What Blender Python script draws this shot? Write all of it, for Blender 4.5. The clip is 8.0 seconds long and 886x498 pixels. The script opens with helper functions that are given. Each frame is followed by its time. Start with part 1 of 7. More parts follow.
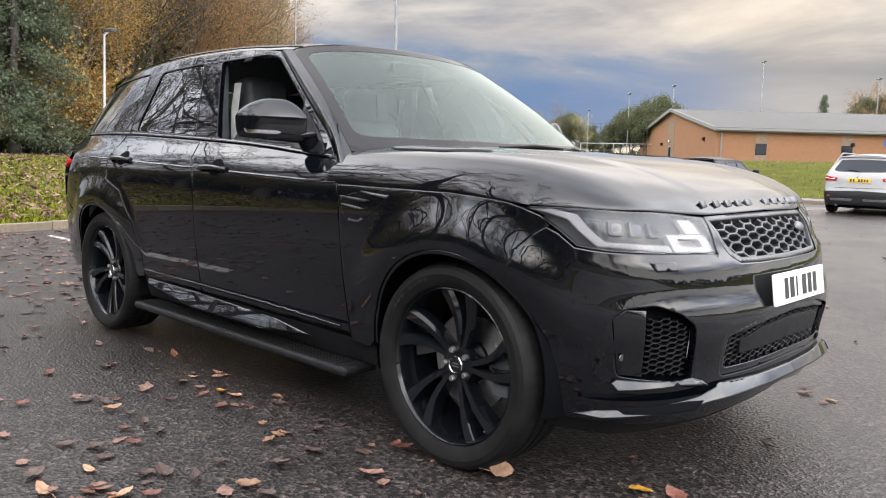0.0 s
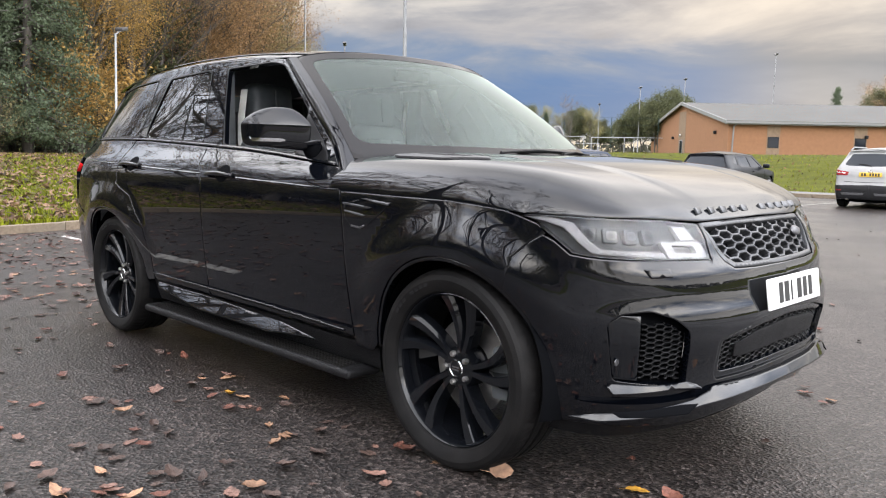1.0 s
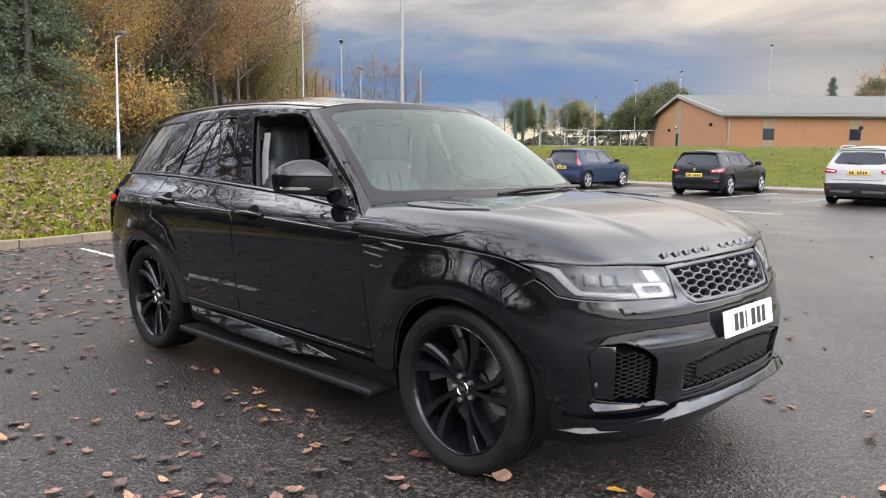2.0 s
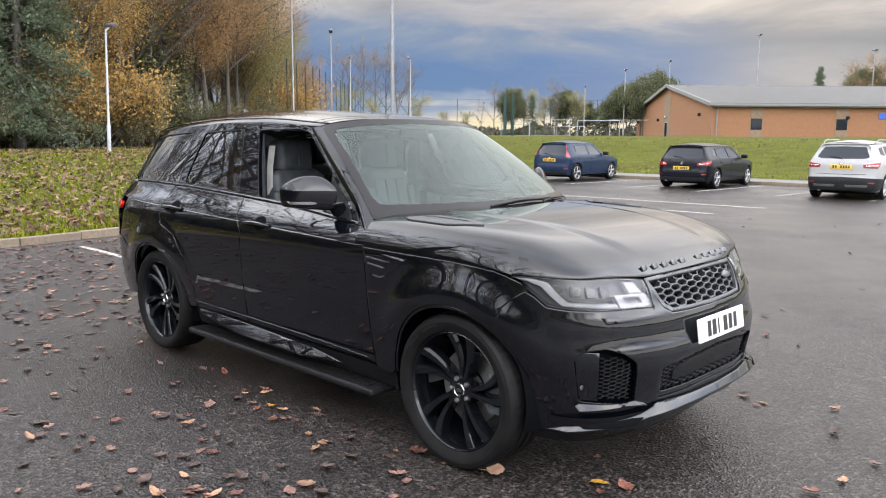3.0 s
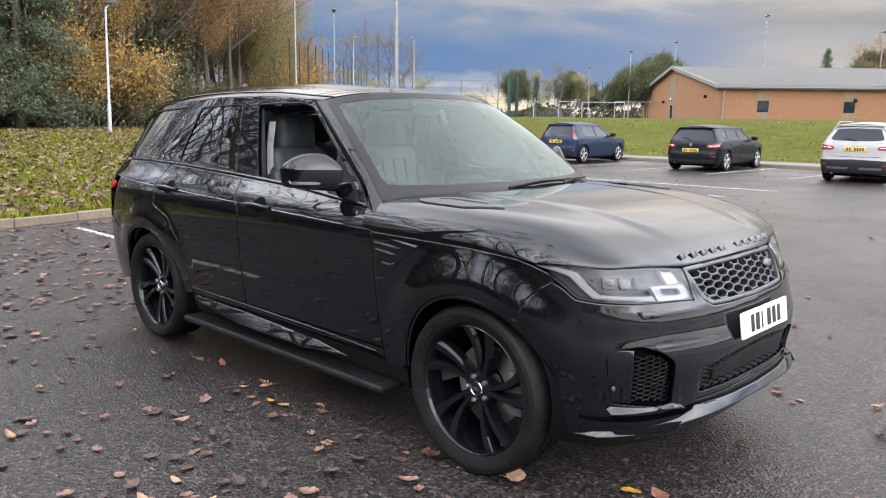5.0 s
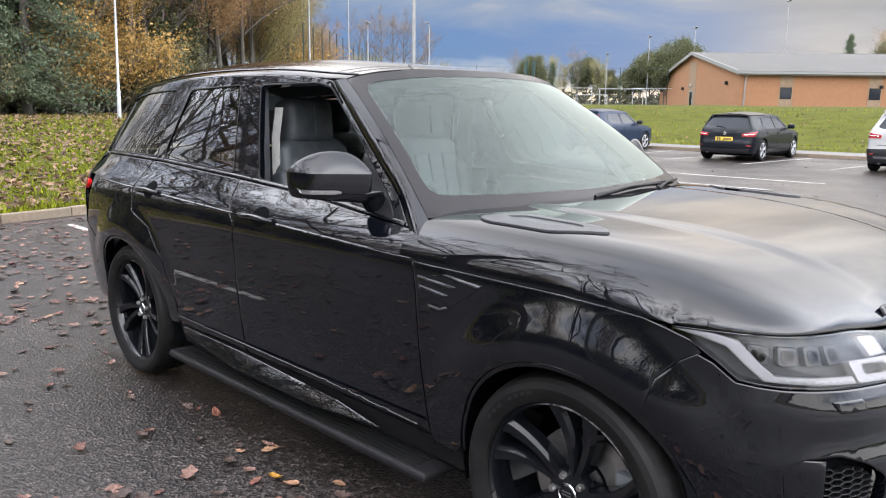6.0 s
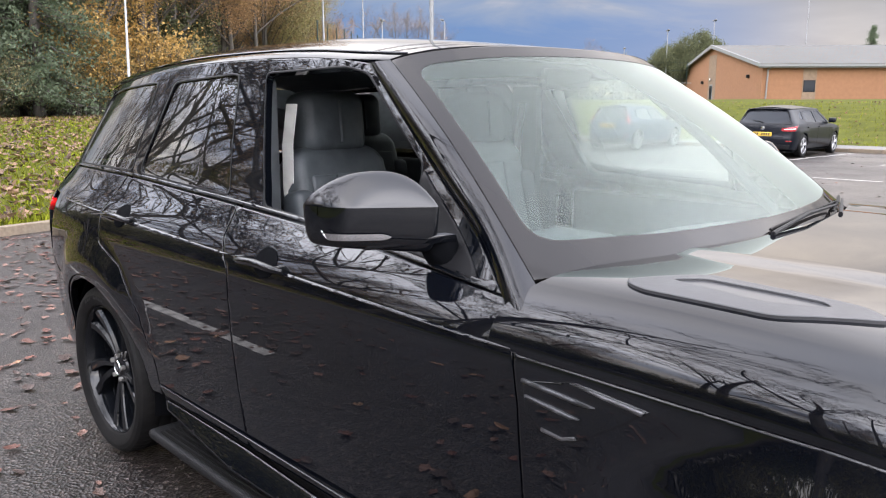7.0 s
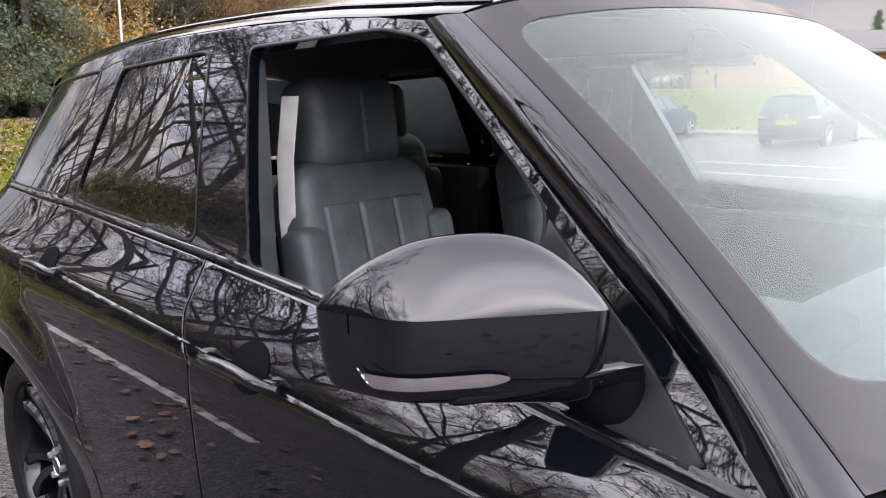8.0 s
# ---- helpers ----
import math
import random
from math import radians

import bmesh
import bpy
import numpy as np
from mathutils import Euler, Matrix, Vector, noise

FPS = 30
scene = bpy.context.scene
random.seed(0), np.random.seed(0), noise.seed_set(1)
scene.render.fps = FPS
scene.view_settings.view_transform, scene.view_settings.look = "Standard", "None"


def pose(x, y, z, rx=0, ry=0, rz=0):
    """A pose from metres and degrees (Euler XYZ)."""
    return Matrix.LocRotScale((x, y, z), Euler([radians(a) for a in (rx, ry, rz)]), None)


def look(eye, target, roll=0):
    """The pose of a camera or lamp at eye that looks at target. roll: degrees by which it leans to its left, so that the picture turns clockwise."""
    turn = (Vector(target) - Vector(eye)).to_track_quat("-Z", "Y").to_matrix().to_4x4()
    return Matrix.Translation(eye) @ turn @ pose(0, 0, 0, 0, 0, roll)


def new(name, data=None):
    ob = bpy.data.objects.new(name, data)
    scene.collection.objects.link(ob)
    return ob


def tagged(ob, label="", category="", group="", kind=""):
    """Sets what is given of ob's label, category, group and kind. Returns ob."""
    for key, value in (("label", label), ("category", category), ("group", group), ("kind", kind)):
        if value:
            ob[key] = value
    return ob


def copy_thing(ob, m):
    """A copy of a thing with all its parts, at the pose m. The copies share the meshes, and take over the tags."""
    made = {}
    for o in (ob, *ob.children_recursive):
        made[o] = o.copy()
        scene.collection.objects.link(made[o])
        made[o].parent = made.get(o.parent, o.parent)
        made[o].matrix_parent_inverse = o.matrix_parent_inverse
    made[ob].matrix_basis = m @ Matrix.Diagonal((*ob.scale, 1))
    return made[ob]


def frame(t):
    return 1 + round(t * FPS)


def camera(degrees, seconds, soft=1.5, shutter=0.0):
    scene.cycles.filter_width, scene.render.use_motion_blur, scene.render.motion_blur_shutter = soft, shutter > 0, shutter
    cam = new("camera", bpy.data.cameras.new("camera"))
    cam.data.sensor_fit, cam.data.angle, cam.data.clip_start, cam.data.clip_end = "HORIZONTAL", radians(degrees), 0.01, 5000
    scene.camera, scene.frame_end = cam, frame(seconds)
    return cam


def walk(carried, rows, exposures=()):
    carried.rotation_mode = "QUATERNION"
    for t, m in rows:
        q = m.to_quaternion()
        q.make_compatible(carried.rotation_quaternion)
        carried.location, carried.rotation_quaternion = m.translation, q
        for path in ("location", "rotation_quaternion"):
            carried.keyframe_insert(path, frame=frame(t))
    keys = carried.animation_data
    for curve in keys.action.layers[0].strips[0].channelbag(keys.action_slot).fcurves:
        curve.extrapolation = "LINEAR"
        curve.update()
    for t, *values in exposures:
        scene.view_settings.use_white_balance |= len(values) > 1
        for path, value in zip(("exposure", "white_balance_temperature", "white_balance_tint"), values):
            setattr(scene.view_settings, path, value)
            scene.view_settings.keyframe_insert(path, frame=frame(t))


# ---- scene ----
cam = camera(59.4, 8.0, soft=1.15, shutter=0.0)
PATH = [
    (0, (1.861, -2.934, 1.114), (0.485, -1.501, 0.885), 1.5),
    (0.5, (1.871, -2.91, 1.117), (0.482, -1.49, 0.884), 1.3),
    (1, (1.928, -2.947, 1.163), (0.533, -1.535, 0.921), 1.1),
    (1.5, (2.075, -3.13, 1.305), (0.679, -1.721, 1.052), 0.7),
    (2.8, (2.391, -3.511, 1.543), (1.016, -2.085, 1.266), 0.3),
    (3, (2.398, -3.537, 1.568), (1.029, -2.107, 1.281), 0.4),
    (3.5, (2.421, -3.555, 1.575), (1.056, -2.123, 1.281), 0.5),
    (4, (2.43, -3.557, 1.574), (1.067, -2.126, 1.27), 0.4),
    (4.5, (2.368, -3.521, 1.567), (1.004, -2.093, 1.248), 0.5),
    (4.7, (2.293, -3.47, 1.548), (0.927, -2.045, 1.225), 0.6),
    (5.8, (1.45, -2.834, 1.523), (0.073, -1.431, 1.157), 0.7),
    (6, (1.256, -2.715, 1.523), (-0.133, -1.322, 1.157), 0.7),
    (6.5, (0.813, -2.425, 1.503), (-0.59, -1.049, 1.132), 0.4),
    (7, (0.367, -2.124, 1.507), (-1.048, -0.761, 1.135), -0.0),
    (7.5, (-0.083, -1.861, 1.513), (-1.512, -0.514, 1.133), -0.6),
    (8, (-0.446, -1.589, 1.496), (-1.865, -0.234, 1.108), -1.0),
]
walk(cam, [(t, look(eye, target, roll)) for t, eye, target, roll in PATH], exposures=[(0.0, 0.06, 6580, 10), (4.5, 0.0, 6350, 10), (6.5, 0.26, 6350, 11), (8.0, 0.28, 6450, 18)])

# ---- world and sun ----
SUN_AZ, SUN_EL = radians(112), radians(13)
world = bpy.data.worlds.new("cloudy_sky")
scene.world = world
world.use_nodes = True
wn, wl = world.node_tree.nodes, world.node_tree.links
wn.clear()


def wnode(kind, **sets):
    n = wn.new(kind)
    for k, v in sets.items():
        n.inputs[k.replace("_", " ")].default_value = v
    return n


def wmath(op, a, b=None, clamp=False):
    n = wn.new("ShaderNodeMath")
    n.operation, n.use_clamp = op, clamp
    for i, v in enumerate((a, b)):
        if v is None:
            continue
        if isinstance(v, (int, float)):
            n.inputs[i].default_value = v
        else:
            wl.new(v, n.inputs[i])
    return n.outputs[0]


def wmix(fac, a, b):
    n = wn.new("ShaderNodeMix")
    n.data_type = "RGBA"
    for i, v in ((0, fac), (6, a), (7, b)):
        if isinstance(v, (int, float, tuple)):
            n.inputs[i].default_value = v
        else:
            wl.new(v, n.inputs[i])
    return n.outputs[2]


def wramp(v, stops):
    n = wn.new("ShaderNodeValToRGB")
    e = n.color_ramp.elements
    e[0].position, e[0].color = stops[0][0], (*stops[0][1], 1)
    e[1].position, e[1].color = stops[-1][0], (*stops[-1][1], 1)
    for p, c in stops[1:-1]:
        x = e.new(p)
        x.color = (*c, 1)
    wl.new(v, n.inputs[0])
    return n.outputs[0]


geo = wn.new("ShaderNodeTexCoord")
sep = wn.new("ShaderNodeSeparateXYZ")
wl.new(geo.outputs["Generated"], sep.inputs[0])
up = wmath("MAXIMUM", sep.outputs[2], 0.0)
# cloud deck: the direction cast on a flat layer overhead
den = wmath("ADD", up, 0.12)
comb = wn.new("ShaderNodeCombineXYZ")
wl.new(wmath("DIVIDE", sep.outputs[0], den), comb.inputs[0])
wl.new(wmath("DIVIDE", sep.outputs[1], den), comb.inputs[1])
big = wnode("ShaderNodeTexNoise", Scale=0.8, Detail=7.0, Roughness=0.55, Distortion=0.6)
wl.new(comb.outputs[0], big.inputs["Vector"])
small = wnode("ShaderNodeTexNoise", Scale=1.7, Detail=8.0, Roughness=0.6, Distortion=0.3)
wl.new(comb.outputs[0], small.inputs["Vector"])
cloud = wmath("ADD", wmath("MULTIPLY", big.outputs[0], 0.7), wmath("MULTIPLY", small.outputs[0], 0.3))
tone = wramp(cloud, [(0.37, (0.16, 0.19, 0.25)), (0.46, (0.36, 0.38, 0.43)), (0.54, (0.64, 0.62, 0.60)), (0.65, (0.95, 0.89, 0.81))])
# overhead the deck is even
same = wramp(up, [(0.26, (0, 0, 0)), (0.48, (0.75, 0.75, 0.75))])
tone = wmix(same, tone, (0.52, 0.52, 0.525, 1))
# the glow of the hidden sun
sunv = (math.cos(SUN_AZ) * math.cos(SUN_EL), math.sin(SUN_AZ) * math.cos(SUN_EL), math.sin(SUN_EL))
dot = wn.new("ShaderNodeVectorMath")
dot.operation = "DOT_PRODUCT"
wl.new(geo.outputs["Generated"], dot.inputs[0])
dot.inputs[1].default_value = sunv
near = wmath("MAXIMUM", dot.outputs["Value"], 0.0)
glow = wmath("ADD", wmath("MULTIPLY", wmath("POWER", near, 90.0), 0.32), wmath("MULTIPLY", wmath("POWER", near, 8.0), 0.10))
# blue sky between the deck and the horizon, and a bright warm rim
sky = wn.new("ShaderNodeTexSky")
sky.sky_type = "NISHITA"
sky.sun_disc, sky.sun_elevation, sky.sun_rotation = False, SUN_EL, radians(90) - SUN_AZ
bg_sky = wn.new("ShaderNodeBackground")
wl.new(sky.outputs[0], bg_sky.inputs[0])
bg_sky.inputs[1].default_value = 0.055
warm = wmix(glow, tone, (1.25, 1.05, 0.82, 1))
streak = wn.new("ShaderNodeMapping")
streak.inputs["Scale"].default_value = (2.2, 2.2, 10.0)
wl.new(geo.outputs["Generated"], streak.inputs[0])
wisp = wnode("ShaderNodeTexNoise", Scale=1.4, Detail=7.0, Roughness=0.55, Distortion=0.5)
wl.new(streak.outputs[0], wisp.inputs["Vector"])
height = wmath("ADD", sep.outputs[2], wmath("MULTIPLY", wmath("SUBTRACT", wisp.outputs[0], 0.5), 0.20))
deep = wramp(height, [(0.0, (1.0, 0.86, 0.58)), (0.014, (0.80, 0.74, 0.64)), (0.030, (0.34, 0.43, 0.56)), (0.05, (0.12, 0.25, 0.48)), (0.09, (0.115, 0.24, 0.48)), (0.12, (0.25, 0.33, 0.47)), (0.15, (0.52, 0.51, 0.53)), (0.185, (0.76, 0.70, 0.65))])
dull = wramp(height, [(0.0, (0.80, 0.77, 0.70)), (0.03, (0.54, 0.55, 0.57)), (0.07, (0.37, 0.39, 0.43)), (0.10, (0.28, 0.31, 0.355)), (0.14, (0.38, 0.38, 0.40)), (0.185, (0.68, 0.63, 0.58))])
# the gap in the deck lies over the pitch
gapdot = wn.new("ShaderNodeVectorMath")
gapdot.operation = "DOT_PRODUCT"
wl.new(geo.outputs["Generated"], gapdot.inputs[0])
gapdot.inputs[1].default_value = (math.cos(radians(131)), math.sin(radians(131)), 0.0)
gap = wn.new("ShaderNodeMapRange")
gap.interpolation_type = "SMOOTHSTEP"
for _i, _v in ((1, 0.925), (2, 0.985), (3, 0.0), (4, 1.0)):
    gap.inputs[_i].default_value = _v
wl.new(gapdot.outputs["Value"], gap.inputs[0])
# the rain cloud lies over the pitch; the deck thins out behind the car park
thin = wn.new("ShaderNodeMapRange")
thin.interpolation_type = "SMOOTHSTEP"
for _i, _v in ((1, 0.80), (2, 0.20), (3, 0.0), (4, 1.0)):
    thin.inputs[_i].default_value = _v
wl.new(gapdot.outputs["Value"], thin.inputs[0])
low = wmix(thin.outputs[0], wmix(gap.outputs[0], dull, deep), (0.74, 0.725, 0.70, 1))
lowmix = wramp(height, [(0.0, (1, 1, 1)), (0.12, (0.95, 0.95, 0.95)), (0.19, (0, 0, 0))])
gain = wramp(sep.outputs[2], [(0.0, (0.155, 0.155, 0.157)), (0.10, (0.158, 0.158, 0.160)), (0.21, (0.165, 0.164, 0.165)), (0.30, (0.39, 0.392, 0.40)), (0.42, (0.615, 0.62, 0.64)), (0.60, (0.615, 0.62, 0.645)), (0.78, (0.365, 0.37, 0.39)), (1.0, (0.265, 0.27, 0.29))])   # an overcast sky grows brighter overhead
lift = wn.new("ShaderNodeMix")
lift.data_type, lift.blend_type = "RGBA", "MULTIPLY"
lift.inputs[0].default_value = 1.0
wl.new(wmix(lowmix, warm, low), lift.inputs[6])
wl.new(gain, lift.inputs[7])
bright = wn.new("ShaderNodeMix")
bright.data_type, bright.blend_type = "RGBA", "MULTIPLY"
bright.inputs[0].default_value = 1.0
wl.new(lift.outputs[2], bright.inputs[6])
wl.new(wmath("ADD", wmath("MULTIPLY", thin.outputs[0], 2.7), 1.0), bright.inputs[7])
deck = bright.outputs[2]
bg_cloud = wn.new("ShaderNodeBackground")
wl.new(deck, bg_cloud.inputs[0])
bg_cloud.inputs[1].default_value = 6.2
both = wn.new("ShaderNodeMixShader")
both.inputs[0].default_value = 0.95
wl.new(bg_sky.outputs[0], both.inputs[1])
wl.new(bg_cloud.outputs[0], both.inputs[2])
wout = wn.new("ShaderNodeOutputWorld")
wl.new(both.outputs[0], wout.inputs[0])

sun_data = bpy.data.lights.new("sun", "SUN")
sun_data.energy, sun_data.angle, sun_data.color = 0.5, radians(85), (1.0, 0.93, 0.84)
sun = new("sun", sun_data)
sun.matrix_world = look(Vector(sunv) * 50, (0, 0, 0))
scene.view_settings.exposure = 0.0

# ---- materials ----
def material(name, base, rough=0.5, metal=0.0, coat=0.0, coat_rough=0.03, spec=0.5, vary=0.0, scale=8.0, bump=0.0, bump_scale=60.0,
             dark=None, stain=0.0, stain_scale=1.5, island=0.0, rough_vary=0.0, objrand=0.0, stretch=(1, 1, 1)):
    """A principled surface with grain at two scales, relief, stains and variation from piece to piece."""
    m = bpy.data.materials.new(name)
    m.use_nodes = True
    n, l = m.node_tree.nodes, m.node_tree.links
    b = n["Principled BSDF"]
    b.inputs["Roughness"].default_value, b.inputs["Metallic"].default_value = rough, metal
    b.inputs["Coat Weight"].default_value, b.inputs["Coat Roughness"].default_value = coat, coat_rough
    b.inputs["Specular IOR Level"].default_value = spec
    b.inputs["Base Color"].default_value = (*base, 1)
    tc = n.new("ShaderNodeTexCoord")
    mp = n.new("ShaderNodeMapping")
    mp.inputs["Scale"].default_value = stretch
    l.new(tc.outputs["Object"], mp.inputs[0])

    def noise_at(s, detail=5.0):
        t = n.new("ShaderNodeTexNoise")
        t.inputs["Scale"].default_value, t.inputs["Detail"].default_value = s, detail
        l.new(mp.outputs[0], t.inputs["Vector"])
        return t.outputs[0]

    def ramp(v, lo, hi, c0=(0, 0, 0, 1), c1=(1, 1, 1, 1)):
        r = n.new("ShaderNodeValToRGB")
        r.color_ramp.elements[0].position, r.color_ramp.elements[1].position = lo, hi
        r.color_ramp.elements[0].color, r.color_ramp.elements[1].color = c0, c1
        l.new(v, r.inputs[0])
        return r.outputs[0]

    def mix(fac, a, c, blend="MIX"):
        x = n.new("ShaderNodeMix")
        x.data_type, x.blend_type = "RGBA", blend
        for i, v in ((0, fac), (6, a), (7, c)):
            if isinstance(v, (int, float, tuple)):
                x.inputs[i].default_value = v
            else:
                l.new(v, x.inputs[i])
        return x.outputs[2]

    col = (*base, 1)
    if vary:
        col = mix(1.0, col, ramp(noise_at(scale), 0.3, 0.7, (1 - vary,) * 3 + (1,), (1 + vary,) * 3 + (1,)), "MULTIPLY")
    if stain:
        dk = (*(dark or tuple(c * 0.5 for c in base)), 1)
        s = ramp(noise_at(stain_scale, 8.0), 0.48, 0.66, (0, 0, 0, 1), (stain,) * 3 + (1,))
        col = mix(s, col, dk)
    if island:
        g = n.new("ShaderNodeNewGeometry")
        r1 = ramp(g.outputs["Random Per Island"], 0.0, 1.0, (1 - island,) * 3 + (1,), (1 + island,) * 3 + (1,))
        col = mix(1.0, col, r1, "MULTIPLY")
    if objrand:
        o = n.new("ShaderNodeObjectInfo")
        r2 = ramp(o.outputs["Random"], 0.0, 1.0, (1 - objrand,) * 3 + (1,), (1 + objrand,) * 3 + (1,))
        col = mix(1.0, col, r2, "MULTIPLY")
    if not isinstance(col, tuple):
        l.new(col, b.inputs["Base Color"])
    if rough_vary:
        rv = ramp(noise_at(scale * 0.5), 0.35, 0.65, (max(rough - rough_vary, 0.02),) * 3 + (1,), (min(rough + rough_vary, 1),) * 3 + (1,))
        l.new(rv, b.inputs["Roughness"])
    if bump:
        bp = n.new("ShaderNodeBump")
        bp.inputs["Strength"].default_value, bp.inputs["Distance"].default_value = bump, 0.01
        l.new(noise_at(bump_scale), bp.inputs["Height"])
        l.new(bp.outputs[0], b.inputs["Normal"])
    return m


def glass_mat(name, tint, rough=0.0, ior=1.5, painted_veil=0.0, sheen=(1, 1, 1)):
    """Sheet glass: the sight through it, tinted, with a mirror's gloss on it by Fresnel, and a pale diffuse veil
    painted in for reflected sky.
    """
    m = bpy.data.materials.new(name)
    m.use_nodes = True
    n, l = m.node_tree.nodes, m.node_tree.links
    n.clear()
    tr, gl, fr, mx, out = (n.new("ShaderNode" + k) for k in ("BsdfTransparent", "BsdfGlossy", "Fresnel", "MixShader", "OutputMaterial"))
    tr.inputs[0].default_value = (*tint, 1)
    gl.inputs["Roughness"].default_value = rough
    gl.inputs["Color"].default_value = (*sheen, 1)
    fr.inputs[0].default_value = ior
    l.new(fr.outputs[0], mx.inputs[0])
    l.new(tr.outputs[0], mx.inputs[1])
    l.new(gl.outputs[0], mx.inputs[2])
    last = mx.outputs[0]
    # pale diffuse colour standing in for the sky's reflection on the pane
    if painted_veil:
        df, mx2 = n.new("ShaderNodeBsdfDiffuse"), n.new("ShaderNodeMixShader")
        df.inputs[0].default_value = (0.165, 0.180, 0.162, 1)
        mx2.inputs[0].default_value = painted_veil
        l.new(last, mx2.inputs[1])
        l.new(df.outputs[0], mx2.inputs[2])
        last = mx2.outputs[0]
    l.new(last, out.inputs[0])
    return m


def emitter(name, colour, power):
    m = bpy.data.materials.new(name)
    m.use_nodes = True
    b = m.node_tree.nodes["Principled BSDF"]
    b.inputs["Base Color"].default_value = (*colour, 1)
    b.inputs["Emission Color"].default_value = (*colour, 1)
    b.inputs["Emission Strength"].default_value = power
    return m


PAINT = material("black_car_paint", (0.0018, 0.0023, 0.0038), 0.35, 0.0, 1.0, 0.015, 0.0, vary=0.3, scale=3.0)
GLOSS = material("gloss_black_trim", (0.0020, 0.0026, 0.0040), 0.3, 0.0, 1.0, 0.02, 0.0)
for _m in (PAINT, GLOSS):
    _m.node_tree.nodes["Principled BSDF"].inputs["Coat IOR"].default_value = 1.55
PLASTIC = material("black_plastic", (0.009, 0.009, 0.010), 0.5, spec=0.2, vary=0.2, scale=30, bump=0.25, bump_scale=500)
GRILLEM = material("grille_grey", (0.075, 0.077, 0.082), 0.32, 0.5, vary=0.1)
VENTM = material("grey_vent_plastic", (0.050, 0.050, 0.053), 0.45, vary=0.1, scale=20, bump=0.15, bump_scale=400)
SATIN = material("satin_grey_trim", (0.10, 0.10, 0.105), 0.32, 0.6, vary=0.1)
SAIL = material("satin_black_panel", (0.009, 0.009, 0.010), 0.42, spec=0.16, vary=0.1)
MESHM = material("black_mesh_plastic", (0.006, 0.0062, 0.007), 0.45, spec=0.25)
# near-black for backing sheets, hollows, liners and floors: shade painted in as colour
VOID = material("black_and_painted_shade", (0.003, 0.0033, 0.0042), 0.8, spec=0.04)
RUBBER = material("tyre_rubber", (0.006, 0.0058, 0.0060), 0.6, spec=0.16, vary=0.25, scale=14, stain=0.35, dark=(0.018, 0.0165, 0.0155), stain_scale=6, bump=0.15, bump_scale=160)
RIM = material("gloss_black_alloy", (0.004, 0.0046, 0.006), 0.3, 0.0, 0.75, 0.04, 0.0)
CHROME = material("chrome", (0.75, 0.76, 0.78), 0.12, 1.0)
STEEL = material("brake_steel", (0.40, 0.39, 0.38), 0.4, 1.0, vary=0.2, scale=20)
GLASS = glass_mat("windscreen_glass", (0.82, 0.92, 0.88), rough=0.30, ior=1.64, painted_veil=0.06, sheen=(0.75, 0.84, 0.80))
TINT = glass_mat("privacy_glass", (0.22, 0.25, 0.235), rough=0.0, ior=1.85)
CLEAR = glass_mat("side_glass", (0.85, 0.9, 0.87), rough=0.03)
LENS = glass_mat("lamp_lens", (0.92, 0.93, 0.95), ior=1.45)
FRIT = material("windscreen_border", (0.012, 0.0108, 0.0105), 0.4, coat=0.6, coat_rough=0.02, spec=0.0)
DRL = emitter("lamp_light_guide", (0.41, 0.40, 0.405), 0.03)
LAMPIN = material("lamp_inside", (0.075, 0.077, 0.08), 0.35, 0.3, vary=0.2, scale=20)
RED = material("red_lamp", (0.55, 0.012, 0.012), 0.15, coat=1.0)
WHITEPL = material("white_plate", (0.78, 0.78, 0.76), 0.35, vary=0.05)
YELLOWPL = material("yellow_plate", (0.55, 0.36, 0.045), 0.35, vary=0.05)
INK = material("plate_black", (0.015, 0.015, 0.015), 0.5)
LEATHER = material("black_leather", (0.068, 0.077, 0.085), 0.5, vary=0.25, scale=14, bump=0.12, bump_scale=120)
CABIN = material("dark_cabin_trim", (0.085, 0.093, 0.10), 0.6, vary=0.2, scale=12)
PALE = material("pale_grey_trim", (0.72, 0.72, 0.68), 0.7, vary=0.1, scale=20, bump=0.2, bump_scale=400)
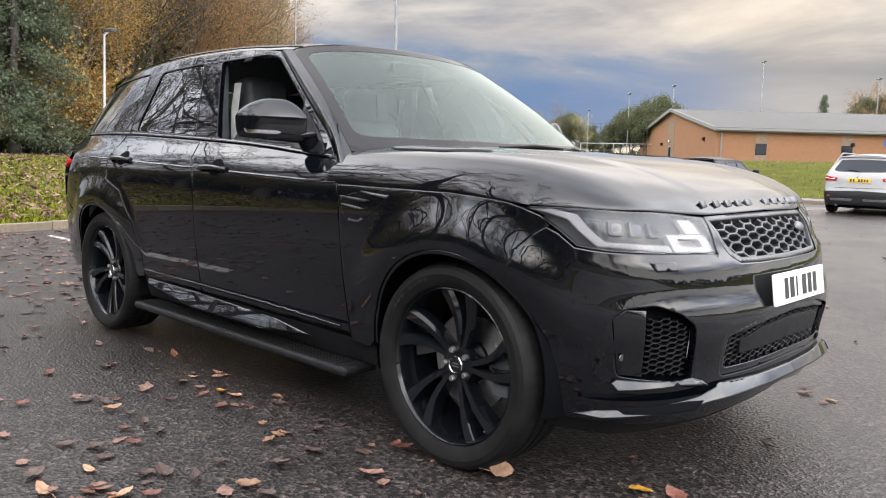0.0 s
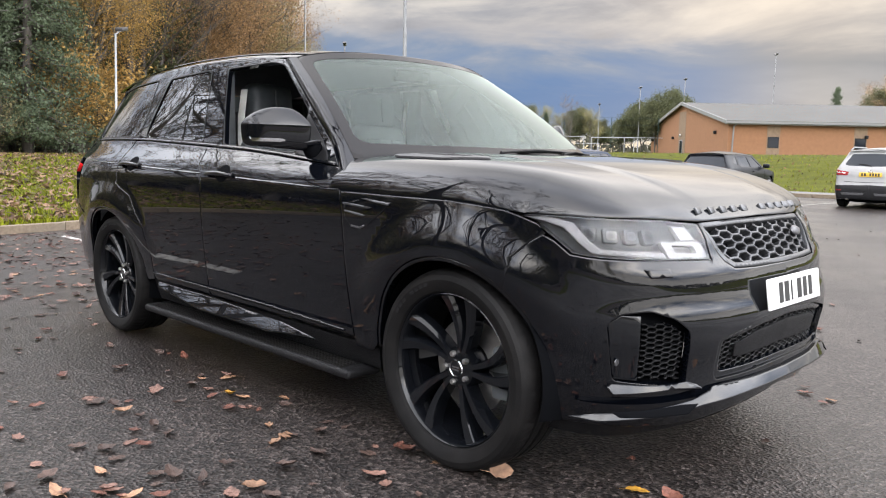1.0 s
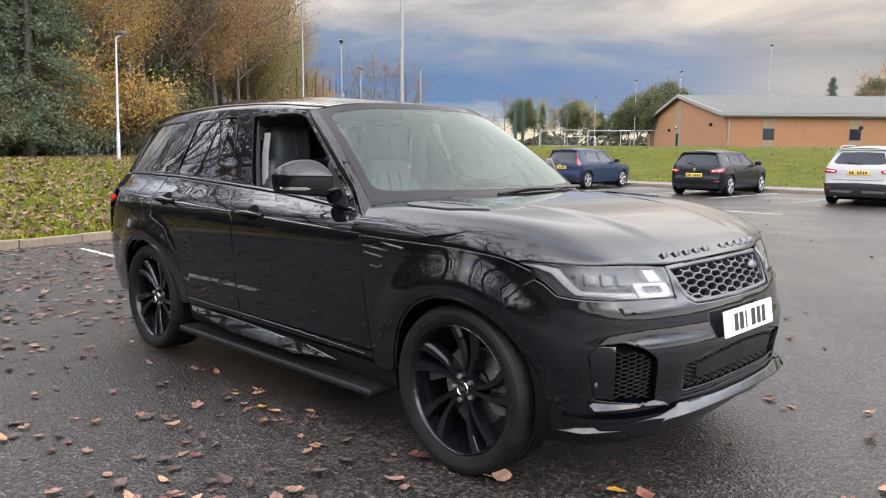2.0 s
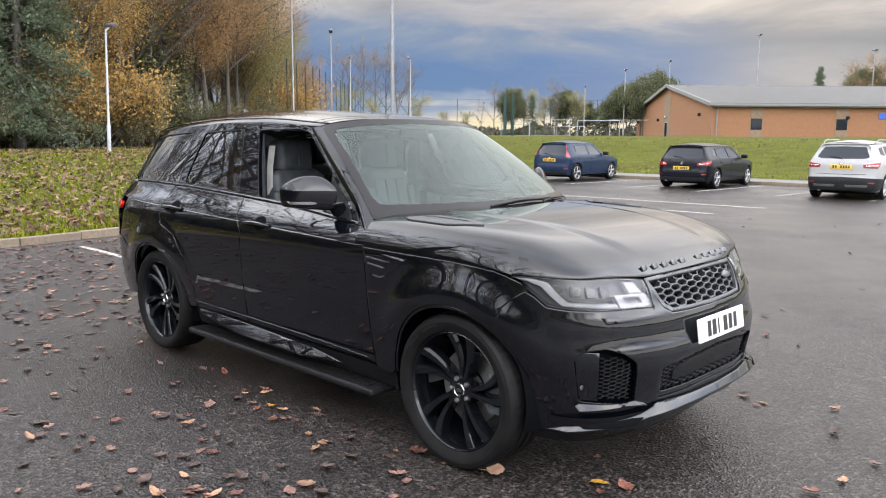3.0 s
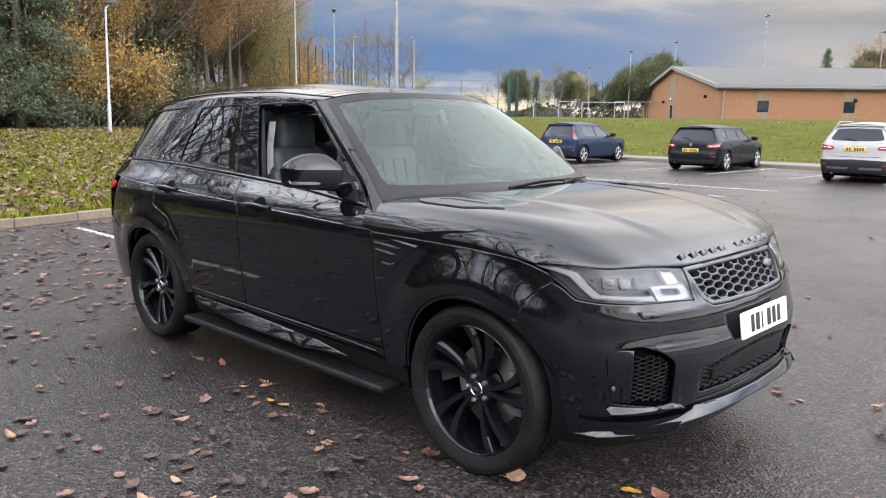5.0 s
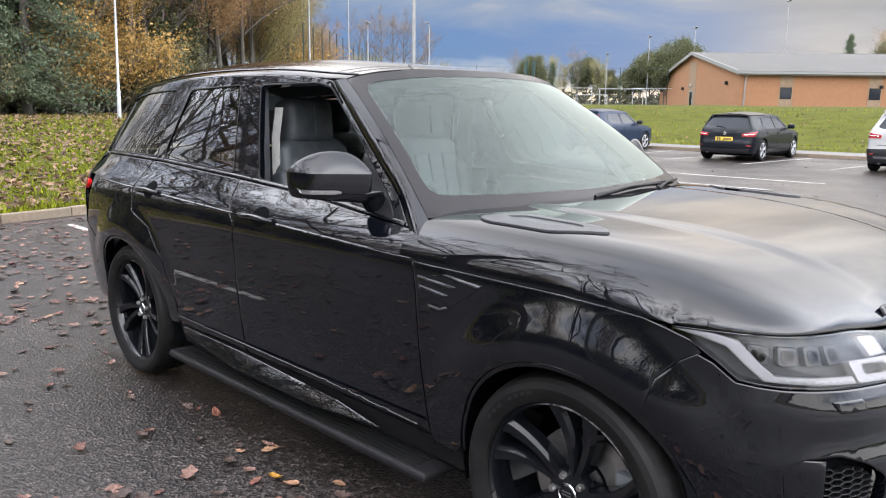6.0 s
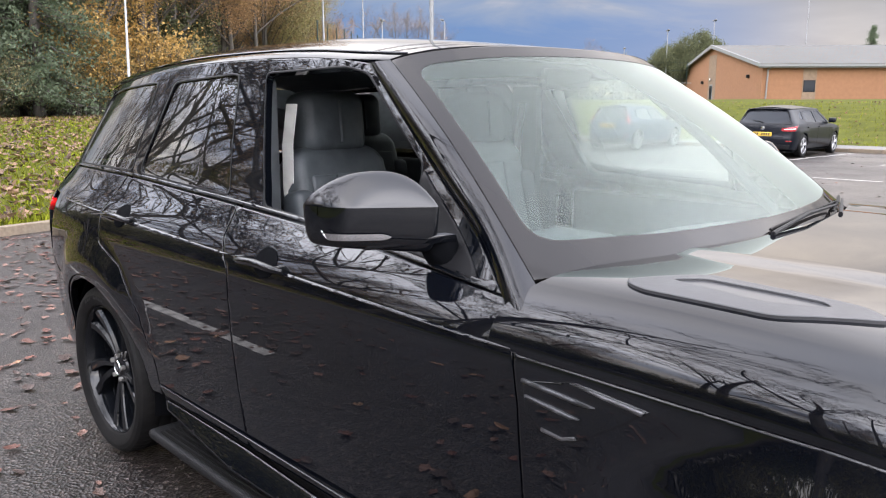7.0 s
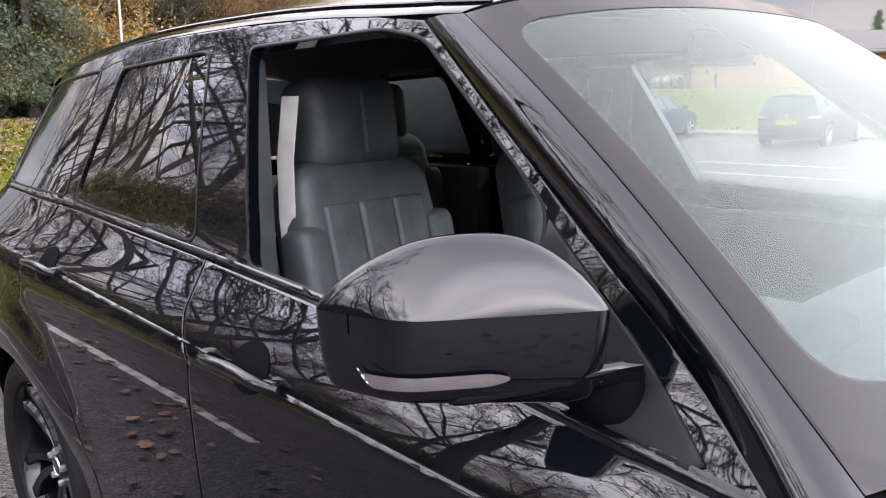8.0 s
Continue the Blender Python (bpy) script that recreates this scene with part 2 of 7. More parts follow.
def asphalt():
    """Worn asphalt: stones of several greys in a dark binder, damp patches, a rough broken relief."""
    m = material("asphalt", (0.075, 0.074, 0.076), 0.55, spec=0.36)
    n, l = m.node_tree.nodes, m.node_tree.links
    b = n["Principled BSDF"]
    tc = n.new("ShaderNodeTexCoord")

    def tex(kind, scale, **sets):
        t = n.new(kind)
        t.inputs["Scale"].default_value = scale
        for k, v in sets.items():
            t.inputs[k].default_value = v
        l.new(tc.outputs["Object"], t.inputs["Vector"])
        return t

    def ramp(v, stops):
        r = n.new("ShaderNodeValToRGB")
        e = r.color_ramp.elements
        e[0].position, e[0].color = stops[0][0], (*stops[0][1], 1)
        e[1].position, e[1].color = stops[-1][0], (*stops[-1][1], 1)
        for p, c in stops[1:-1]:
            e.new(p).color = (*c, 1)
        l.new(v, r.inputs[0])
        return r.outputs[0]

    def mul(a, c, blend="MULTIPLY", fac=1.0):
        x = n.new("ShaderNodeMix")
        x.data_type, x.blend_type = "RGBA", blend
        x.inputs[0].default_value = fac
        l.new(a, x.inputs[6])
        l.new(c, x.inputs[7])
        return x.outputs[2]

    stones = tex("ShaderNodeTexVoronoi", 74.0)
    sep = n.new("ShaderNodeSeparateColor")
    l.new(stones.outputs["Color"], sep.inputs[0])
    tone = ramp(sep.outputs[0], [(0.0, (0.0046, 0.0041, 0.0041)), (0.4, (0.0142, 0.0124, 0.0121)), (0.7, (0.036, 0.032, 0.0312)), (0.9, (0.056, 0.0495, 0.048)), (1.0, (0.096, 0.087, 0.084))])
    grit = ramp(tex("ShaderNodeTexNoise", 170.0, Detail=6.0, Roughness=0.7).outputs[0], [(0.38, (0.38, 0.37, 0.365)), (0.62, (1.68, 1.64, 1.62))])
    worn = ramp(tex("ShaderNodeTexNoise", 0.55, Detail=8.0, Roughness=0.6).outputs[0], [(0.35, (0.67, 0.63, 0.605)), (0.65, (1.12, 1.045, 1.0))])
    spots = ramp(tex("ShaderNodeTexNoise", 6.0, Detail=5.0).outputs[0], [(0.35, (0.85, 0.85, 0.85)), (0.65, (1.12, 1.12, 1.12))])
    l.new(mul(mul(mul(tone, grit), worn), spots), b.inputs["Base Color"])
    damp = ramp(tex("ShaderNodeTexNoise", 0.4, Detail=6.0).outputs[0], [(0.38, (0.30, 0.30, 0.30)), (0.62, (0.50, 0.50, 0.50))])
    l.new(damp, b.inputs["Roughness"])
    bp = n.new("ShaderNodeBump")
    bp.inputs["Strength"].default_value, bp.inputs["Distance"].default_value = 0.75, 0.006
    l.new(stones.outputs["Distance"], bp.inputs["Height"])
    bp2 = n.new("ShaderNodeBump")
    bp2.inputs["Strength"].default_value, bp2.inputs["Distance"].default_value = 0.35, 0.004
    l.new(tex("ShaderNodeTexNoise", 260.0, Detail=4.0).outputs[0], bp2.inputs["Height"])
    l.new(bp.outputs[0], bp2.inputs["Normal"])
    l.new(bp2.outputs[0], b.inputs["Normal"])
    return m


ASPHALT = asphalt()
PATHMAT = material("path_asphalt", (0.12, 0.115, 0.115), 0.75, vary=0.3, scale=60, stain=0.4, stain_scale=0.6, bump=0.5, bump_scale=120)
LINE = material("road_paint", (0.40, 0.385, 0.36), 0.6, vary=0.18, scale=40, stain=0.9, dark=(0.09, 0.08, 0.075), stain_scale=7, bump=0.4, bump_scale=140)
KERB = material("kerb_concrete", (0.175, 0.135, 0.095), 0.85, vary=0.2, scale=30, stain=0.6, dark=(0.14, 0.125, 0.095), stain_scale=3, bump=0.5, bump_scale=100, objrand=0.15)
GRASS = material("grass_soil", (0.056, 0.060, 0.006), 0.95, spec=0.1, vary=0.35, scale=1.2, stain=0.5, dark=(0.06, 0.07, 0.011), stain_scale=0.25, bump=0.8, bump_scale=25)
BLADE = material("grass_blades", (0.135, 0.148, 0.010), 0.8, spec=0.1, island=0.6)
BRICK = material("orange_brick", (0.215, 0.104, 0.050), 0.85, vary=0.07, scale=2.5, stain=0.2, dark=(0.24, 0.12, 0.06), stain_scale=0.4, bump=0.4, bump_scale=30)
BUFF = material("buff_brick", (0.18, 0.125, 0.082), 0.85, vary=0.15, scale=3)
ROOFM = material("grey_metal_roof", (0.068, 0.068, 0.064), 0.6, 0.0, vary=0.1, scale=0.6, stain=0.3, dark=(0.09, 0.088, 0.083), stain_scale=0.2)
FASCIA = material("pale_fascia", (0.17, 0.17, 0.165), 0.5)
DARKGLASS = material("dark_window_glass", (0.010, 0.013, 0.018), 0.03, spec=0.30)
GREY = material("galvanised_steel", (0.22, 0.225, 0.23), 0.5, 0.4, vary=0.12, scale=6)
PALEPOLE = material("pale_painted_steel", (0.36, 0.365, 0.375), 0.5, 0.1, vary=0.1, scale=3)
GREENFENCE = material("green_fence_steel", (0.006, 0.028, 0.024), 0.5, vary=0.1)
BARK = material("bark", (0.085, 0.075, 0.066), 0.9, vary=0.4, scale=3, stretch=(3, 3, 0.6), bump=0.6, bump_scale=20)
PALEBARK = material("pale_bark", (0.13, 0.12, 0.105), 0.9, vary=0.4, scale=3, stretch=(3, 3, 0.6), bump=0.5, bump_scale=20)


def leaf_mat(name, base, spread=0.65):
    m = material(name, base, 0.65, island=spread)
    b = m.node_tree.nodes["Principled BSDF"]
    n, l = m.node_tree.nodes, m.node_tree.links
    tl, mx = n.new("ShaderNodeBsdfTranslucent"), n.new("ShaderNodeMixShader")
    mx.inputs[0].default_value = 0.4
    l.new(b.inputs["Base Color"].links[0].from_socket, tl.inputs[0])
    l.new(b.outputs[0], mx.inputs[1])
    l.new(tl.outputs[0], mx.inputs[2])
    l.new(mx.outputs[0], n["Material Output"].inputs[0])
    return m


LEAF_GOLD = leaf_mat("golden_leaves", (0.40, 0.255, 0.080), 0.5)
LEAF_RUST = leaf_mat("rust_leaves", (0.33, 0.205, 0.100), 0.5)
LEAF_GREEN = leaf_mat("green_leaves", (0.085, 0.092, 0.040))
LEAF_FAR = leaf_mat("far_woodland_leaves", (0.050, 0.047, 0.028))
LEAF_UNDER = leaf_mat("undergrowth_leaves", (0.20, 0.175, 0.085), 0.5)
LEAF_OLIVE = leaf_mat("olive_leaves", (0.26, 0.235, 0.10), 0.5)
NEEDLE = leaf_mat("conifer_needles", (0.105, 0.135, 0.078), 0.4)


# ---- mesh helpers ----
from mathutils.geometry import delaunay_2d_cdt


def mesh_from(name, verts, faces, mat, normals=None, smooth=True):
    me = bpy.data.meshes.new(name)
    me.from_pydata([tuple(map(float, v)) for v in verts], [], [tuple(map(int, f)) for f in faces])
    me.materials.append(mat)
    me.update()
    if smooth:
        me.polygons.foreach_set("use_smooth", [True] * len(me.polygons))
    if normals is not None:
        me.normals_split_custom_set_from_vertices([tuple(map(float, n)) for n in normals])
    return me


def put(name, me, parent=None, label="", place=None):
    ob = new(name, me)
    if parent is not None:
        ob.parent = parent
    if place is not None:
        ob.matrix_basis = place
    return tagged(ob, label)


def part(name, bm, mat, parent, label="", smooth=True, angle=35):
    """Links a bmesh as one mesh object under a thing or a part."""
    me = bpy.data.meshes.new(name)
    bm.normal_update()
    if smooth:
        lim = radians(angle)
        for f in bm.faces:
            f.smooth = True
        for e in bm.edges:
            if len(e.link_faces) == 2 and e.calc_face_angle(0) > lim:
                e.smooth = False
    bm.to_mesh(me)
    bm.free()
    me.materials.append(mat)
    return put(name, me, parent, label)


def thing(name, label, category, place=None, group="", kind=""):
    ob = new(name)
    if place is not None:
        ob.matrix_basis = place
    ob.empty_display_size = 0.1
    return tagged(ob, label, category, group, kind)


def box(bm, x0, y0, z0, x1, y1, z1, m=None, bevel=0.0, seg=2):
    r = bmesh.ops.create_cube(bm, size=1.0)
    vs = r["verts"]
    for v in vs:
        v.co = Vector(((x0 + x1) / 2 + v.co.x * (x1 - x0), (y0 + y1) / 2 + v.co.y * (y1 - y0), (z0 + z1) / 2 + v.co.z * (z1 - z0)))
    if bevel:
        es = list({e for v in vs for e in v.link_edges})
        out = bmesh.ops.bevel(bm, geom=es, offset=bevel, segments=seg, affect="EDGES", profile=0.5)
        vs = list({v for f in out["faces"] for v in f.verts} | {v for v in vs if v.is_valid})
    if m is not None:
        bmesh.ops.transform(bm, matrix=m, verts=vs)
    return vs


def boxed(x0, y0, z0, x1, y1, z1, m=None, bevel=0.0, seg=2):
    bm = bmesh.new()
    box(bm, x0, y0, z0, x1, y1, z1, m, bevel, seg)
    return bm


def tube(bm, pts, radii, sides=8, cap=True):
    """A tapered tube through the points."""
    pts = [Vector(p) for p in pts]
    if isinstance(radii, (int, float)):
        radii = [radii] * len(pts)
    rings = []
    ref = Vector((0.3, 0.2, 0.93))
    for i, p in enumerate(pts):
        d = (pts[min(i + 1, len(pts) - 1)] - pts[max(i - 1, 0)]).normalized()
        if abs(d.dot(ref)) > 0.95:
            ref = Vector((0.9, 0.3, 0.1))
        a = d.cross(ref).normalized()
        b = d.cross(a)
        rings.append([bm.verts.new(p + (a * math.cos(k) + b * math.sin(k)) * radii[i]) for k in (2 * math.pi * j / sides for j in range(sides))])
    for r0, r1 in zip(rings, rings[1:]):
        for j in range(sides):
            bm.faces.new((r0[j], r0[(j + 1) % sides], r1[(j + 1) % sides], r1[j]))
    if cap:
        bm.faces.new(rings[0])
        bm.faces.new(reversed(rings[-1]))
    bmesh.ops.recalc_face_normals(bm, faces=bm.faces)
    return bm


def tubed(pts, radii, sides=8):
    return tube(bmesh.new(), pts, radii, sides)


def lathe(bm, profile, steps=48, axis="y", centre=(0, 0, 0), closed=False):
    """Turns a profile of (radius, along) round an axis."""
    c = Vector(centre)
    rings = []
    for r, a in profile:
        ring = []
        for k in range(steps):
            t = 2 * math.pi * k / steps
            p = (r * math.cos(t), a, r * math.sin(t)) if axis == "y" else (r * math.cos(t), r * math.sin(t), a) if axis == "z" else (a, r * math.cos(t), r * math.sin(t))
            ring.append(bm.verts.new(c + Vector(p)))
        rings.append(ring)
    pairs = list(zip(rings, rings[1:])) + ([(rings[-1], rings[0])] if closed else [])
    for r0, r1 in pairs:
        for k in range(steps):
            bm.faces.new((r0[k], r0[(k + 1) % steps], r1[(k + 1) % steps], r1[k]))
    bmesh.ops.recalc_face_normals(bm, faces=bm.faces)
    return bm


def lathed(profile, steps=48, axis="y", centre=(0, 0, 0), closed=False):
    return lathe(bmesh.new(), profile, steps, axis, centre, closed)


def inside(pts, poly):
    """Which of the points lie in the polygon."""
    pts, poly = np.asarray(pts, float), np.asarray(poly, float)
    hit = np.zeros(len(pts), bool)
    for (x0, y0), (x1, y1) in zip(poly, np.roll(poly, -1, axis=0)):
        if y0 == y1:
            continue
        c = ((y0 > pts[:, 1]) != (y1 > pts[:, 1])) & (pts[:, 0] < (x1 - x0) * (pts[:, 1] - y0) / (y1 - y0) + x0)
        hit ^= c
    return hit


def resample(poly, step):
    out = []
    for a, b in zip(poly, [*poly[1:], poly[0]]):
        n = max(1, int(math.ceil(math.dist(a, b) / step)))
        out += [(a[0] + (b[0] - a[0]) * k / n, a[1] + (b[1] - a[1]) * k / n) for k in range(n)]
    return out


def rounded(poly, radius, n=4):
    """The polygon with its corners rounded off."""
    out = []
    for p, a, b in zip(poly, [poly[-1], *poly[:-1]], [*poly[1:], poly[0]]):
        p, a, b = Vector(p), Vector(a), Vector(b)
        ra, rb = min(radius, (a - p).length * 0.45), min(radius, (b - p).length * 0.45)
        s, e = p + (a - p).normalized() * ra, p + (b - p).normalized() * rb
        for k in range(n + 1):
            t = k / n
            out.append(tuple(s * (1 - t) ** 2 + p * 2 * t * (1 - t) + e * t * t))
    return out


def dist_to(pts, poly):
    pts, poly = np.asarray(pts, float), np.asarray(poly, float)
    best = np.full(len(pts), 1e9)
    for a, b in zip(poly, np.roll(poly, -1, axis=0)):
        d = b - a
        t = np.clip(((pts - a) @ d) / max(d @ d, 1e-12), 0, 1)
        best = np.minimum(best, np.hypot(*(pts - a - t[:, None] * d).T))
    return best


def skin(name, poly, surf, mat, parent, holes=(), inset=0.0, step=0.03, flange=0.012, edge=0.35, label="", centre=(-1.5, 0, 0.75), ring=0.005):
    """A panel: the outline's inside, in the skin's own plane, laid on the skin surf(u, v), with the edges turned in."""
    loops = [resample(list(p), step) for p in (poly, *holes)]
    pts, edges = [], []
    for lp in loops:
        k = len(pts)
        pts += lp
        edges += [(k + i, k + (i + 1) % len(lp)) for i in range(len(lp))]
    a = np.array(loops[0])
    gx, gy = np.meshgrid(np.arange(a[:, 0].min() + step / 2, a[:, 0].max(), step), np.arange(a[:, 1].min() + step / 2, a[:, 1].max(), step))
    g = np.stack([gx.ravel(), gy.ravel()], 1)
    if len(g):
        g = g[inside(g, loops[0])]
    for h in loops[1:]:
        if len(g):
            g = g[~inside(g, h)]
    for lp in loops:
        if len(g):
            g = g[dist_to(g, lp) > step * 0.45]
    if flange and ring:
        near = []
        for lp in loops:
            q = np.array(lp)
            t = np.roll(q, -1, axis=0) - np.roll(q, 1, axis=0)
            t /= np.maximum(np.linalg.norm(t, axis=1, keepdims=True), 1e-9)
            for d in (ring, -ring):
                near.append(q + np.stack([-t[:, 1], t[:, 0]], 1) * d)
        near = np.concatenate(near)
        near = near[inside(near, loops[0])]
        for h in loops[1:]:
            near = near[~inside(near, h)]
        for lp in loops:
            near = near[dist_to(near, lp) > ring * 0.8]
        g = np.concatenate([g, near]) if len(g) else near
    pts = [Vector(p) for p in pts] + [Vector(p) for p in g]
    vs, _, fs, *_ = delaunay_2d_cdt(pts, edges, [], 0, 1e-6)
    v2 = np.array([tuple(v) for v in vs])
    tri = np.array([tuple(f) for f in fs])
    mid = v2[tri].mean(axis=1)
    keep = inside(mid, loops[0])
    for h in loops[1:]:
        keep &= ~inside(mid, h)
    tri = tri[keep]
    p3 = surf(v2[:, 0], v2[:, 1])
    e = 0.004
    nrm = np.cross(surf(v2[:, 0] + e, v2[:, 1]) - surf(v2[:, 0] - e, v2[:, 1]), surf(v2[:, 0], v2[:, 1] + e) - surf(v2[:, 0], v2[:, 1] - e))
    nrm /= np.maximum(np.linalg.norm(nrm, axis=1, keepdims=True), 1e-12)
    c = np.asarray(centre, float)
    way = p3 - np.where(np.arange(3) == 0, np.clip(p3, c - 1.6, c + 1.6), c)
    nrm *= np.sign((nrm * way).sum(1, keepdims=True) + 1e-12)
    p3 = p3 - nrm * inset
    fn = np.cross(p3[tri[:, 1]] - p3[tri[:, 0]], p3[tri[:, 2]] - p3[tri[:, 0]])
    flip = (fn * nrm[tri[:, 0]]).sum(1) < 0
    tri[flip] = tri[flip][:, ::-1]
    count = {}
    for t in tri:
        for i in range(3):
            k = (t[i], t[(i + 1) % 3])
            count[k] = count.get(k, 0) + 1
    rim = [k for k in count if (k[1], k[0]) not in count]
    normals = nrm.copy()
    verts, faces, nn = [*p3], [tuple(t) for t in tri], None
    if flange:
        out = np.zeros_like(p3)
        for i, j in rim:
            d = np.cross(p3[j] - p3[i], nrm[i])
            d /= max(np.linalg.norm(d), 1e-9)
            out[i] += d
            out[j] += d
        low, low2 = {}, {}
        norms = [*normals]
        for i in {k for r in rim for k in r}:
            o = out[i] / max(np.linalg.norm(out[i]), 1e-9)
            norms[i] = nrm[i] * (1 - edge) + o * edge
            norms[i] = norms[i] / np.linalg.norm(norms[i])
            low[i] = len(verts)
            verts.append(p3[i])
            norms.append(o)
            low2[i] = len(verts)
            verts.append(p3[i] - nrm[i] * flange)
            norms.append(o)
        for i, j in rim:
            faces.append((low[j], low[i], low2[i], low2[j]))
        normals = np.array(norms)
    me = mesh_from(name, verts, faces, mat, normals)
    return put(name, me, parent, label)


def sheet(name, surf, us, vs, mat, parent, flange=0.0, toward=(0, 0, 1), label="", thick=0.0):
    """A grid laid on surf(u, v), with its edges turned in by flange."""
    u, v = np.meshgrid(us, vs, indexing="ij")
    p = surf(u, v)
    n = np.cross(np.gradient(p, axis=0), np.gradient(p, axis=1))
    n /= np.maximum(np.linalg.norm(n, axis=2, keepdims=True), 1e-12)
    s = 1.0 if (n * np.asarray(toward, float)).sum(2).mean() > 0 else -1.0
    n *= s
    a, b = u.shape
    idx = np.arange(a * b).reshape(a, b)
    quads = np.stack([idx[:-1, :-1], idx[1:, :-1], idx[1:, 1:], idx[:-1, 1:]], -1).reshape(-1, 4)
    if s < 0:
        quads = quads[:, ::-1]
    verts, normals, faces = [*p.reshape(-1, 3)], [*n.reshape(-1, 3)], [tuple(q) for q in quads]
    if flange:
        ring = [*idx[:, 0], *idx[-1, 1:], *idx[-2::-1, -1], *idx[0, -2:0:-1]]
        k = len(verts)
        mid = p.reshape(-1, 3).mean(0)
        for i in ring:
            o = verts[i] - mid
            o = o - normals[i] * (o @ normals[i])
            o /= max(np.linalg.norm(o), 1e-9)
            verts += [verts[i], verts[i] - normals[i] * flange]
            normals += [o, o]
        m = len(ring)
        for i in range(m):
            j = (i + 1) % m
            f = (k + 2 * i, k + 2 * j, k + 2 * j + 1, k + 2 * i + 1)
            faces.append(f if s < 0 else f[::-1])
    return put(name, mesh_from(name, verts, faces, mat, normals), parent, label)
def smooth_rows(rows, steps=400):
    """A monotone cubic through the rows, sampled evenly."""
    t = np.array([r[0] for r in rows]); v = np.array([r[1:] for r in rows], float)
    d = np.diff(v, axis=0) / np.diff(t)[:, None]
    m = np.zeros_like(v)
    same = d[:-1] * d[1:] > 0
    w1, w2 = np.diff(t)[1:, None], np.diff(t)[:-1, None]
    with np.errstate(divide="ignore", invalid="ignore"):
        m[1:-1] = np.where(same, (w1 + w2) * 1.0 / (w2 / d[1:] + w1 / d[:-1]), 0)
    m[0], m[-1] = d[0], d[-1]
    s = np.linspace(t[0], t[-1], steps)
    i = np.clip(np.searchsorted(t, s, "right") - 1, 0, len(t) - 2)
    h = (t[i + 1] - t[i])[:, None]; f = ((s - t[i]) / (t[i + 1] - t[i]))[:, None]
    out = (2*f**3 - 3*f**2 + 1) * v[i] + (f**3 - 2*f**2 + f) * h * m[i] + (3*f**2 - 2*f**3) * v[i+1] + (f**3 - f**2) * h * m[i+1]
    return s, out


class Shell:
    """A car's skin: a plan outline, drawn in by height with its own slope at nose, side and tail."""
    def __init__(self, plan, side, nose, tail, arches=(), taper=(-2.2, -3.7, .25, 1.1), flare=.010):
        p = np.array(plan, float)
        run = np.concatenate([[0], np.cumsum(np.hypot(*np.diff(p, axis=0).T))])
        self.u, c = smooth_rows([(a, *b) for a, b in zip(run, p)], 1200)
        for _ in range(50):
            c[1:-1] = (c[:-2] + 2 * c[1:-1] + c[2:]) / 4
        self.x, self.y = c[:, 0], c[:, 1]
        gx, gy = np.gradient(self.x), np.gradient(self.y)
        l = np.hypot(gx, gy)
        self.nx, self.ny = gy / l, -gx / l
        self.q = []
        for rows, soft in ((side, 90), (nose, 25), (tail, 90)):
            z, v = smooth_rows(rows, 600)
            for _ in range(soft):
                v[1:-1] = (v[:-2] + 2 * v[1:-1] + v[2:]) / 4
            self.q.append((z, v[:, 0]))
        self.arches, self.taper, self.flare = arches, taper, flare

    def at(self, u, z):
        """The place on the right half (y below 0) at a run u along the outline and a height z."""
        u, z = np.asarray(u, float), np.asarray(z, float)
        x, y, nx, ny = (np.interp(u, self.u, a) for a in (self.x, self.y, self.nx, self.ny))
        qs, qn, qt = (np.interp(z, *q) for q in self.q)
        x0, x1, k, zb = self.taper
        k_flare = self.flare
        qs = qs + k * np.clip((x0 - x) / (x0 - x1), 0, 1.3) ** 1.5 * np.clip(z - zb, 0, None)
        for ax, az, r in self.arches:
            d = np.hypot(x - ax, z - az)
            w = np.clip((r + .17 - d) / .17, 0, 1)
            qs = qs - k_flare * w * w * (3 - 2 * w) * np.clip((np.abs(ny) - .5) / .3, 0, 1) * np.clip((z - az - .14) / .26, 0, 1)
        wy, wx = ny ** 2, nx ** 2
        q = wy * qs + wx * np.where(nx > 0, qn, qt)
        return np.stack([x - nx * q, -(y - ny * q), z], -1)

    def run(self, x):
        """The run u at which the side's outline passes x."""
        return np.interp(-np.asarray(x, float), -self.x, self.u)


# ---- ground, car park, banks ----
EDGE = [(-9.2, -70), (-9.25, -6), (-9.31, -.1), (-9.62, 1.7), (-10.1, 6), (-12, 12), (-16.5, 17.5), (-20, 21), (-21, 23.2)]   # left edge of the car park
KERB_Y, PATH_Y = 23.2, 25.4


def edge_x(y):
    return np.interp(y, [p[1] for p in EDGE], [p[0] for p in EDGE])


def land(x, y):
    """The height of the ground beside the car park."""
    x, y = np.asarray(x, float), np.asarray(y, float)
    s = lambda t: np.clip(t, 0, 1) ** 2 * (3 - 2 * np.clip(t, 0, 1))
    left = .10 + .70 * s((edge_x(y) - x) / 25)
    far = .10 + 1.38 * s((y - PATH_Y - .1) / 17) + .25 * s((y - 45) / 30)
    back = .10 + .5 * s((-9.0 - y) / 15)
    wavy = .05 * np.sin(x * .31 + y * .17) * np.sin(y * .23 - x * .11)
    h = np.where(y > PATH_Y, far, left)
    h = np.where((y > PATH_Y) & (x < -21), np.maximum(far, left), h)
    h = np.where((y < -9) & (x > -9.2), back, h)
    return h + wavy * np.clip((h - .12) * 3, 0, 1)


def in_park(x, y):
    return (x > edge_x(y)) & (y < PATH_Y + .05) & (y > -9.0)


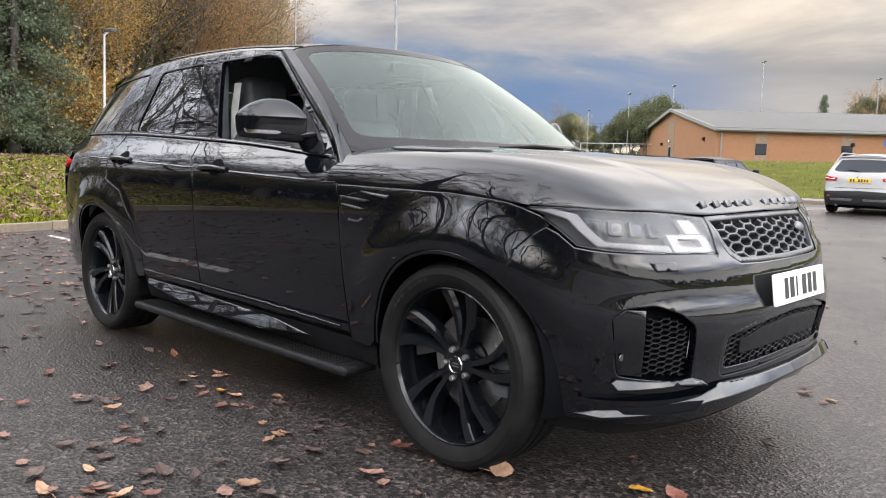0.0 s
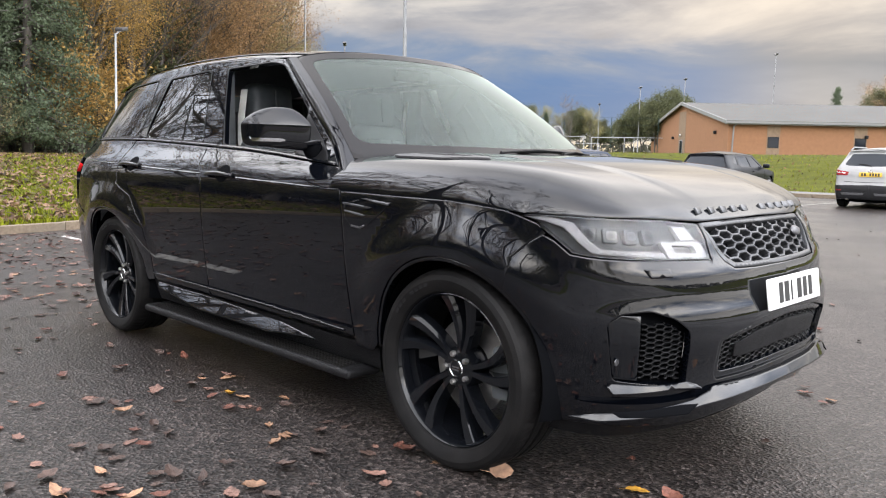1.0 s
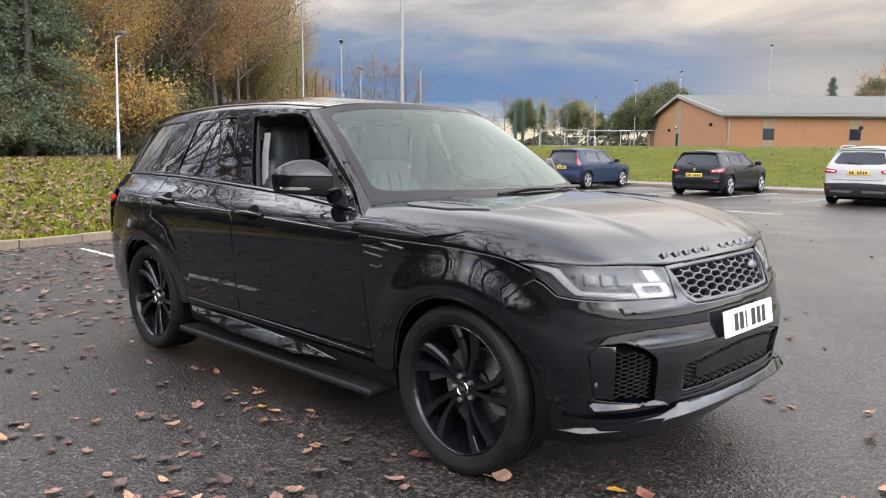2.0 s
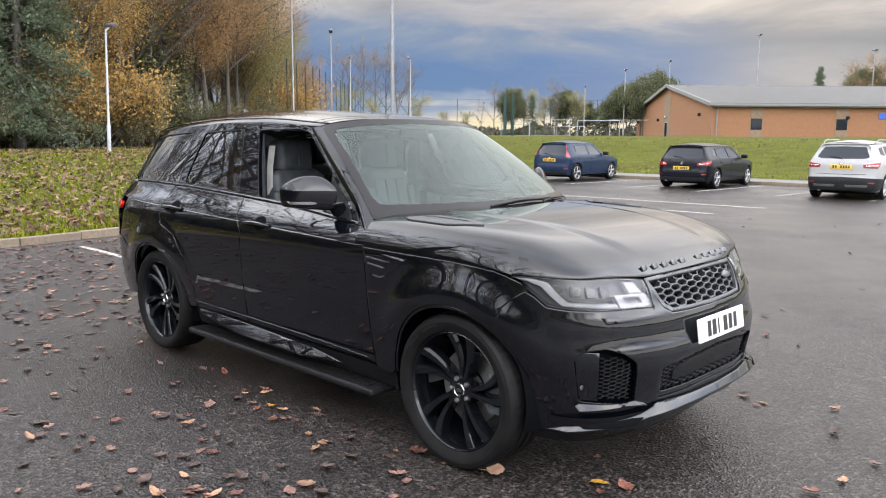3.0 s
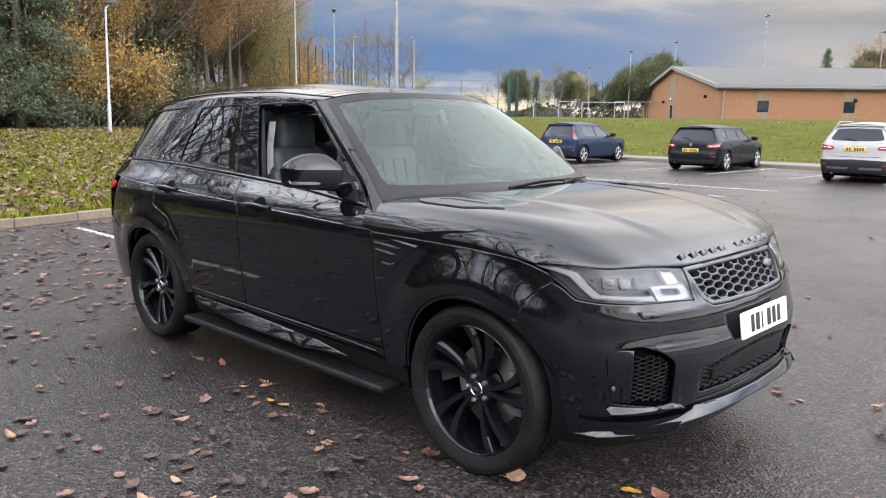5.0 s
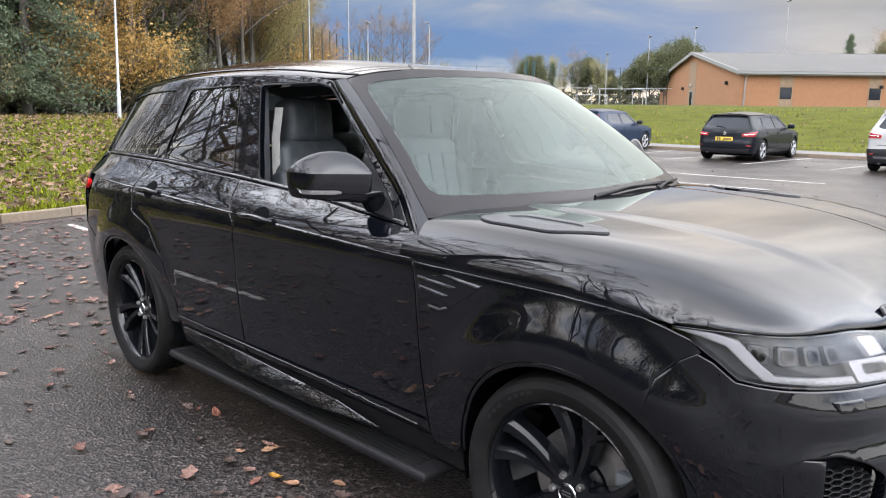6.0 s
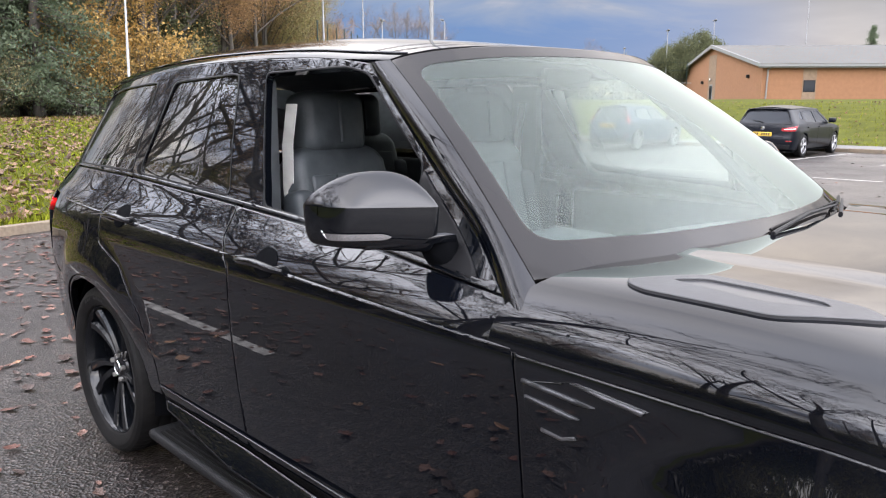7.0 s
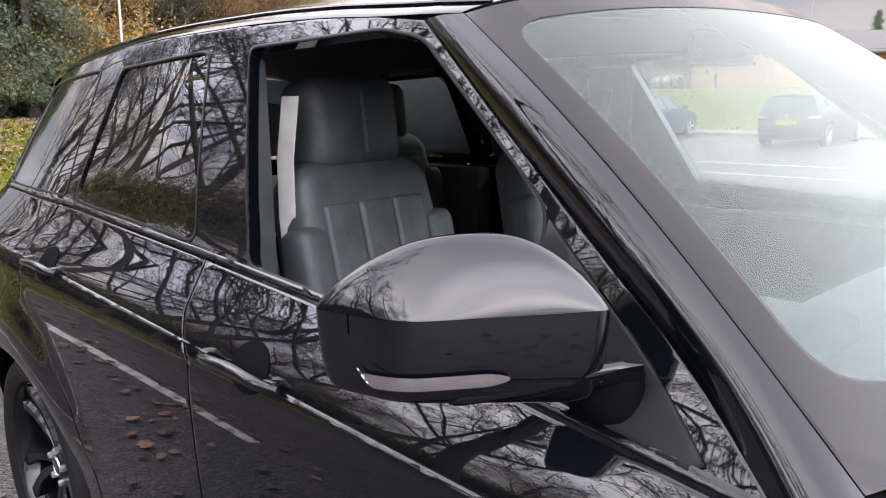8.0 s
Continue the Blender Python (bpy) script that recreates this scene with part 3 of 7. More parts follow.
def build_ground():
    def axis(lo, hi, fine, n, far):
        mid = np.arange(lo, hi + .001, fine)
        out = np.geomspace(1, far, n)
        return np.concatenate([lo - (out[::-1] - 1 + fine), mid, hi + (out - 1 + fine)])
    xs, ys = axis(-62, 50, .8, 26, 2600), axis(-30, 62, .8, 26, 2600)
    x, y = np.meshgrid(xs, ys, indexing="ij")
    z = np.where(in_park(x + .25, y) & in_park(x - .0, y - .3), -.12, land(x, y))
    idx = np.arange(x.size).reshape(x.shape)
    q = np.stack([idx[:-1, :-1], idx[1:, :-1], idx[1:, 1:], idx[:-1, 1:]], -1).reshape(-1, 4)
    me = mesh_from("ground", np.stack([x, y, z], -1).reshape(-1, 3), q, GRASS)
    tagged(put("ground", me), "mown grass banks with fallen leaves round the car park", "ground", kind="structure")
    # the asphalt, one slab
    left = [(edge_x(v), v) for v in np.concatenate([np.linspace(-9, 2, 12), np.linspace(3, KERB_Y, 22)])]
    ring = [(60, -9.0), (60, KERB_Y), *reversed(left)]
    bm = bmesh.new()
    bm.faces.new([bm.verts.new((a, b, 0)) for a, b in ring])
    bmesh.ops.triangulate(bm, faces=bm.faces)
    ob = part("car_park", bm, ASPHALT, None, smooth=False)
    tagged(ob, "damp dark asphalt car park strewn with leaves", "car park", kind="structure")
    # the footpath beyond the far kerb
    bm = boxed(-22, KERB_Y + .13, -.1, 60, PATH_Y, .10)
    tagged(part("pavement", bm, PATHMAT, None), "grey asphalt footpath behind the kerb", "pavement", kind="structure")


def build_kerbs():
    def stones(name, line, label):
        base = thing(name, label, "kerb", kind="structure")
        bm = boxed(-.4525, -.06, -.12, .4525, .06, .115, bevel=.012)
        me = bpy.data.meshes.new("kerb_stone")
        bm.to_mesh(me)
        bm.free()
        me.materials.append(KERB)
        run = [0.0]
        for a, b in zip(line, line[1:]):
            run.append(run[-1] + math.dist(a, b))
        k = 0.457
        while k < run[-1]:
            p = [np.interp(k, run, [q[i] for q in line]) for i in (0, 1)]
            q = [np.interp(k + .1, run, [r[i] for r in line]) for i in (0, 1)]
            turn = math.degrees(math.atan2(q[1] - p[1], q[0] - p[0]))
            put("kerb_stone", me, base, place=pose(p[0], p[1], random.uniform(-.006, .006), 0, 0, turn + random.uniform(-.4, .4)))
            k += 0.915
    stones("kerb_grass_edge", [(edge_x(v) - .06, v) for v in np.linspace(-9, KERB_Y, 60)], "weathered buff concrete kerb along the grass bank")
    stones("kerb_footpath", [(-21, KERB_Y + .06), (50, KERB_Y + .06)], "weathered concrete kerb along the footpath")


def build_lines():
    def line(x0, y0, x1, y1, w=.08):
        d = Vector((x1 - x0, y1 - y0, 0))
        turn = math.degrees(math.atan2(d.y, d.x))
        bm = boxed(0, -w / 2, 0, d.length, w / 2, .004)
        ob = part("parking_line", bm, LINE, None, smooth=False)
        ob.matrix_basis = pose(x0, y0, 0, 0, 0, turn)
        tagged(ob, "worn white painted parking bay line on the asphalt", "road marking", group="parking lines", kind="structure")
    line(-8.76, .76, -4.2, .74)
    line(-8.7, -2.0, -3.4, -2.03)
    for k in range(-5, 5):
        x = -8.05 + 2.35 * k
        line(x - .1, 18.4, x + .15, 22.9)
    line(-19, 13.6, -4.5, 14.25)
    line(-16, 12.0, -4.75, 12.1)


build_ground()
build_kerbs()
build_lines()
PLAN = [(0.858, 0), (0.846, 0.26), (0.815, 0.45), (0.776, 0.58), (0.722, 0.7), (0.652, 0.79), (0.555, 0.862), (0.435, 0.912), (0.26, 0.95), (0, 0.975), (-0.7, 0.978), (-1.5, 0.98), (-2.3, 0.982), (-2.923, 0.985), (-3.4, 0.96), (-3.66, 0.91), (-3.83, 0.825), (-3.92, 0.69), (-3.965, 0.45), (-3.985, 0)]
SIDE = [(.15, .14), (.22, .10), (.32, .06), (.42, .035), (.55, .02), (.75, .004), (.9, 0), (.97, .001), (1.0, .004), (1.03, .011), (1.06, .024),
        (1.09, .042), (1.12, .064), (1.16, .094), (1.2, .119), (1.3, .152), (1.4, .187), (1.5, .224), (1.6, .263), (1.72, .313)]
NOSE = [(.15, .18), (.22, .12), (.30, .055), (.36, .028), (.45, .022), (.58, .002), (.64, .004), (.66, .010), (.685, .023), (.71, .031), (.75, .036), (.785, .043), (.805, .054), (.83, .072), (.9, .106), (.95, .15), (1.0, .2), (1.2, .4), (1.72, .9)]
TAIL = [(.15, .2), (.25, .12), (.4, .03), (.6, 0), (.9, .02), (1.1, .05), (1.2, .09), (1.4, .22), (1.6, .36), (1.72, .44)]




# ---- the black SUV: the front axle at x = 0, the nose towards +x, its right side towards -y ----
SUV = Shell(PLAN, SIDE, NOSE, TAIL, [(0, .382, .45), (-2.923, .382, .45)], flare=.037)


def suv_skin(u, z):
    """The skin by run and height; a run below 0 is the left half."""
    u = np.asarray(u, float)
    p = SUV.at(np.abs(u), z)
    p[..., 1] *= np.where(u < 0, -1, 1)
    return p


def lean(surf, k, z0):
    """The surface drawn outwards below the height z0, so that it faces the sky."""
    def fn(u, z):
        p = surf(u, z)
        q = surf(np.asarray(u, float) + .004, z) - surf(np.asarray(u, float) - .004, z)
        n = np.stack([q[..., 1], -q[..., 0], np.zeros_like(q[..., 0])], -1)
        n /= np.maximum(np.linalg.norm(n, axis=-1, keepdims=True), 1e-9)
        n *= np.sign((n * (p - np.array([-1.5, 0, 0]))).sum(-1, keepdims=True))
        return p + n * (np.clip(z0 - np.asarray(z, float), 0, None) * k)[..., None]
    return fn


def right(x, z):
    return SUV.at(SUV.run(x), z)


def left_side(x, z):
    p = SUV.at(SUV.run(x), z)
    p[..., 1] *= -1
    return p


def arc(cx, cz, r, a0, a1, n=18):
    return [(cx + r * math.cos(radians(a0 + (a1 - a0) * k / n)), cz + r * math.sin(radians(a0 + (a1 - a0) * k / n))) for k in range(n + 1)]


AX, AZ, AR = -2.923, .382, .420
GAP = .0025
FRONT_CUT = [(-.685, 1.10), (-.625, 1.01), (-.605, .9), (-.585, .6), (-.565, .40)]
B_CUT = [(-1.888, 1.185), (-1.865, 1.09), (-1.79, 1.0), (-1.78, .86), (-1.765, .41)]
C_CUT = [(-2.80, 1.225), (-2.84, 1.08), (-2.80, .95), (-2.62, .885), (-2.475, .72), (-2.41, .55), (-2.40, .41)]
BELT = [(-.685, 1.10), (-1.2, 1.143), (-1.47, 1.160), (-1.93, 1.180), (-2.66, 1.207), (-3.2, 1.212), (-3.60, 1.21)]


def belt(x):
    return float(np.interp(-x, [-p[0] for p in BELT], [p[1] for p in BELT]))


def belt_pts(x0, x1, n=10):
    return [(x0 + (x1 - x0) * k / n, belt(x0 + (x1 - x0) * k / n)) for k in range(n + 1)]


def shift(pts, d):
    return [(x + d, z) for x, z in pts]


LAMP = [(1.239, 0.97), (1.137, 0.972), (1.052, 0.972), (0.799, 0.964), (0.627, 0.957), (0.481, 0.942), (0.481, 0.829), (0.594, 0.833), (0.71, 0.834), (0.934, 0.842), (0.988, 0.846), (1.037, 0.853), (1.092, 0.895), (1.166, 0.944)]
GRILLE = [(-0.467, 0.946), (-0.227, 0.953), (0, 0.953), (0.227, 0.953), (0.467, 0.946), (0.434, 0.861), (0.405, 0.821), (0.363, 0.797), (0.22, 0.793), (0, 0.791), (-0.22, 0.793), (-0.363, 0.797), (-0.405, 0.821), (-0.434, 0.861)]
FOG = [(0.914, 0.631), (0.888, 0.441), (0.734, 0.427), (0.61, 0.42), (0.621, 0.605), (0.683, 0.648), (0.77, 0.674), (0.868, 0.663)]
LOWER = [(-0.487, 0.563), (-0.458, 0.571), (-0.249, 0.61), (0, 0.629), (0.249, 0.61), (0.458, 0.571), (0.487, 0.563), (0.481, 0.42), (0.26, 0.424), (0, 0.431), (-0.26, 0.424), (-0.481, 0.42)]


def build_suv_body(car):
    for side, lb in ((right, "right"), (left_side, "left")):
        top = [(-.61, 1.004), (-.3, 1.002), (0, 1.000), (.12, .993), (.237, .981), (.295, .966)]
        arch = arc(0, AZ, AR, 52, 178)
        wing = [*top, (.363, .943), (.392, .913), (.343, .887), (.285, .83), *arch, (-.455, .36), (-.562, .36), *reversed(shift(FRONT_CUT[1:], GAP))]
        skin("front_wing", wing, side, PAINT, car, flange=.02)
        fd = [*shift(FRONT_CUT, -GAP)[::-1], *belt_pts(-.70, -1.883), *shift(B_CUT, GAP)]
        skin("front_door", fd, side, PAINT, car, flange=.02)
        rd = [*shift(B_CUT, -GAP)[::-1], *belt_pts(-1.893, -2.795), *shift(C_CUT, GAP)]
        skin("rear_door", rd, side, PAINT, car, flange=.02)
        rarch = arc(AX, AZ, AR, 160, 2, 20)
        rq = [*shift(C_CUT, -GAP)[::-1], *belt_pts(-2.81, -3.60), (-3.62, 1.10), (-3.47, 1.09), (-3.45, 1.02), (-3.50, .93), (-3.58, .80), (-3.42, .74), *rarch[1:], (-2.47, .40)]
        skin("rear_quarter", rq, side, PAINT, car, flange=.02)
        for ax in (0, AX):
            # arch lip and the dark liner inside
            lip = [*arc(ax, AZ, AR - .002, 0, 180, 26), *reversed(arc(ax, AZ, AR - .016, 0, 180, 26))]
            skin("arch_lip", lip, side, GLOSS, car, inset=.004, flange=.03)
        # greenhouse side with its openings
        w1 = [(-1.066, 1.160), (-1.3, 1.170), (-1.735, 1.192), (-1.93, 1.598), (-1.50, 1.606), (-1.392, 1.585), (-1.066, 1.350)]
        w2 = [(-1.965, 1.207), (-2.68, 1.232), (-2.69, 1.26), (-2.615, 1.580), (-2.13, 1.600), (-2.105, 1.59)]
        w3 = [(-2.775, 1.238), (-3.50, 1.232), (-3.545, 1.25), (-3.60, 1.535), (-3.25, 1.565), (-2.80, 1.583)]
        house = [*belt_pts(-.70, -3.60, 24), (-3.70, 1.30), (-3.72, 1.555), (-3.5, 1.585), (-3.2, 1.605), (-2.9, 1.625), (-2.6, 1.640), (-2.3, 1.647), (-2.0, 1.648), (-1.7, 1.641), (-1.53, 1.630), (-1.40, 1.615)]
        house = [(x, z + (.006 if k < 25 else 0)) for k, (x, z) in enumerate(house)]
        w1, w2, w3 = (rounded(w, .03) for w in (w1, w2, w3))
        skin("window_surround", house, side, GLOSS, car, holes=(w1, w2, w3), flange=.025, step=.014, ring=.004, edge=.2)
        for w in (w1, w2, w3):
            cx, cz = np.mean([p[0] for p in w]), np.mean([p[1] for p in w])
            grown = [(x + .006 * (1 if x > cx else -1) * min(1, abs(x - cx) / .12), z + .006 * (1 if z > cz else -1) * min(1, abs(z - cz) / .08)) for x, z in w]
            skin("window_seal", grown, side, SAIL, car, holes=(w,), inset=-.0015, flange=.004, step=.03, ring=0, edge=.3)
        skin("rear_door_glass", w2, side, TINT, car, inset=.005, flange=0)
        skin("quarter_glass", w3, side, TINT, car, inset=.005, flange=0)
        if lb == "left":
            skin("front_door_glass", w1, side, CLEAR, car, inset=.008, flange=0)
        sail = [(-1.058, 1.150), (-1.058, 1.338), (-.785, 1.128), (-.80, 1.120)]
        skin("mirror_sail", sail, side, SAIL, car, inset=-.004, flange=.006, label="satin black corner panel at the mirror")
        # bright-edged waist moulding under the windows
        rail = [*belt_pts(-.72, -3.58, 30)]
        rail = [(x, z + .004) for x, z in rail] + [(x, z + .016) for x, z in reversed(rail)]
        skin("waist_moulding", rail, side, GLOSS, car, inset=-.004, flange=.008)
        # sill and lower cladding
        sill = [(-.455, .355), (-2.47, .395), (-2.47, .27), (-.455, .25)]
        skin("sill", sill, side, PLASTIC, car, inset=.03, flange=.02)
        blade = [(-.80, .352), (-1.07, .378), (-1.78, .398), (-2.36, .402), (-2.32, .375), (-1.80, .325), (-1.2, .325)]
        skin("sill_blade", blade, lean(side, .8, .405), GLOSS, car, inset=-.004, flange=.02)
        # tail lamp and bumper side
        lamp = [(-3.64, 1.065), (-3.565, 1.058), (-3.555, 1.03), (-3.59, 1.0), (-3.63, .995)]
        skin("tail_lamp", rounded(lamp, .02), side, RED, car, inset=-.004, flange=.02)
        sg = 1 if lb == "right" else -1
        u = lambda x: sg * float(SUV.run(x))
        tail = [(u(-3.42), .73), (u(-3.58), .79), (sg * 5.35, .80), (sg * 6.15, .80), (sg * 6.15, .34), (u(-3.6), .33), (u(-3.40), .36), *[(u(x), z) for x, z in reversed(arc(AX, AZ, AR, 130, 178, 8))]]
        skin("rear_bumper", tail, suv_skin, PAINT, car, flange=.02)
        gate = [(u(-3.62), .81), (u(-3.64), 1.205), (sg * 6.15, 1.205), (sg * 6.15, .81)]
        skin("tailgate", gate, suv_skin, PAINT, car, flange=.02, step=.05)
        rg = [(u(-3.70), 1.215), (u(-3.745), 1.55), (sg * 6.15, 1.60), (sg * 6.15, 1.215)]
        skin("rear_window", rg, suv_skin, TINT, car, inset=.006, flange=0, step=.05)


# bonnet
OUT_U = np.linspace(0, 1.21, 120)
OUT = SUV.at(OUT_U, np.interp(OUT_U, [0, .467, .80, 1.21], [.957, .950, .968, .976]))


def bonnet_front(y):
    return np.interp(np.abs(y), -OUT[:, 1], OUT[:, 0])


def bonnet_half(x):
    z = np.interp(x, [-.7, 0, .3], [1.008, 1.004, .975])
    return -SUV.at(SUV.run(np.minimum(x, .32)), z)[..., 1]


def cowl(a):
    """The rear edge of the bonnet in plan, from the side (1) to the middle (0)."""
    t = np.abs(a) * .965 / .88
    return -.636 + .165 * (1 - np.minimum(t, 1) ** 2.2) - .6 * np.clip(t - 1, 0, 1)


def bonnet(a, b):
    """a across from -1 to 1, b from the cowl to the nose."""
    s = np.abs(a)
    xr = cowl(a)
    xf = bonnet_front(s * .938)
    x = xr + b * (xf - xr)
    y = a * bonnet_half(x)
    ze = np.interp(x, np.concatenate([[-.7, 0, .2], OUT[::-1, 0]]), np.concatenate([[1.006, 1.002, .986], OUT[::-1, 2]]))
    zt = np.interp(x, BZ[0], BZ[1])
    side = np.clip(1 - s ** 12, 0, 1) ** .53
    nose = np.clip(1 - np.clip(b, 0, 1) ** 9, 0, 1) ** .62
    yc = .50 - .13 * np.clip((x + .4) / 1.0, 0, 1)
    d = np.clip((yc - np.abs(y)) / .045 + .5, 0, 1)
    ridge = .008 * d * d * (3 - 2 * d) * np.clip((.66 - x) / .2, 0, 1)
    z = ze + (zt - ze + ridge) * side * nose
    return np.stack([x, -y, z], -1)


_bz = smooth_rows([(-.75, 1.163), (-.5, 1.164), (-.2, 1.160), (.05, 1.147), (.3, 1.118), (.5, 1.080), (.65, 1.042), (.76, 1.008)], 200)
BZ = (_bz[0], _bz[1][:, 0])


def ws_edge(a, b):
    """The windscreen: a across, b from the base to the top."""
    s = np.abs(a)
    x0, y0, z0 = -.648 + .165 * (1 - s ** 2.2), a * .880, 1.139 + .018 * (1 - s ** 2)
    x1, y1, z1 = -1.328 + .125 * (1 - s ** 2.2), a * .690, 1.621 + .055 * np.clip(1 - s ** 3, 0, 1) ** .8
    bow = np.sin(np.pi * b) * .022
    return np.stack([x0 + (x1 - x0) * b + bow * .6, -(y0 + (y1 - y0) * b + np.sign(a) * bow * .3 * s), z0 + (z1 - z0) * b + bow * .8], -1)


_rz = smooth_rows([(-3.75, 1.640), (-3.4, 1.690), (-3.0, 1.730), (-2.5, 1.748), (-2.0, 1.742), (-1.6, 1.716), (-1.2, 1.674)], 200)
_ge = smooth_rows([(-3.75, 1.552), (-3.5, 1.585), (-3.2, 1.605), (-2.9, 1.625), (-2.6, 1.640), (-2.3, 1.647), (-2.0, 1.648), (-1.7, 1.641), (-1.53, 1.630), (-1.328, 1.620)], 200)


def roof(a, b):
    """a across, b from the windscreen to the tail."""
    s = np.abs(a)
    xf = -1.328 + .125 * (1 - s ** 2.2) - .006
    x = xf + b * (-3.745 + .03 * s ** 2 - xf)
    ge = np.interp(x, _ge[0], _ge[1][:, 0]) + .002
    half = -SUV.at(SUV.run(np.minimum(x, -1.40)), np.minimum(ge, 1.66))[..., 1]
    half = np.where(x > -1.40, .690 + (half - .690) * np.clip((-1.328 - x) / .072, 0, 1), half)
    zc = np.interp(x, _rz[0], _rz[1][:, 0])
    z = ge + (zc - ge) * np.clip(1 - s ** 3.0, 0, 1) ** .8
    return np.stack([x, -a * half, z], -1)


def ease(n, k=1.0):
    t = np.linspace(-1, 1, n)
    return np.sin(t * math.pi / 2 * k) / math.sin(math.pi / 2 * k)


def build_suv_top(car):
    b = 1 - (1 - np.linspace(0, 1, 70)) ** 2.2
    a = np.sign(ease(91)) * (1 - (1 - np.abs(ease(91))) ** 1.3)
    sheet("bonnet", bonnet, a, b, PAINT, car, flange=.02)
    sheet("roof_panel", roof, a, np.linspace(0, 1, 60), PAINT, car, flange=.01)
    # windscreen: clear pane and its dark border
    rect = lambda u, v: ws_edge(u, v)
    edge = [(-1, 0), (1, 0), (1, 1), (-1, 1)]
    clear = rounded([(-.945, .115), (-.55, .085), (0, .07), (.55, .085), (.945, .115), (.945, .925), (0, .935), (-.945, .925)], .08)
    skin("windscreen_border", edge, rect, FRIT, car, holes=(clear,), step=.06, flange=.006, centre=(-1.6, 0, 1.0))
    skin("windscreen", clear, rect, GLASS, car, step=.06, flange=0, inset=.001, centre=(-1.6, 0, 1.0))
    for sg in (1, -1):
        # A pillar between the windscreen's edge and the door frame
        def pillar(t, v, sg=sg):
            e = ws_edge(np.full_like(v, 1.0), v)
            q = np.stack([-.70 - .70 * v, belt_z(v)], -1)
            o = SUV.at(SUV.run(q[..., 0]), q[..., 1])
            p = e + (o - e) * t[..., None]
            p[..., 1] -= .022 * np.sin(np.pi * t)
            p[..., 0] += .012 * np.sin(np.pi * t)
            p[..., 1] *= sg
            return p
        sheet("windscreen_pillar", pillar, np.linspace(0.02, 1, 14), np.linspace(-.075, 1.0, 42), PAINT, car, flange=.012, toward=(.5, -sg, .5))


def belt_z(v):
    return 1.106 + .509 * v


suv = thing("suv", "glossy black large luxury SUV parked on asphalt with one window down", "car")
build_suv_body(suv)
build_suv_top(suv)


def flat_bm(pts):
    bm = bmesh.new()
    bm.faces.new([bm.verts.new(p) for p in pts])
    return bm


def mirrored(poly):
    return [(-u, z) for u, z in reversed(poly)]


def hex_bars(name, poly, surf, mat, parent, w, h, bar, inset, depth, u0=0.0, z0=0.0, label=""):
    """A honeycomb of flat bars, w by h a cell, inside the outline."""
    a = np.array(poly)
    edges = {}
    for i in range(int((a[:, 0].min() - u0) / (.75 * w)) - 2, int((a[:, 0].max() - u0) / (.75 * w)) + 3):
        for j in range(int((a[:, 1].min() - z0) / h) - 2, int((a[:, 1].max() - z0) / h) + 3):
            cu, cz = u0 + i * .75 * w, z0 + (j + .5 * (i % 2)) * h
            c = [(cu + w / 2 * k, cz + h / 2 * m) for k, m in ((1, 0), (.5, 1), (-.5, 1), (-1, 0), (-.5, -1), (.5, -1))]
            for p, q in zip(c, c[1:] + c[:1]):
                key = tuple(sorted(((round(p[0], 4), round(p[1], 4)), (round(q[0], 4), round(q[1], 4)))))
                edges[key] = 1
    verts, faces = [], []
    for p, q in edges:
        n = 5
        line = np.array([(p[0] + (q[0] - p[0]) * k / n, p[1] + (q[1] - p[1]) * k / n) for k in range(n + 1)])
        ok = inside(line, poly)
        if ok.sum() < 2:
            continue
        line = line[ok][[0, -1]]
        d = line[1] - line[0]
        d = d / max(np.hypot(*d), 1e-9)
        line = line + np.array([-d, d]) * bar * .28
        s = np.array([-d[1], d[0]]) * bar / 2
        q4 = np.array([line[0] + s, line[0] - s, line[1] - s, line[1] + s])
        q5 = np.array([line[0] + s * .45, line[0] - s * .45, line[1] - s * .45, line[1] + s * .45])
        e = .004
        base = surf(q4[:, 0], q4[:, 1])
        top = surf(q5[:, 0], q5[:, 1])
        nr = np.cross(surf(q4[:, 0] + e, q4[:, 1]) - surf(q4[:, 0] - e, q4[:, 1]), surf(q4[:, 0], q4[:, 1] + e) - surf(q4[:, 0], q4[:, 1] - e))
        nr /= np.linalg.norm(nr, axis=1, keepdims=True)
        nr *= np.sign((nr * (base - np.array([-1.5, 0, .75]))).sum(1, keepdims=True))
        k = len(verts)
        verts += [*(base - nr * (inset + depth)), *(base - nr * (inset + bar * .3)), *(top - nr * inset)]
        for lo in (0, 4):
            faces += [(k + lo + i, k + lo + (i + 1) % 4, k + lo + 4 + (i + 1) % 4, k + lo + 4 + i) for i in range(4)]
        faces.append((k + 8, k + 9, k + 10, k + 11))
    me = mesh_from(name, verts, faces, mat, smooth=False)
    return put(name, me, parent, label)


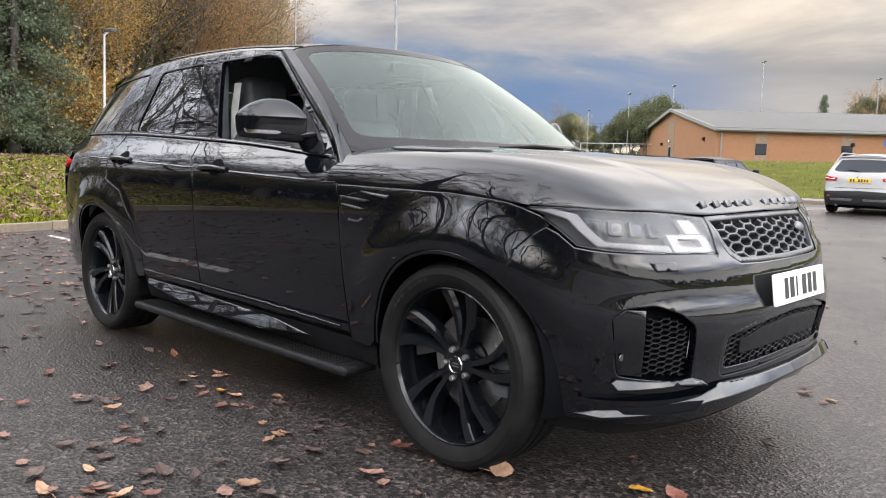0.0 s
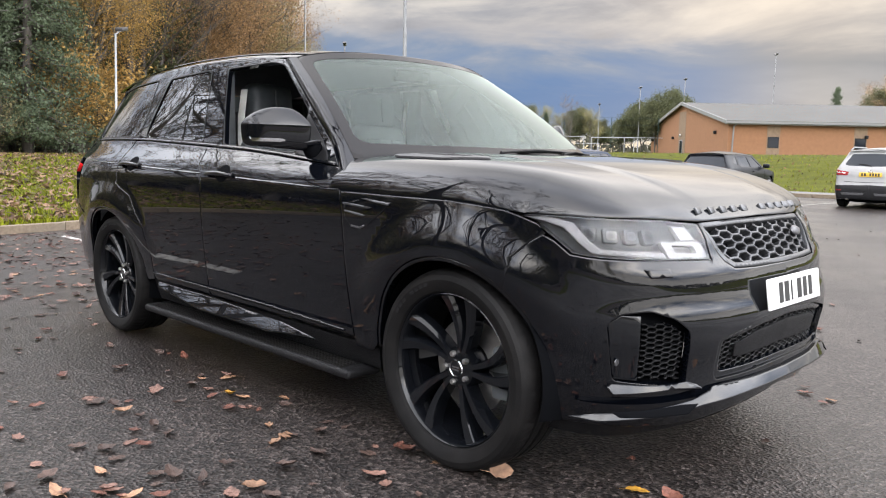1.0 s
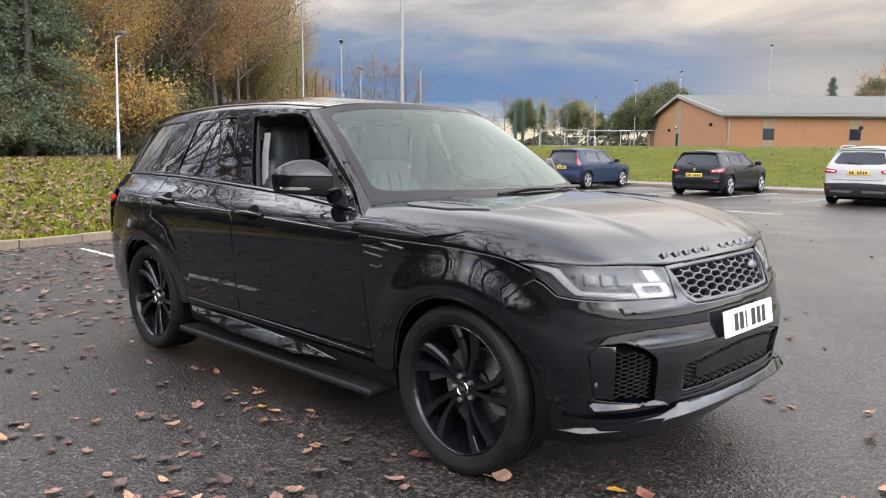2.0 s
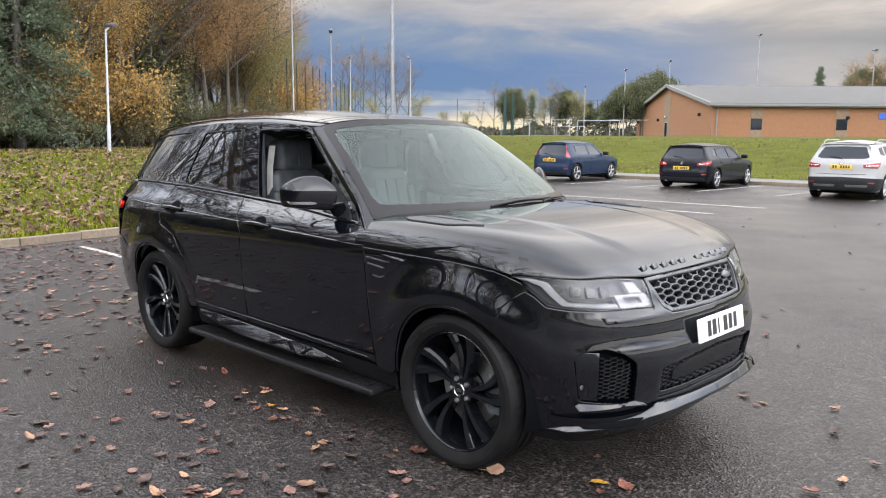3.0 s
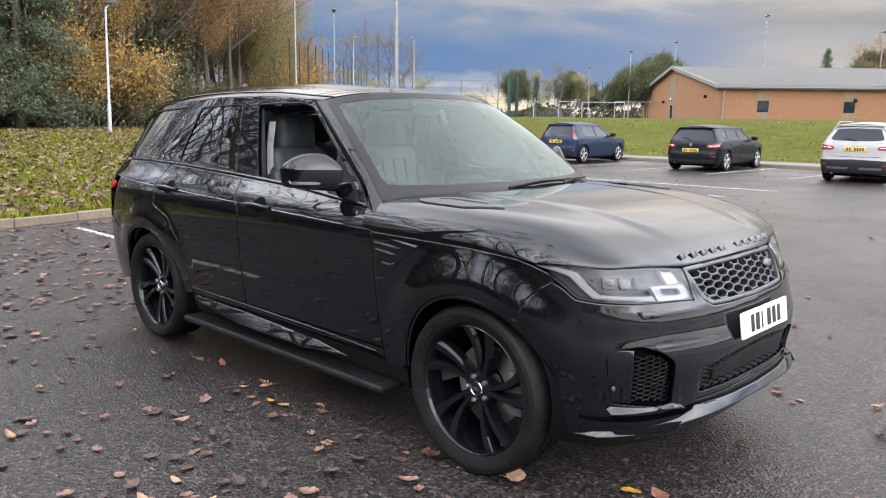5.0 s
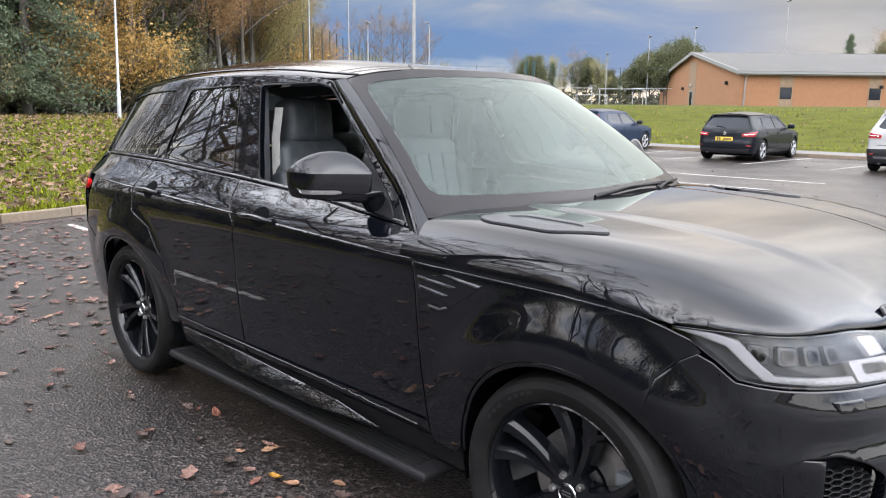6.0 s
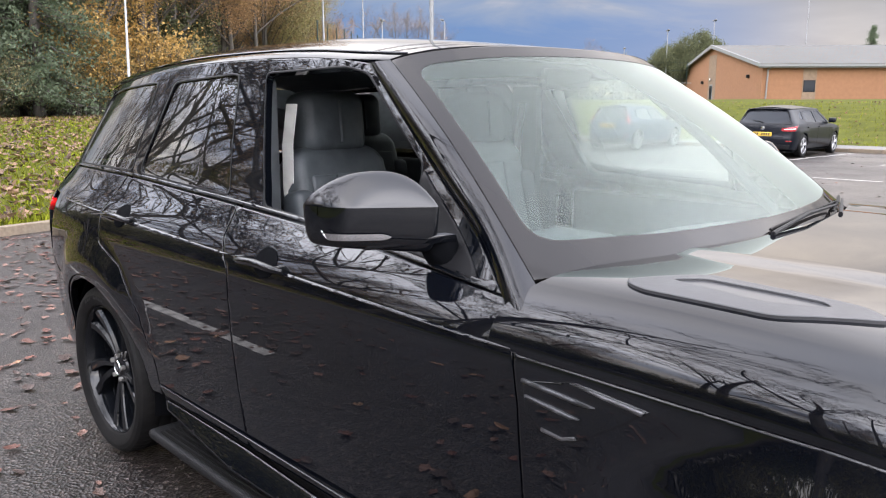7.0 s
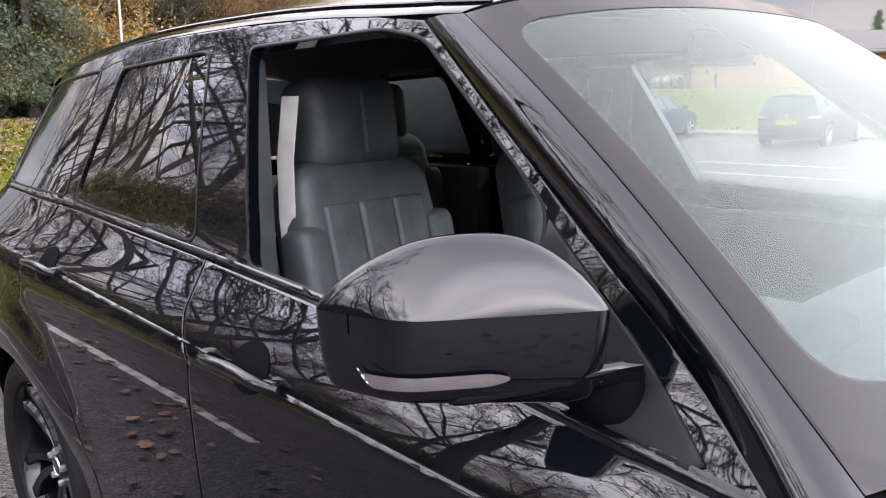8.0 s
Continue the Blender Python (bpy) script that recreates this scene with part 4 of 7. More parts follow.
def build_suv_front(car):
    ru = lambda x: float(SUV.run(x))
    half = [(0, 0.789), (0.22, 0.789), (0.369, 0.793), (0.412, 0.817), (0.438, 0.855), (0.469, 0.942), (0.476, 0.942), (0.476, 0.825), (0.592, 0.829), (0.71, 0.831), (0.934, 0.838), (0.988, 0.842), (1.043, 0.849),
            (1.099, 0.891), (1.139, 0.908), (ru(.345), .885), (ru(.287), .828), *[(ru(x), z) for x, z in arc(0, AZ, AR, 52, -14, 16)],
            (ru(.45), .275), (0.945, 0.273), (0.754, 0.269), (0.529, 0.264), (0.28, 0.292), (0, 0.326)]
    ring = half + mirrored(half)[1:-1]
    bumper = skin("front_bumper", ring, suv_skin, PAINT, car, holes=(rounded(FOG, .02), mirrored(rounded(FOG, .02)), rounded(LOWER, .025)), flange=.03, step=.028)
    # near-black sheet behind the intake, its shade put in as colour
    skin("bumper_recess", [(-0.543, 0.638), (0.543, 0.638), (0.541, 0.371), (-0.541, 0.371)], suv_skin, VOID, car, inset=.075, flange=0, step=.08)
    for f in (lambda p: p, mirrored):
        fog = f(FOG)
        su = np.mean([p[0] for p in fog])
        grown = [(su + (u - su) * 1.15, .56 + (z - .56) * 1.12) for u, z in fog]
        # a sheet coloured as the shade inside the vent
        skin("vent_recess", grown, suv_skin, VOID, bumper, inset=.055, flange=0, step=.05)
        inner = f([(0.792, 0.629), (0.79, 0.444), (0.623, 0.431), (0.634, 0.597), (0.694, 0.635)])
        hex_bars("vent_mesh", inner, suv_skin, MESHM, bumper, .042, .0185, .0045, .022, .02)
        cheek = f([(0.912, 0.631), (0.888, 0.444), (0.799, 0.439), (0.801, 0.659), (0.868, 0.661)])
        skin("vent_cheek", cheek, suv_skin, GLOSS, bumper, inset=.010, flange=.02)
        blade = f([(0.905, 0.42), (0.883, 0.397), (0.661, 0.412), (0.554, 0.405), (0.578, 0.422), (0.618, 0.433), (0.739, 0.429), (0.888, 0.433)])
        skin("vent_blade", rounded(blade, .006), suv_skin if f is mirrored else lean(suv_skin, .5, .45), GLOSS, bumper, inset=-.002, flange=.03, edge=.5, label="gloss black blade under the vent")
        s = f([(0.87, 0.503)])[0]
        p = suv_skin(np.array([s[0]]), np.array([s[1]]))[0]
        part("parking_sensor", lathed([(0, 0), (.010, 0), (.012, -.003)], 16, "x", tuple(p - np.array([.004, 0, 0]))), SATIN, bumper)
    hole = rounded(LOWER, .025)
    inner = [(u * .945, .519 + (z - .519) * .76) for u, z in hole]
    skin("intake_surround", [(u * .995, z) for u, z in hole], suv_skin, GLOSS, car, holes=(inner,), inset=.010, flange=.02, edge=.5)
    hex_bars("intake_mesh", inner, suv_skin, MESHM, car, .042, .0185, .0045, .024, .02)
    radar = rounded([(-0.374, 0.529), (-0.256, 0.561), (0, 0.58), (0.256, 0.561), (0.374, 0.529), (0.367, 0.48), (0.209, 0.482), (0, 0.492), (-0.209, 0.482), (-0.367, 0.48)], .012)
    skin("sensor_panel", radar, suv_skin, PLASTIC, car, inset=.018, flange=.02)
    # splitter: a bright gloss lip round the chin
    lip = [(0, .400), (.22, .400), (.44, .402), (.50, .400), (.512, .392), (.60, .374), (.76, .356), (.93, .338), (1.03, .320), (.93, .312), (.76, .330), (.56, .352), (.30, .364), (0, .368)]
    skin("splitter", lip + mirrored(lip)[1:-1], lean(suv_skin, .8, .408), GLOSS, car, inset=-.004, flange=.02, edge=.5, label="gloss black splitter lip")
    # the slots are flat near-black patches, their shade painted on the lip
    for f in (lambda p: p, mirrored):
        skin("splitter_slot", rounded(f([(0.885, 0.345), (0.861, 0.33), (0.634, 0.335), (0.583, 0.36), (0.652, 0.363)]), .006), lean(suv_skin, .8, .408), VOID, car, inset=-.0065, flange=.003)
    under = [(0, 0.33), (0.278, 0.296), (0.532, 0.269), (0.756, 0.275), (0.945, 0.277), (1.09, 0.269), (1.16, .20), (.9, .19), (0, .21)]
    skin("undertray", under + mirrored(under)[1:-1], suv_skin, PLASTIC, car, inset=.03, flange=.02, step=.06)
    # grille
    inner = [(u * .955, .877 + (z - .877) * .80) for u, z in GRILLE]
    skin("grille_frame", GRILLE, suv_skin, GRILLEM, car, holes=(inner,), inset=.004, flange=.03, edge=.5, label="satin grey grille frame")
    # near-black sheet that paints the shade behind the mesh
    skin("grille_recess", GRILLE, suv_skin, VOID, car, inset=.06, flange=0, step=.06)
    hex_bars("grille_mesh", inner, suv_skin, GRILLEM, car, 0.100, .031, .0085, .014, .03, u0=.02, z0=.877, label="satin grey honeycomb mesh")
    badge = suv_skin(np.array([-.27]), np.array([.888]))[0]
    bm = bmesh.new()
    bmesh.ops.create_uvsphere(bm, u_segments=20, v_segments=10, radius=1)
    for v in bm.verts:
        v.co = Vector((v.co.x * .010, v.co.y * .042, v.co.z * .021))
    bmesh.ops.transform(bm, matrix=Matrix.Translation(Vector(badge)) @ pose(0, 0, 0, 0, -28, 0).to_4x4(), verts=bm.verts)
    part("badge", bm, SATIN, car, "plain oval silver badge")
    # headlamps
    loop_o = [(0.701, 0.897), (0.501, 0.891), (0.474, 0.84), (0.543, 0.836), (0.667, 0.84)]
    loop_i = [(0.647, 0.883), (0.545, 0.878), (0.529, 0.853), (0.634, 0.857)]
    diag = [(0.61, 0.946), (0.541, 0.942), (0.518, 0.898), (0.592, 0.898)]
    guide = [(1.232, 0.969), (1.137, 0.953), (1.072, 0.936), (1.021, 0.891), (0.974, 0.855), (0.707, 0.842), (0.679, 0.842), (0.692, 0.859), (0.73, 0.861), (0.945, 0.87), (0.983, 0.897), (1.041, 0.953), (1.126, 0.969)]
    for f in (lambda p: p, mirrored):
        lens = skin("headlamp", f(LAMP), suv_skin, LENS, car, flange=0, inset=.002, label="clear headlamp with white light guides")
        skin("lamp_backing", f(LAMP), suv_skin, LAMPIN, lens, inset=.05, flange=0)
        c = [(.92 + (u - .92) * 1.004, .91 + (z - .91) * 1.01) for u, z in f(LAMP)] if f is not mirrored else [(-.92 + (u + .92) * 1.004, .91 + (z - .91) * 1.01) for u, z in f(LAMP)]
        inn = [((.9 if u > 0 else -.9) + (u - (.9 if u > 0 else -.9)) * .985, .91 + (z - .91) * .93) for u, z in c]
        skin("lamp_bezel", c, suv_skin, GLOSS, lens, holes=(inn,), inset=.006, flange=.045)
        skin("light_guide", f(guide), suv_skin, DRL, lens, inset=.012, flange=.015, edge=.5, label="white light guide")
        skin("light_guide", rounded(f(loop_o), .012), suv_skin, DRL, lens, holes=(rounded(f(loop_i), .008),), inset=.012, flange=.02, edge=.5)
        skin("light_guide", f(diag), suv_skin, DRL, lens, inset=.016, flange=.015, edge=.5)
        skin("indicator_lens", rounded(f([(0.641, 0.88), (0.552, 0.874), (0.541, 0.859), (0.634, 0.861)]), .006), suv_skin, SATIN, lens, inset=.028, flange=0)
        for k in range(4):
            u0 = 1.02 - k * .085
            cell = rounded(f([(u0, .945), (u0 - .066, .943), (u0 - .062, .892), (u0 - .004, .892)]), .012)
            skin("projector", cell, suv_skin, LAMPIN, lens, inset=.030, flange=.02, edge=.6)
            cell = rounded(f([(u0 - .012, .935), (u0 - .054, .933), (u0 - .051, .903), (u0 - .014, .903)]), .012)
            skin("projector_lens", cell, suv_skin, GLOSS, lens, inset=.027, flange=0)
        wash = rounded(f([(0.794, 0.808), (0.69, 0.808), (0.679, 0.78), (0.768, 0.778)]), .006)
        skin("washer_cover", wash, suv_skin, PAINT, car, inset=-.0025, flange=.006, edge=.6)
    # number plate with plain bars
    plate = part("number_plate", boxed(-.006, -.24, -.0555, .006, .24, .0555, bevel=.004), WHITEPL, car, "white number plate with plain dark bars")
    plate.matrix_basis = pose(.856, 0, .694, 0, -8, 0)
    bx = [(-.150, .035), (-.098, .040), (-.052, .014), (.020, .040), (.075, .036), (.128, .034)]
    for y, w in bx:
        b = part("plate_bar", boxed(.0062, y - w / 2 + .01, -.037, .0075, y + w / 2 + .01, .037), INK, plate)
    # bonnet lettering as plain blocks
    for k in range(11):
        if k == 5:
            continue
        y = .442 - k * .0845
        a, b = y / .95, .962
        for it in range(12):
            p = bonnet(np.array([-y / .94]), np.array([b]))[0]
            b += (.984 - p[2]) * -.5
        block = part("letter_block", boxed(-.003, -.024, -.013, .005, .024, .013, bevel=.002), GRILLEM, car)
        yaw = math.degrees(math.atan2(-y * .35, 1))
        block.matrix_basis = pose(p[0] + .002, p[1], p[2], 0, -32, -yaw * -1)


def surface_frame(fn, a, b):
    """A place on a surface with its two directions and the normal (up)."""
    e = 1e-3
    p = fn(np.array([a]), np.array([b]))[0]
    da = fn(np.array([a + e]), np.array([b]))[0] - p
    db = fn(np.array([a]), np.array([b + e]))[0] - p
    n = np.cross(da, db)
    n /= np.linalg.norm(n)
    return Vector(p), Vector(da).normalized(), Vector(db).normalized(), Vector(n if n[2] > 0 else -n)


def bonnet_at(x, y):
    """The bonnet's point over a place in plan."""
    a, b = -y / .95, .4
    for _ in range(30):
        p = bonnet(np.array([a]), np.array([b]))[0]
        b += (x - p[0]) * .5
        a -= (y - p[1]) * .7
    return p


def build_suv_trim(car):
    # bonnet vents: a raised satin surround with slats
    for sg in (1, -1):
        vent_pts = [(-.475, -.815), (-.36, -.685), (-.06, -.695), (.0, -.742), (-.16, -.838), (-.42, -.842)]
        hole_pts = [(-.395, -.765), (-.345, -.722), (-.12, -.722), (-.10, -.742), (-.20, -.785)]
        flat = lambda u, v: np.stack([u, v * sg, np.array([bonnet_at(a, b)[2] for a, b in zip(np.ravel(u), np.ravel(v))]).reshape(np.shape(u)) + .006], -1)
        skin("bonnet_vent", rounded(vent_pts, .03), flat, VENTM, car, holes=(rounded(hole_pts, .015),), step=.04, flange=.014, edge=.5, centre=(-.3, 0, 0), label="grey plastic bonnet vent surround")
        skin("vent_plate", rounded(hole_pts, .015), flat, GRILLEM, car, step=.04, flange=0, inset=.004, centre=(-.3, 0, 0))
    # cowl under the wipers
    def cowl_fn(a, b):
        e = ws_edge(a, np.zeros_like(a))
        p = e.copy()
        p[..., 0] += .10 * b - .05
        p[..., 2] += -.012 - .045 * b + .02 * (1 - b)
        return p
    sheet("cowl", cowl_fn, np.linspace(-1, 1, 40), np.linspace(0, 1, 6), PLASTIC, car)
    for y0, y1, dx in ((-.16, .48, 0), (.36, .74, .0)):
        p0 = ws_edge(np.array([-y0 / .88]), np.array([.0]))[0] + np.array([.03, 0, .02])
        p1 = ws_edge(np.array([-y1 / .88]), np.array([.03]))[0] + np.array([.012, 0, .016])
        arm = part("wiper", tubed([p0, p0 * .5 + p1 * .5 + np.array([0, 0, .012]), p1], [.007, .005, .004], 8), PLASTIC, car, "black wiper arm")
        q0 = ws_edge(np.array([-(y0 + .05) / .88]), np.array([.020]))[0] + np.array([.012, 0, .010])
        q1 = ws_edge(np.array([-(y1 + .10) / .88]), np.array([.045]))[0] + np.array([.012, 0, .010])
        part("wiper_blade", tubed([q0, (q0 + q1) / 2 + np.array([.004, 0, .004]), q1], [.004, .006, .004], 6), RUBBER, arm)
    # the gaps round the roof's glass panel
    for b0 in (.030, .062):
        sheet("roof_seam", lambda a, b: roof(a, b) + np.array([0, 0, .0012]), np.linspace(-.94, .94, 40), np.linspace(b0, b0 + .0035, 3), VOID, car)
    # shark fin
    bm = bmesh.new()
    base = [(-3.08, .0), (-3.14, .032), (-3.24, .036), (-3.30, .02), (-3.30, -.02), (-3.24, -.036), (-3.14, -.032)]
    top = [(-3.23, 0), (-3.24, .006), (-3.27, .007), (-3.295, .004), (-3.295, -.004), (-3.27, -.007), (-3.24, -.006)]
    r0 = [bm.verts.new((x, y, 1.70)) for x, y in base]
    r1 = [bm.verts.new((x, y, 1.775)) for x, y in top]
    for i in range(7):
        bm.faces.new((r0[i], r0[(i + 1) % 7], r1[(i + 1) % 7], r1[i]))
    bm.faces.new(r1)
    bmesh.ops.recalc_face_normals(bm, faces=bm.faces)
    part("antenna", bm, GLOSS, car, "black shark fin antenna")
    for sg, side in ((1, right), (-1, left_side)):
        # roof drip moulding
        line = [roof(np.array([.93 * sg]), np.array([t]))[0] for t in np.linspace(.0, .98, 26)]
        part("roof_moulding", tubed([p + np.array([0, 0, .0015]) for p in line], .0045, 6), GLOSS, car)
        # handles: flat near-black disc painting the bowl's shade, grip and keyhole cap
        for x0, z0 in ((-1.60, 1.045), (-2.66, 1.071)):
            bowl = [(x0 + .015 + .058 * math.cos(t), z0 + .002 + .042 * math.sin(t)) for t in np.linspace(0, 2 * math.pi, 28, endpoint=False)]
            b = skin("handle_bowl", bowl, side, VOID, car, inset=-.0012, flange=0, step=.02)
            xs = np.linspace(x0 - .135, x0 + .125, 15)
            way = side(xs, z0 + .003 - .010 * (xs - x0) ** 2 / .0169)
            out = .030 - .020 * (np.abs(xs - x0 + .005) / .13) ** 4
            way = way + np.stack([0 * xs, -sg * out, 0 * xs], -1)
            grip = tubed([tuple(p) for p in way], [.007 + .005 * (1 - (abs(x - x0) / .135) ** 3) for x in xs], 12)
            part("door_handle", grip, PAINT, car, "gloss black pull handle")
            for dx in (-.115, .105):
                p = side(np.array([x0 + dx]), np.array([z0]))[0]
                part("handle_mount", boxed(p[0] - .014, p[1] - .020 if sg > 0 else p[1] - .008, p[2] - .008, p[0] + .014, p[1] + .008 if sg > 0 else p[1] + .020, p[2] + .008, bevel=.003), PAINT, car)
        # wing vent with its two bright blades
        skin("wing_vent", [(-.592, .957), (-.46, .985), (-.305, .974), (-.36, .93), (-.44, .878), (-.535, .857), (-.585, .90)], side, GLOSS, car, inset=-.0015, flange=.004, step=.03)
        for pts in ([(-.592, .962), (-.50, .957), (-.415, .950), (-.44, .944), (-.53, .950), (-.592, .955)], [(-.582, .931), (-.50, .924), (-.448, .917), (-.47, .912), (-.53, .918), (-.582, .925)],
                    [(-.475, .982), (-.40, .979), (-.312, .972), (-.318, .963), (-.40, .972)]):
            skin("vent_bar", pts, side, GRILLEM if len(pts) == 6 else SATIN, car, inset=-.007, flange=.008, step=.02, edge=.5)
        skin("vent_bar", [(-.54, .866), (-.49, .861), (-.455, .873), (-.46, .879), (-.49, .868), (-.54, .873)], side, SATIN, car, inset=-.005, flange=.006, step=.02)
        # the pressed waist crease through the handles, a narrow ledge on each panel
        crest = lambda x: 1.013 + .0265 * (-.62 - np.asarray(x, float))
        def ledge(x, z, side=side, sg=sg):
            p = side(x, z)
            p[..., 1] -= sg * np.clip(crest(x) + .001 - z, 0, .02) * .7
            return p
        for x0, x1 in ((-.632, -1.775), (-1.797, -2.79), (-2.84, -3.38)):
            xs = np.linspace(x0, x1, 24)
            band = [(x, float(crest(x))) for x in xs] + [(x, float(crest(x)) - .0055 * min(1, .3 + 8 * min(abs(x - x0), abs(x - x1)))) for x in xs[::-1]]
            skin("waist_crease", band, ledge, PAINT, car, inset=-.0006, flange=.008, step=.02, edge=.3)
        # door side bumps: the pressed lower crease as a thin bright return
        crease = [(-.60, .432), (-1.2, .446), (-1.78, .452), (-2.40, .455), (-2.40, .447), (-1.78, .443), (-1.2, .437), (-.60, .424)]
        skin("door_moulding", crease, lean(side, .9, .457), GLOSS, car, inset=-.001, flange=.01, edge=.6)
        # running board with ribbed tread
        step = part("running_board", boxed(-2.47, -.985, .220, -.55, -.80, .260, bevel=.016, seg=3), PLASTIC, car, "black plastic running board")
        ribs = bmesh.new()
        for k in range(7):
            box(ribs, -2.40, -.965 + k * .021, .2605, -.62, -.955 + k * .021, .2645)
        part("tread_rib", ribs, RUBBER, step)
        if sg < 0:
            for o in (step, step.children[0]):
                o.data.transform(Matrix.Scale(-1, 4, (0, 1, 0)))
                o.data.flip_normals()
        for x in (-.75, -1.5, -2.25):
            part("step_bracket", boxed(x - .03, -.82 * sg - .0, .24, x + .03, -.55 * sg, .27) if sg < 0 else boxed(x - .03, -.82, .24, x + .03, -.55, .27), PLASTIC, step)
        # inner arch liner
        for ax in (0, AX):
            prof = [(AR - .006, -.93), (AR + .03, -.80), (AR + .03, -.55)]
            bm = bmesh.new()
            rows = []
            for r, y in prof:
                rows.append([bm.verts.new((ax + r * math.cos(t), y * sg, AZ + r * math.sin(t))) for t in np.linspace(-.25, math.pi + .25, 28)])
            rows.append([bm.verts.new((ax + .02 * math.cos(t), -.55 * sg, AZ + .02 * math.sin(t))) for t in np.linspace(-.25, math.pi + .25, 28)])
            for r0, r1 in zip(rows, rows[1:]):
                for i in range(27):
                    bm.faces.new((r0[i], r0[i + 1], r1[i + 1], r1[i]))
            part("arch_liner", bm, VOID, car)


def build_mirror(car, sg):
    """A door mirror: domed painted cap over a dark shell, an indicator strip, the arm and its foot."""
    def axis(s):
        end = np.clip(1 - np.abs(2 * s - 1) ** 12, 0, 1) ** .42
        return -.950 - .120 * s, -.930 - .200 * s, (.074 - .010 * s) * end, end

    def cap(s, d):
        cx, cy, hd, end = axis(s)
        v = 2 * s ** .72 - 1
        z = .078 * np.clip(1 - np.abs(v) ** 2.4, 0, 1) ** np.where(v > 0, .62, .75) * np.clip(1 - np.abs(d + .12 * (1 - d * d)) ** 2.2, 0, 1) ** .9
        return np.stack([cx + hd * d, (cy + .25 * hd * d) * sg, 1.2745 + .003 * s + z], -1)

    def shell(s, t):
        # t from 0 at the front edge, under, to 1 at the rear edge
        cx, cy, hd, end = axis(s)
        c, n = np.cos(np.pi * t), np.sin(np.pi * t)
        d = np.sign(c) * np.abs(c) ** .30 * (1 - .04 * n)
        z = -(.110 - .020 * s) * end ** .35 * np.abs(n) ** .85
        return np.stack([cx + hd * d, (cy + .25 * hd * d) * sg, 1.274 + .003 * s + z], -1)
    s = (1 - np.cos(np.linspace(.001, .999, 40) * np.pi)) / 2
    body = sheet("door_mirror", cap, s, ease(36), PAINT, car, toward=(0, 0, 1), flange=.003, label="gloss black door mirror with clear indicator strip")
    t = (1 - np.cos(np.linspace(0, 1, 40) * np.pi)) / 2
    sheet("mirror_shell", shell, s, t, GLOSS, body, toward=(0, 0, -1))
    def strip(s, drop):
        end = axis(s)[3]
        drop = .0655 + (drop - .0655) * np.clip((s - .505) / .10, 0, 1) ** .5
        n = np.clip(drop / np.maximum((.110 - .020 * s) * end ** .35, 1e-6), 0, .97) ** (1 / .85)
        return shell(s, np.arcsin(n) / np.pi) + np.array([.003, -.004 * sg, 0])
    sheet("indicator_strip", strip, 1 - .49 * np.linspace(1, .03, 40) ** 1.7, np.linspace(.058, .073, 6), CHROME, body, toward=(1, -sg, -.4), label="clear and chrome indicator strip")
    sheet("shell_seam", lambda a, b: shell(a, b) + np.array([.0015, -.0015 * sg, 0]), s[2:-2], np.linspace(.224, .231, 3), VOID, body, toward=(1, -sg, -.4))
    def hull(points, bevel):
        bm = bmesh.new()
        for x, y, z in points:
            bm.verts.new((x, y * sg, z))
        bmesh.ops.convex_hull(bm, input=bm.verts)
        bmesh.ops.delete(bm, geom=[v for v in bm.verts if not v.link_faces], context="VERTS")
        bmesh.ops.bevel(bm, geom=bm.edges[:], offset=bevel, segments=2, profile=.5, affect="EDGES")
        bmesh.ops.recalc_face_normals(bm, faces=bm.faces)
        return bm
    part("mirror_arm", hull([(-1.045, -1.06, 1.196), (-.985, -1.06, 1.196), (-1.045, -1.06, 1.178), (-.985, -1.06, 1.178), (-.985, -.915, 1.212), (-.866, -.893, 1.217), (-.985, -.90, 1.186), (-.866, -.885, 1.192)], .005), GLOSS, body)
    part("mirror_foot", hull([(-.960, -.950, 1.196), (-.872, -.905, 1.202), (-.960, -.88, 1.196), (-.872, -.875, 1.202), (-.945, -.905, 1.12), (-.880, -.895, 1.12), (-.945, -.86, 1.10), (-.880, -.86, 1.10)], .010), VOID, body)


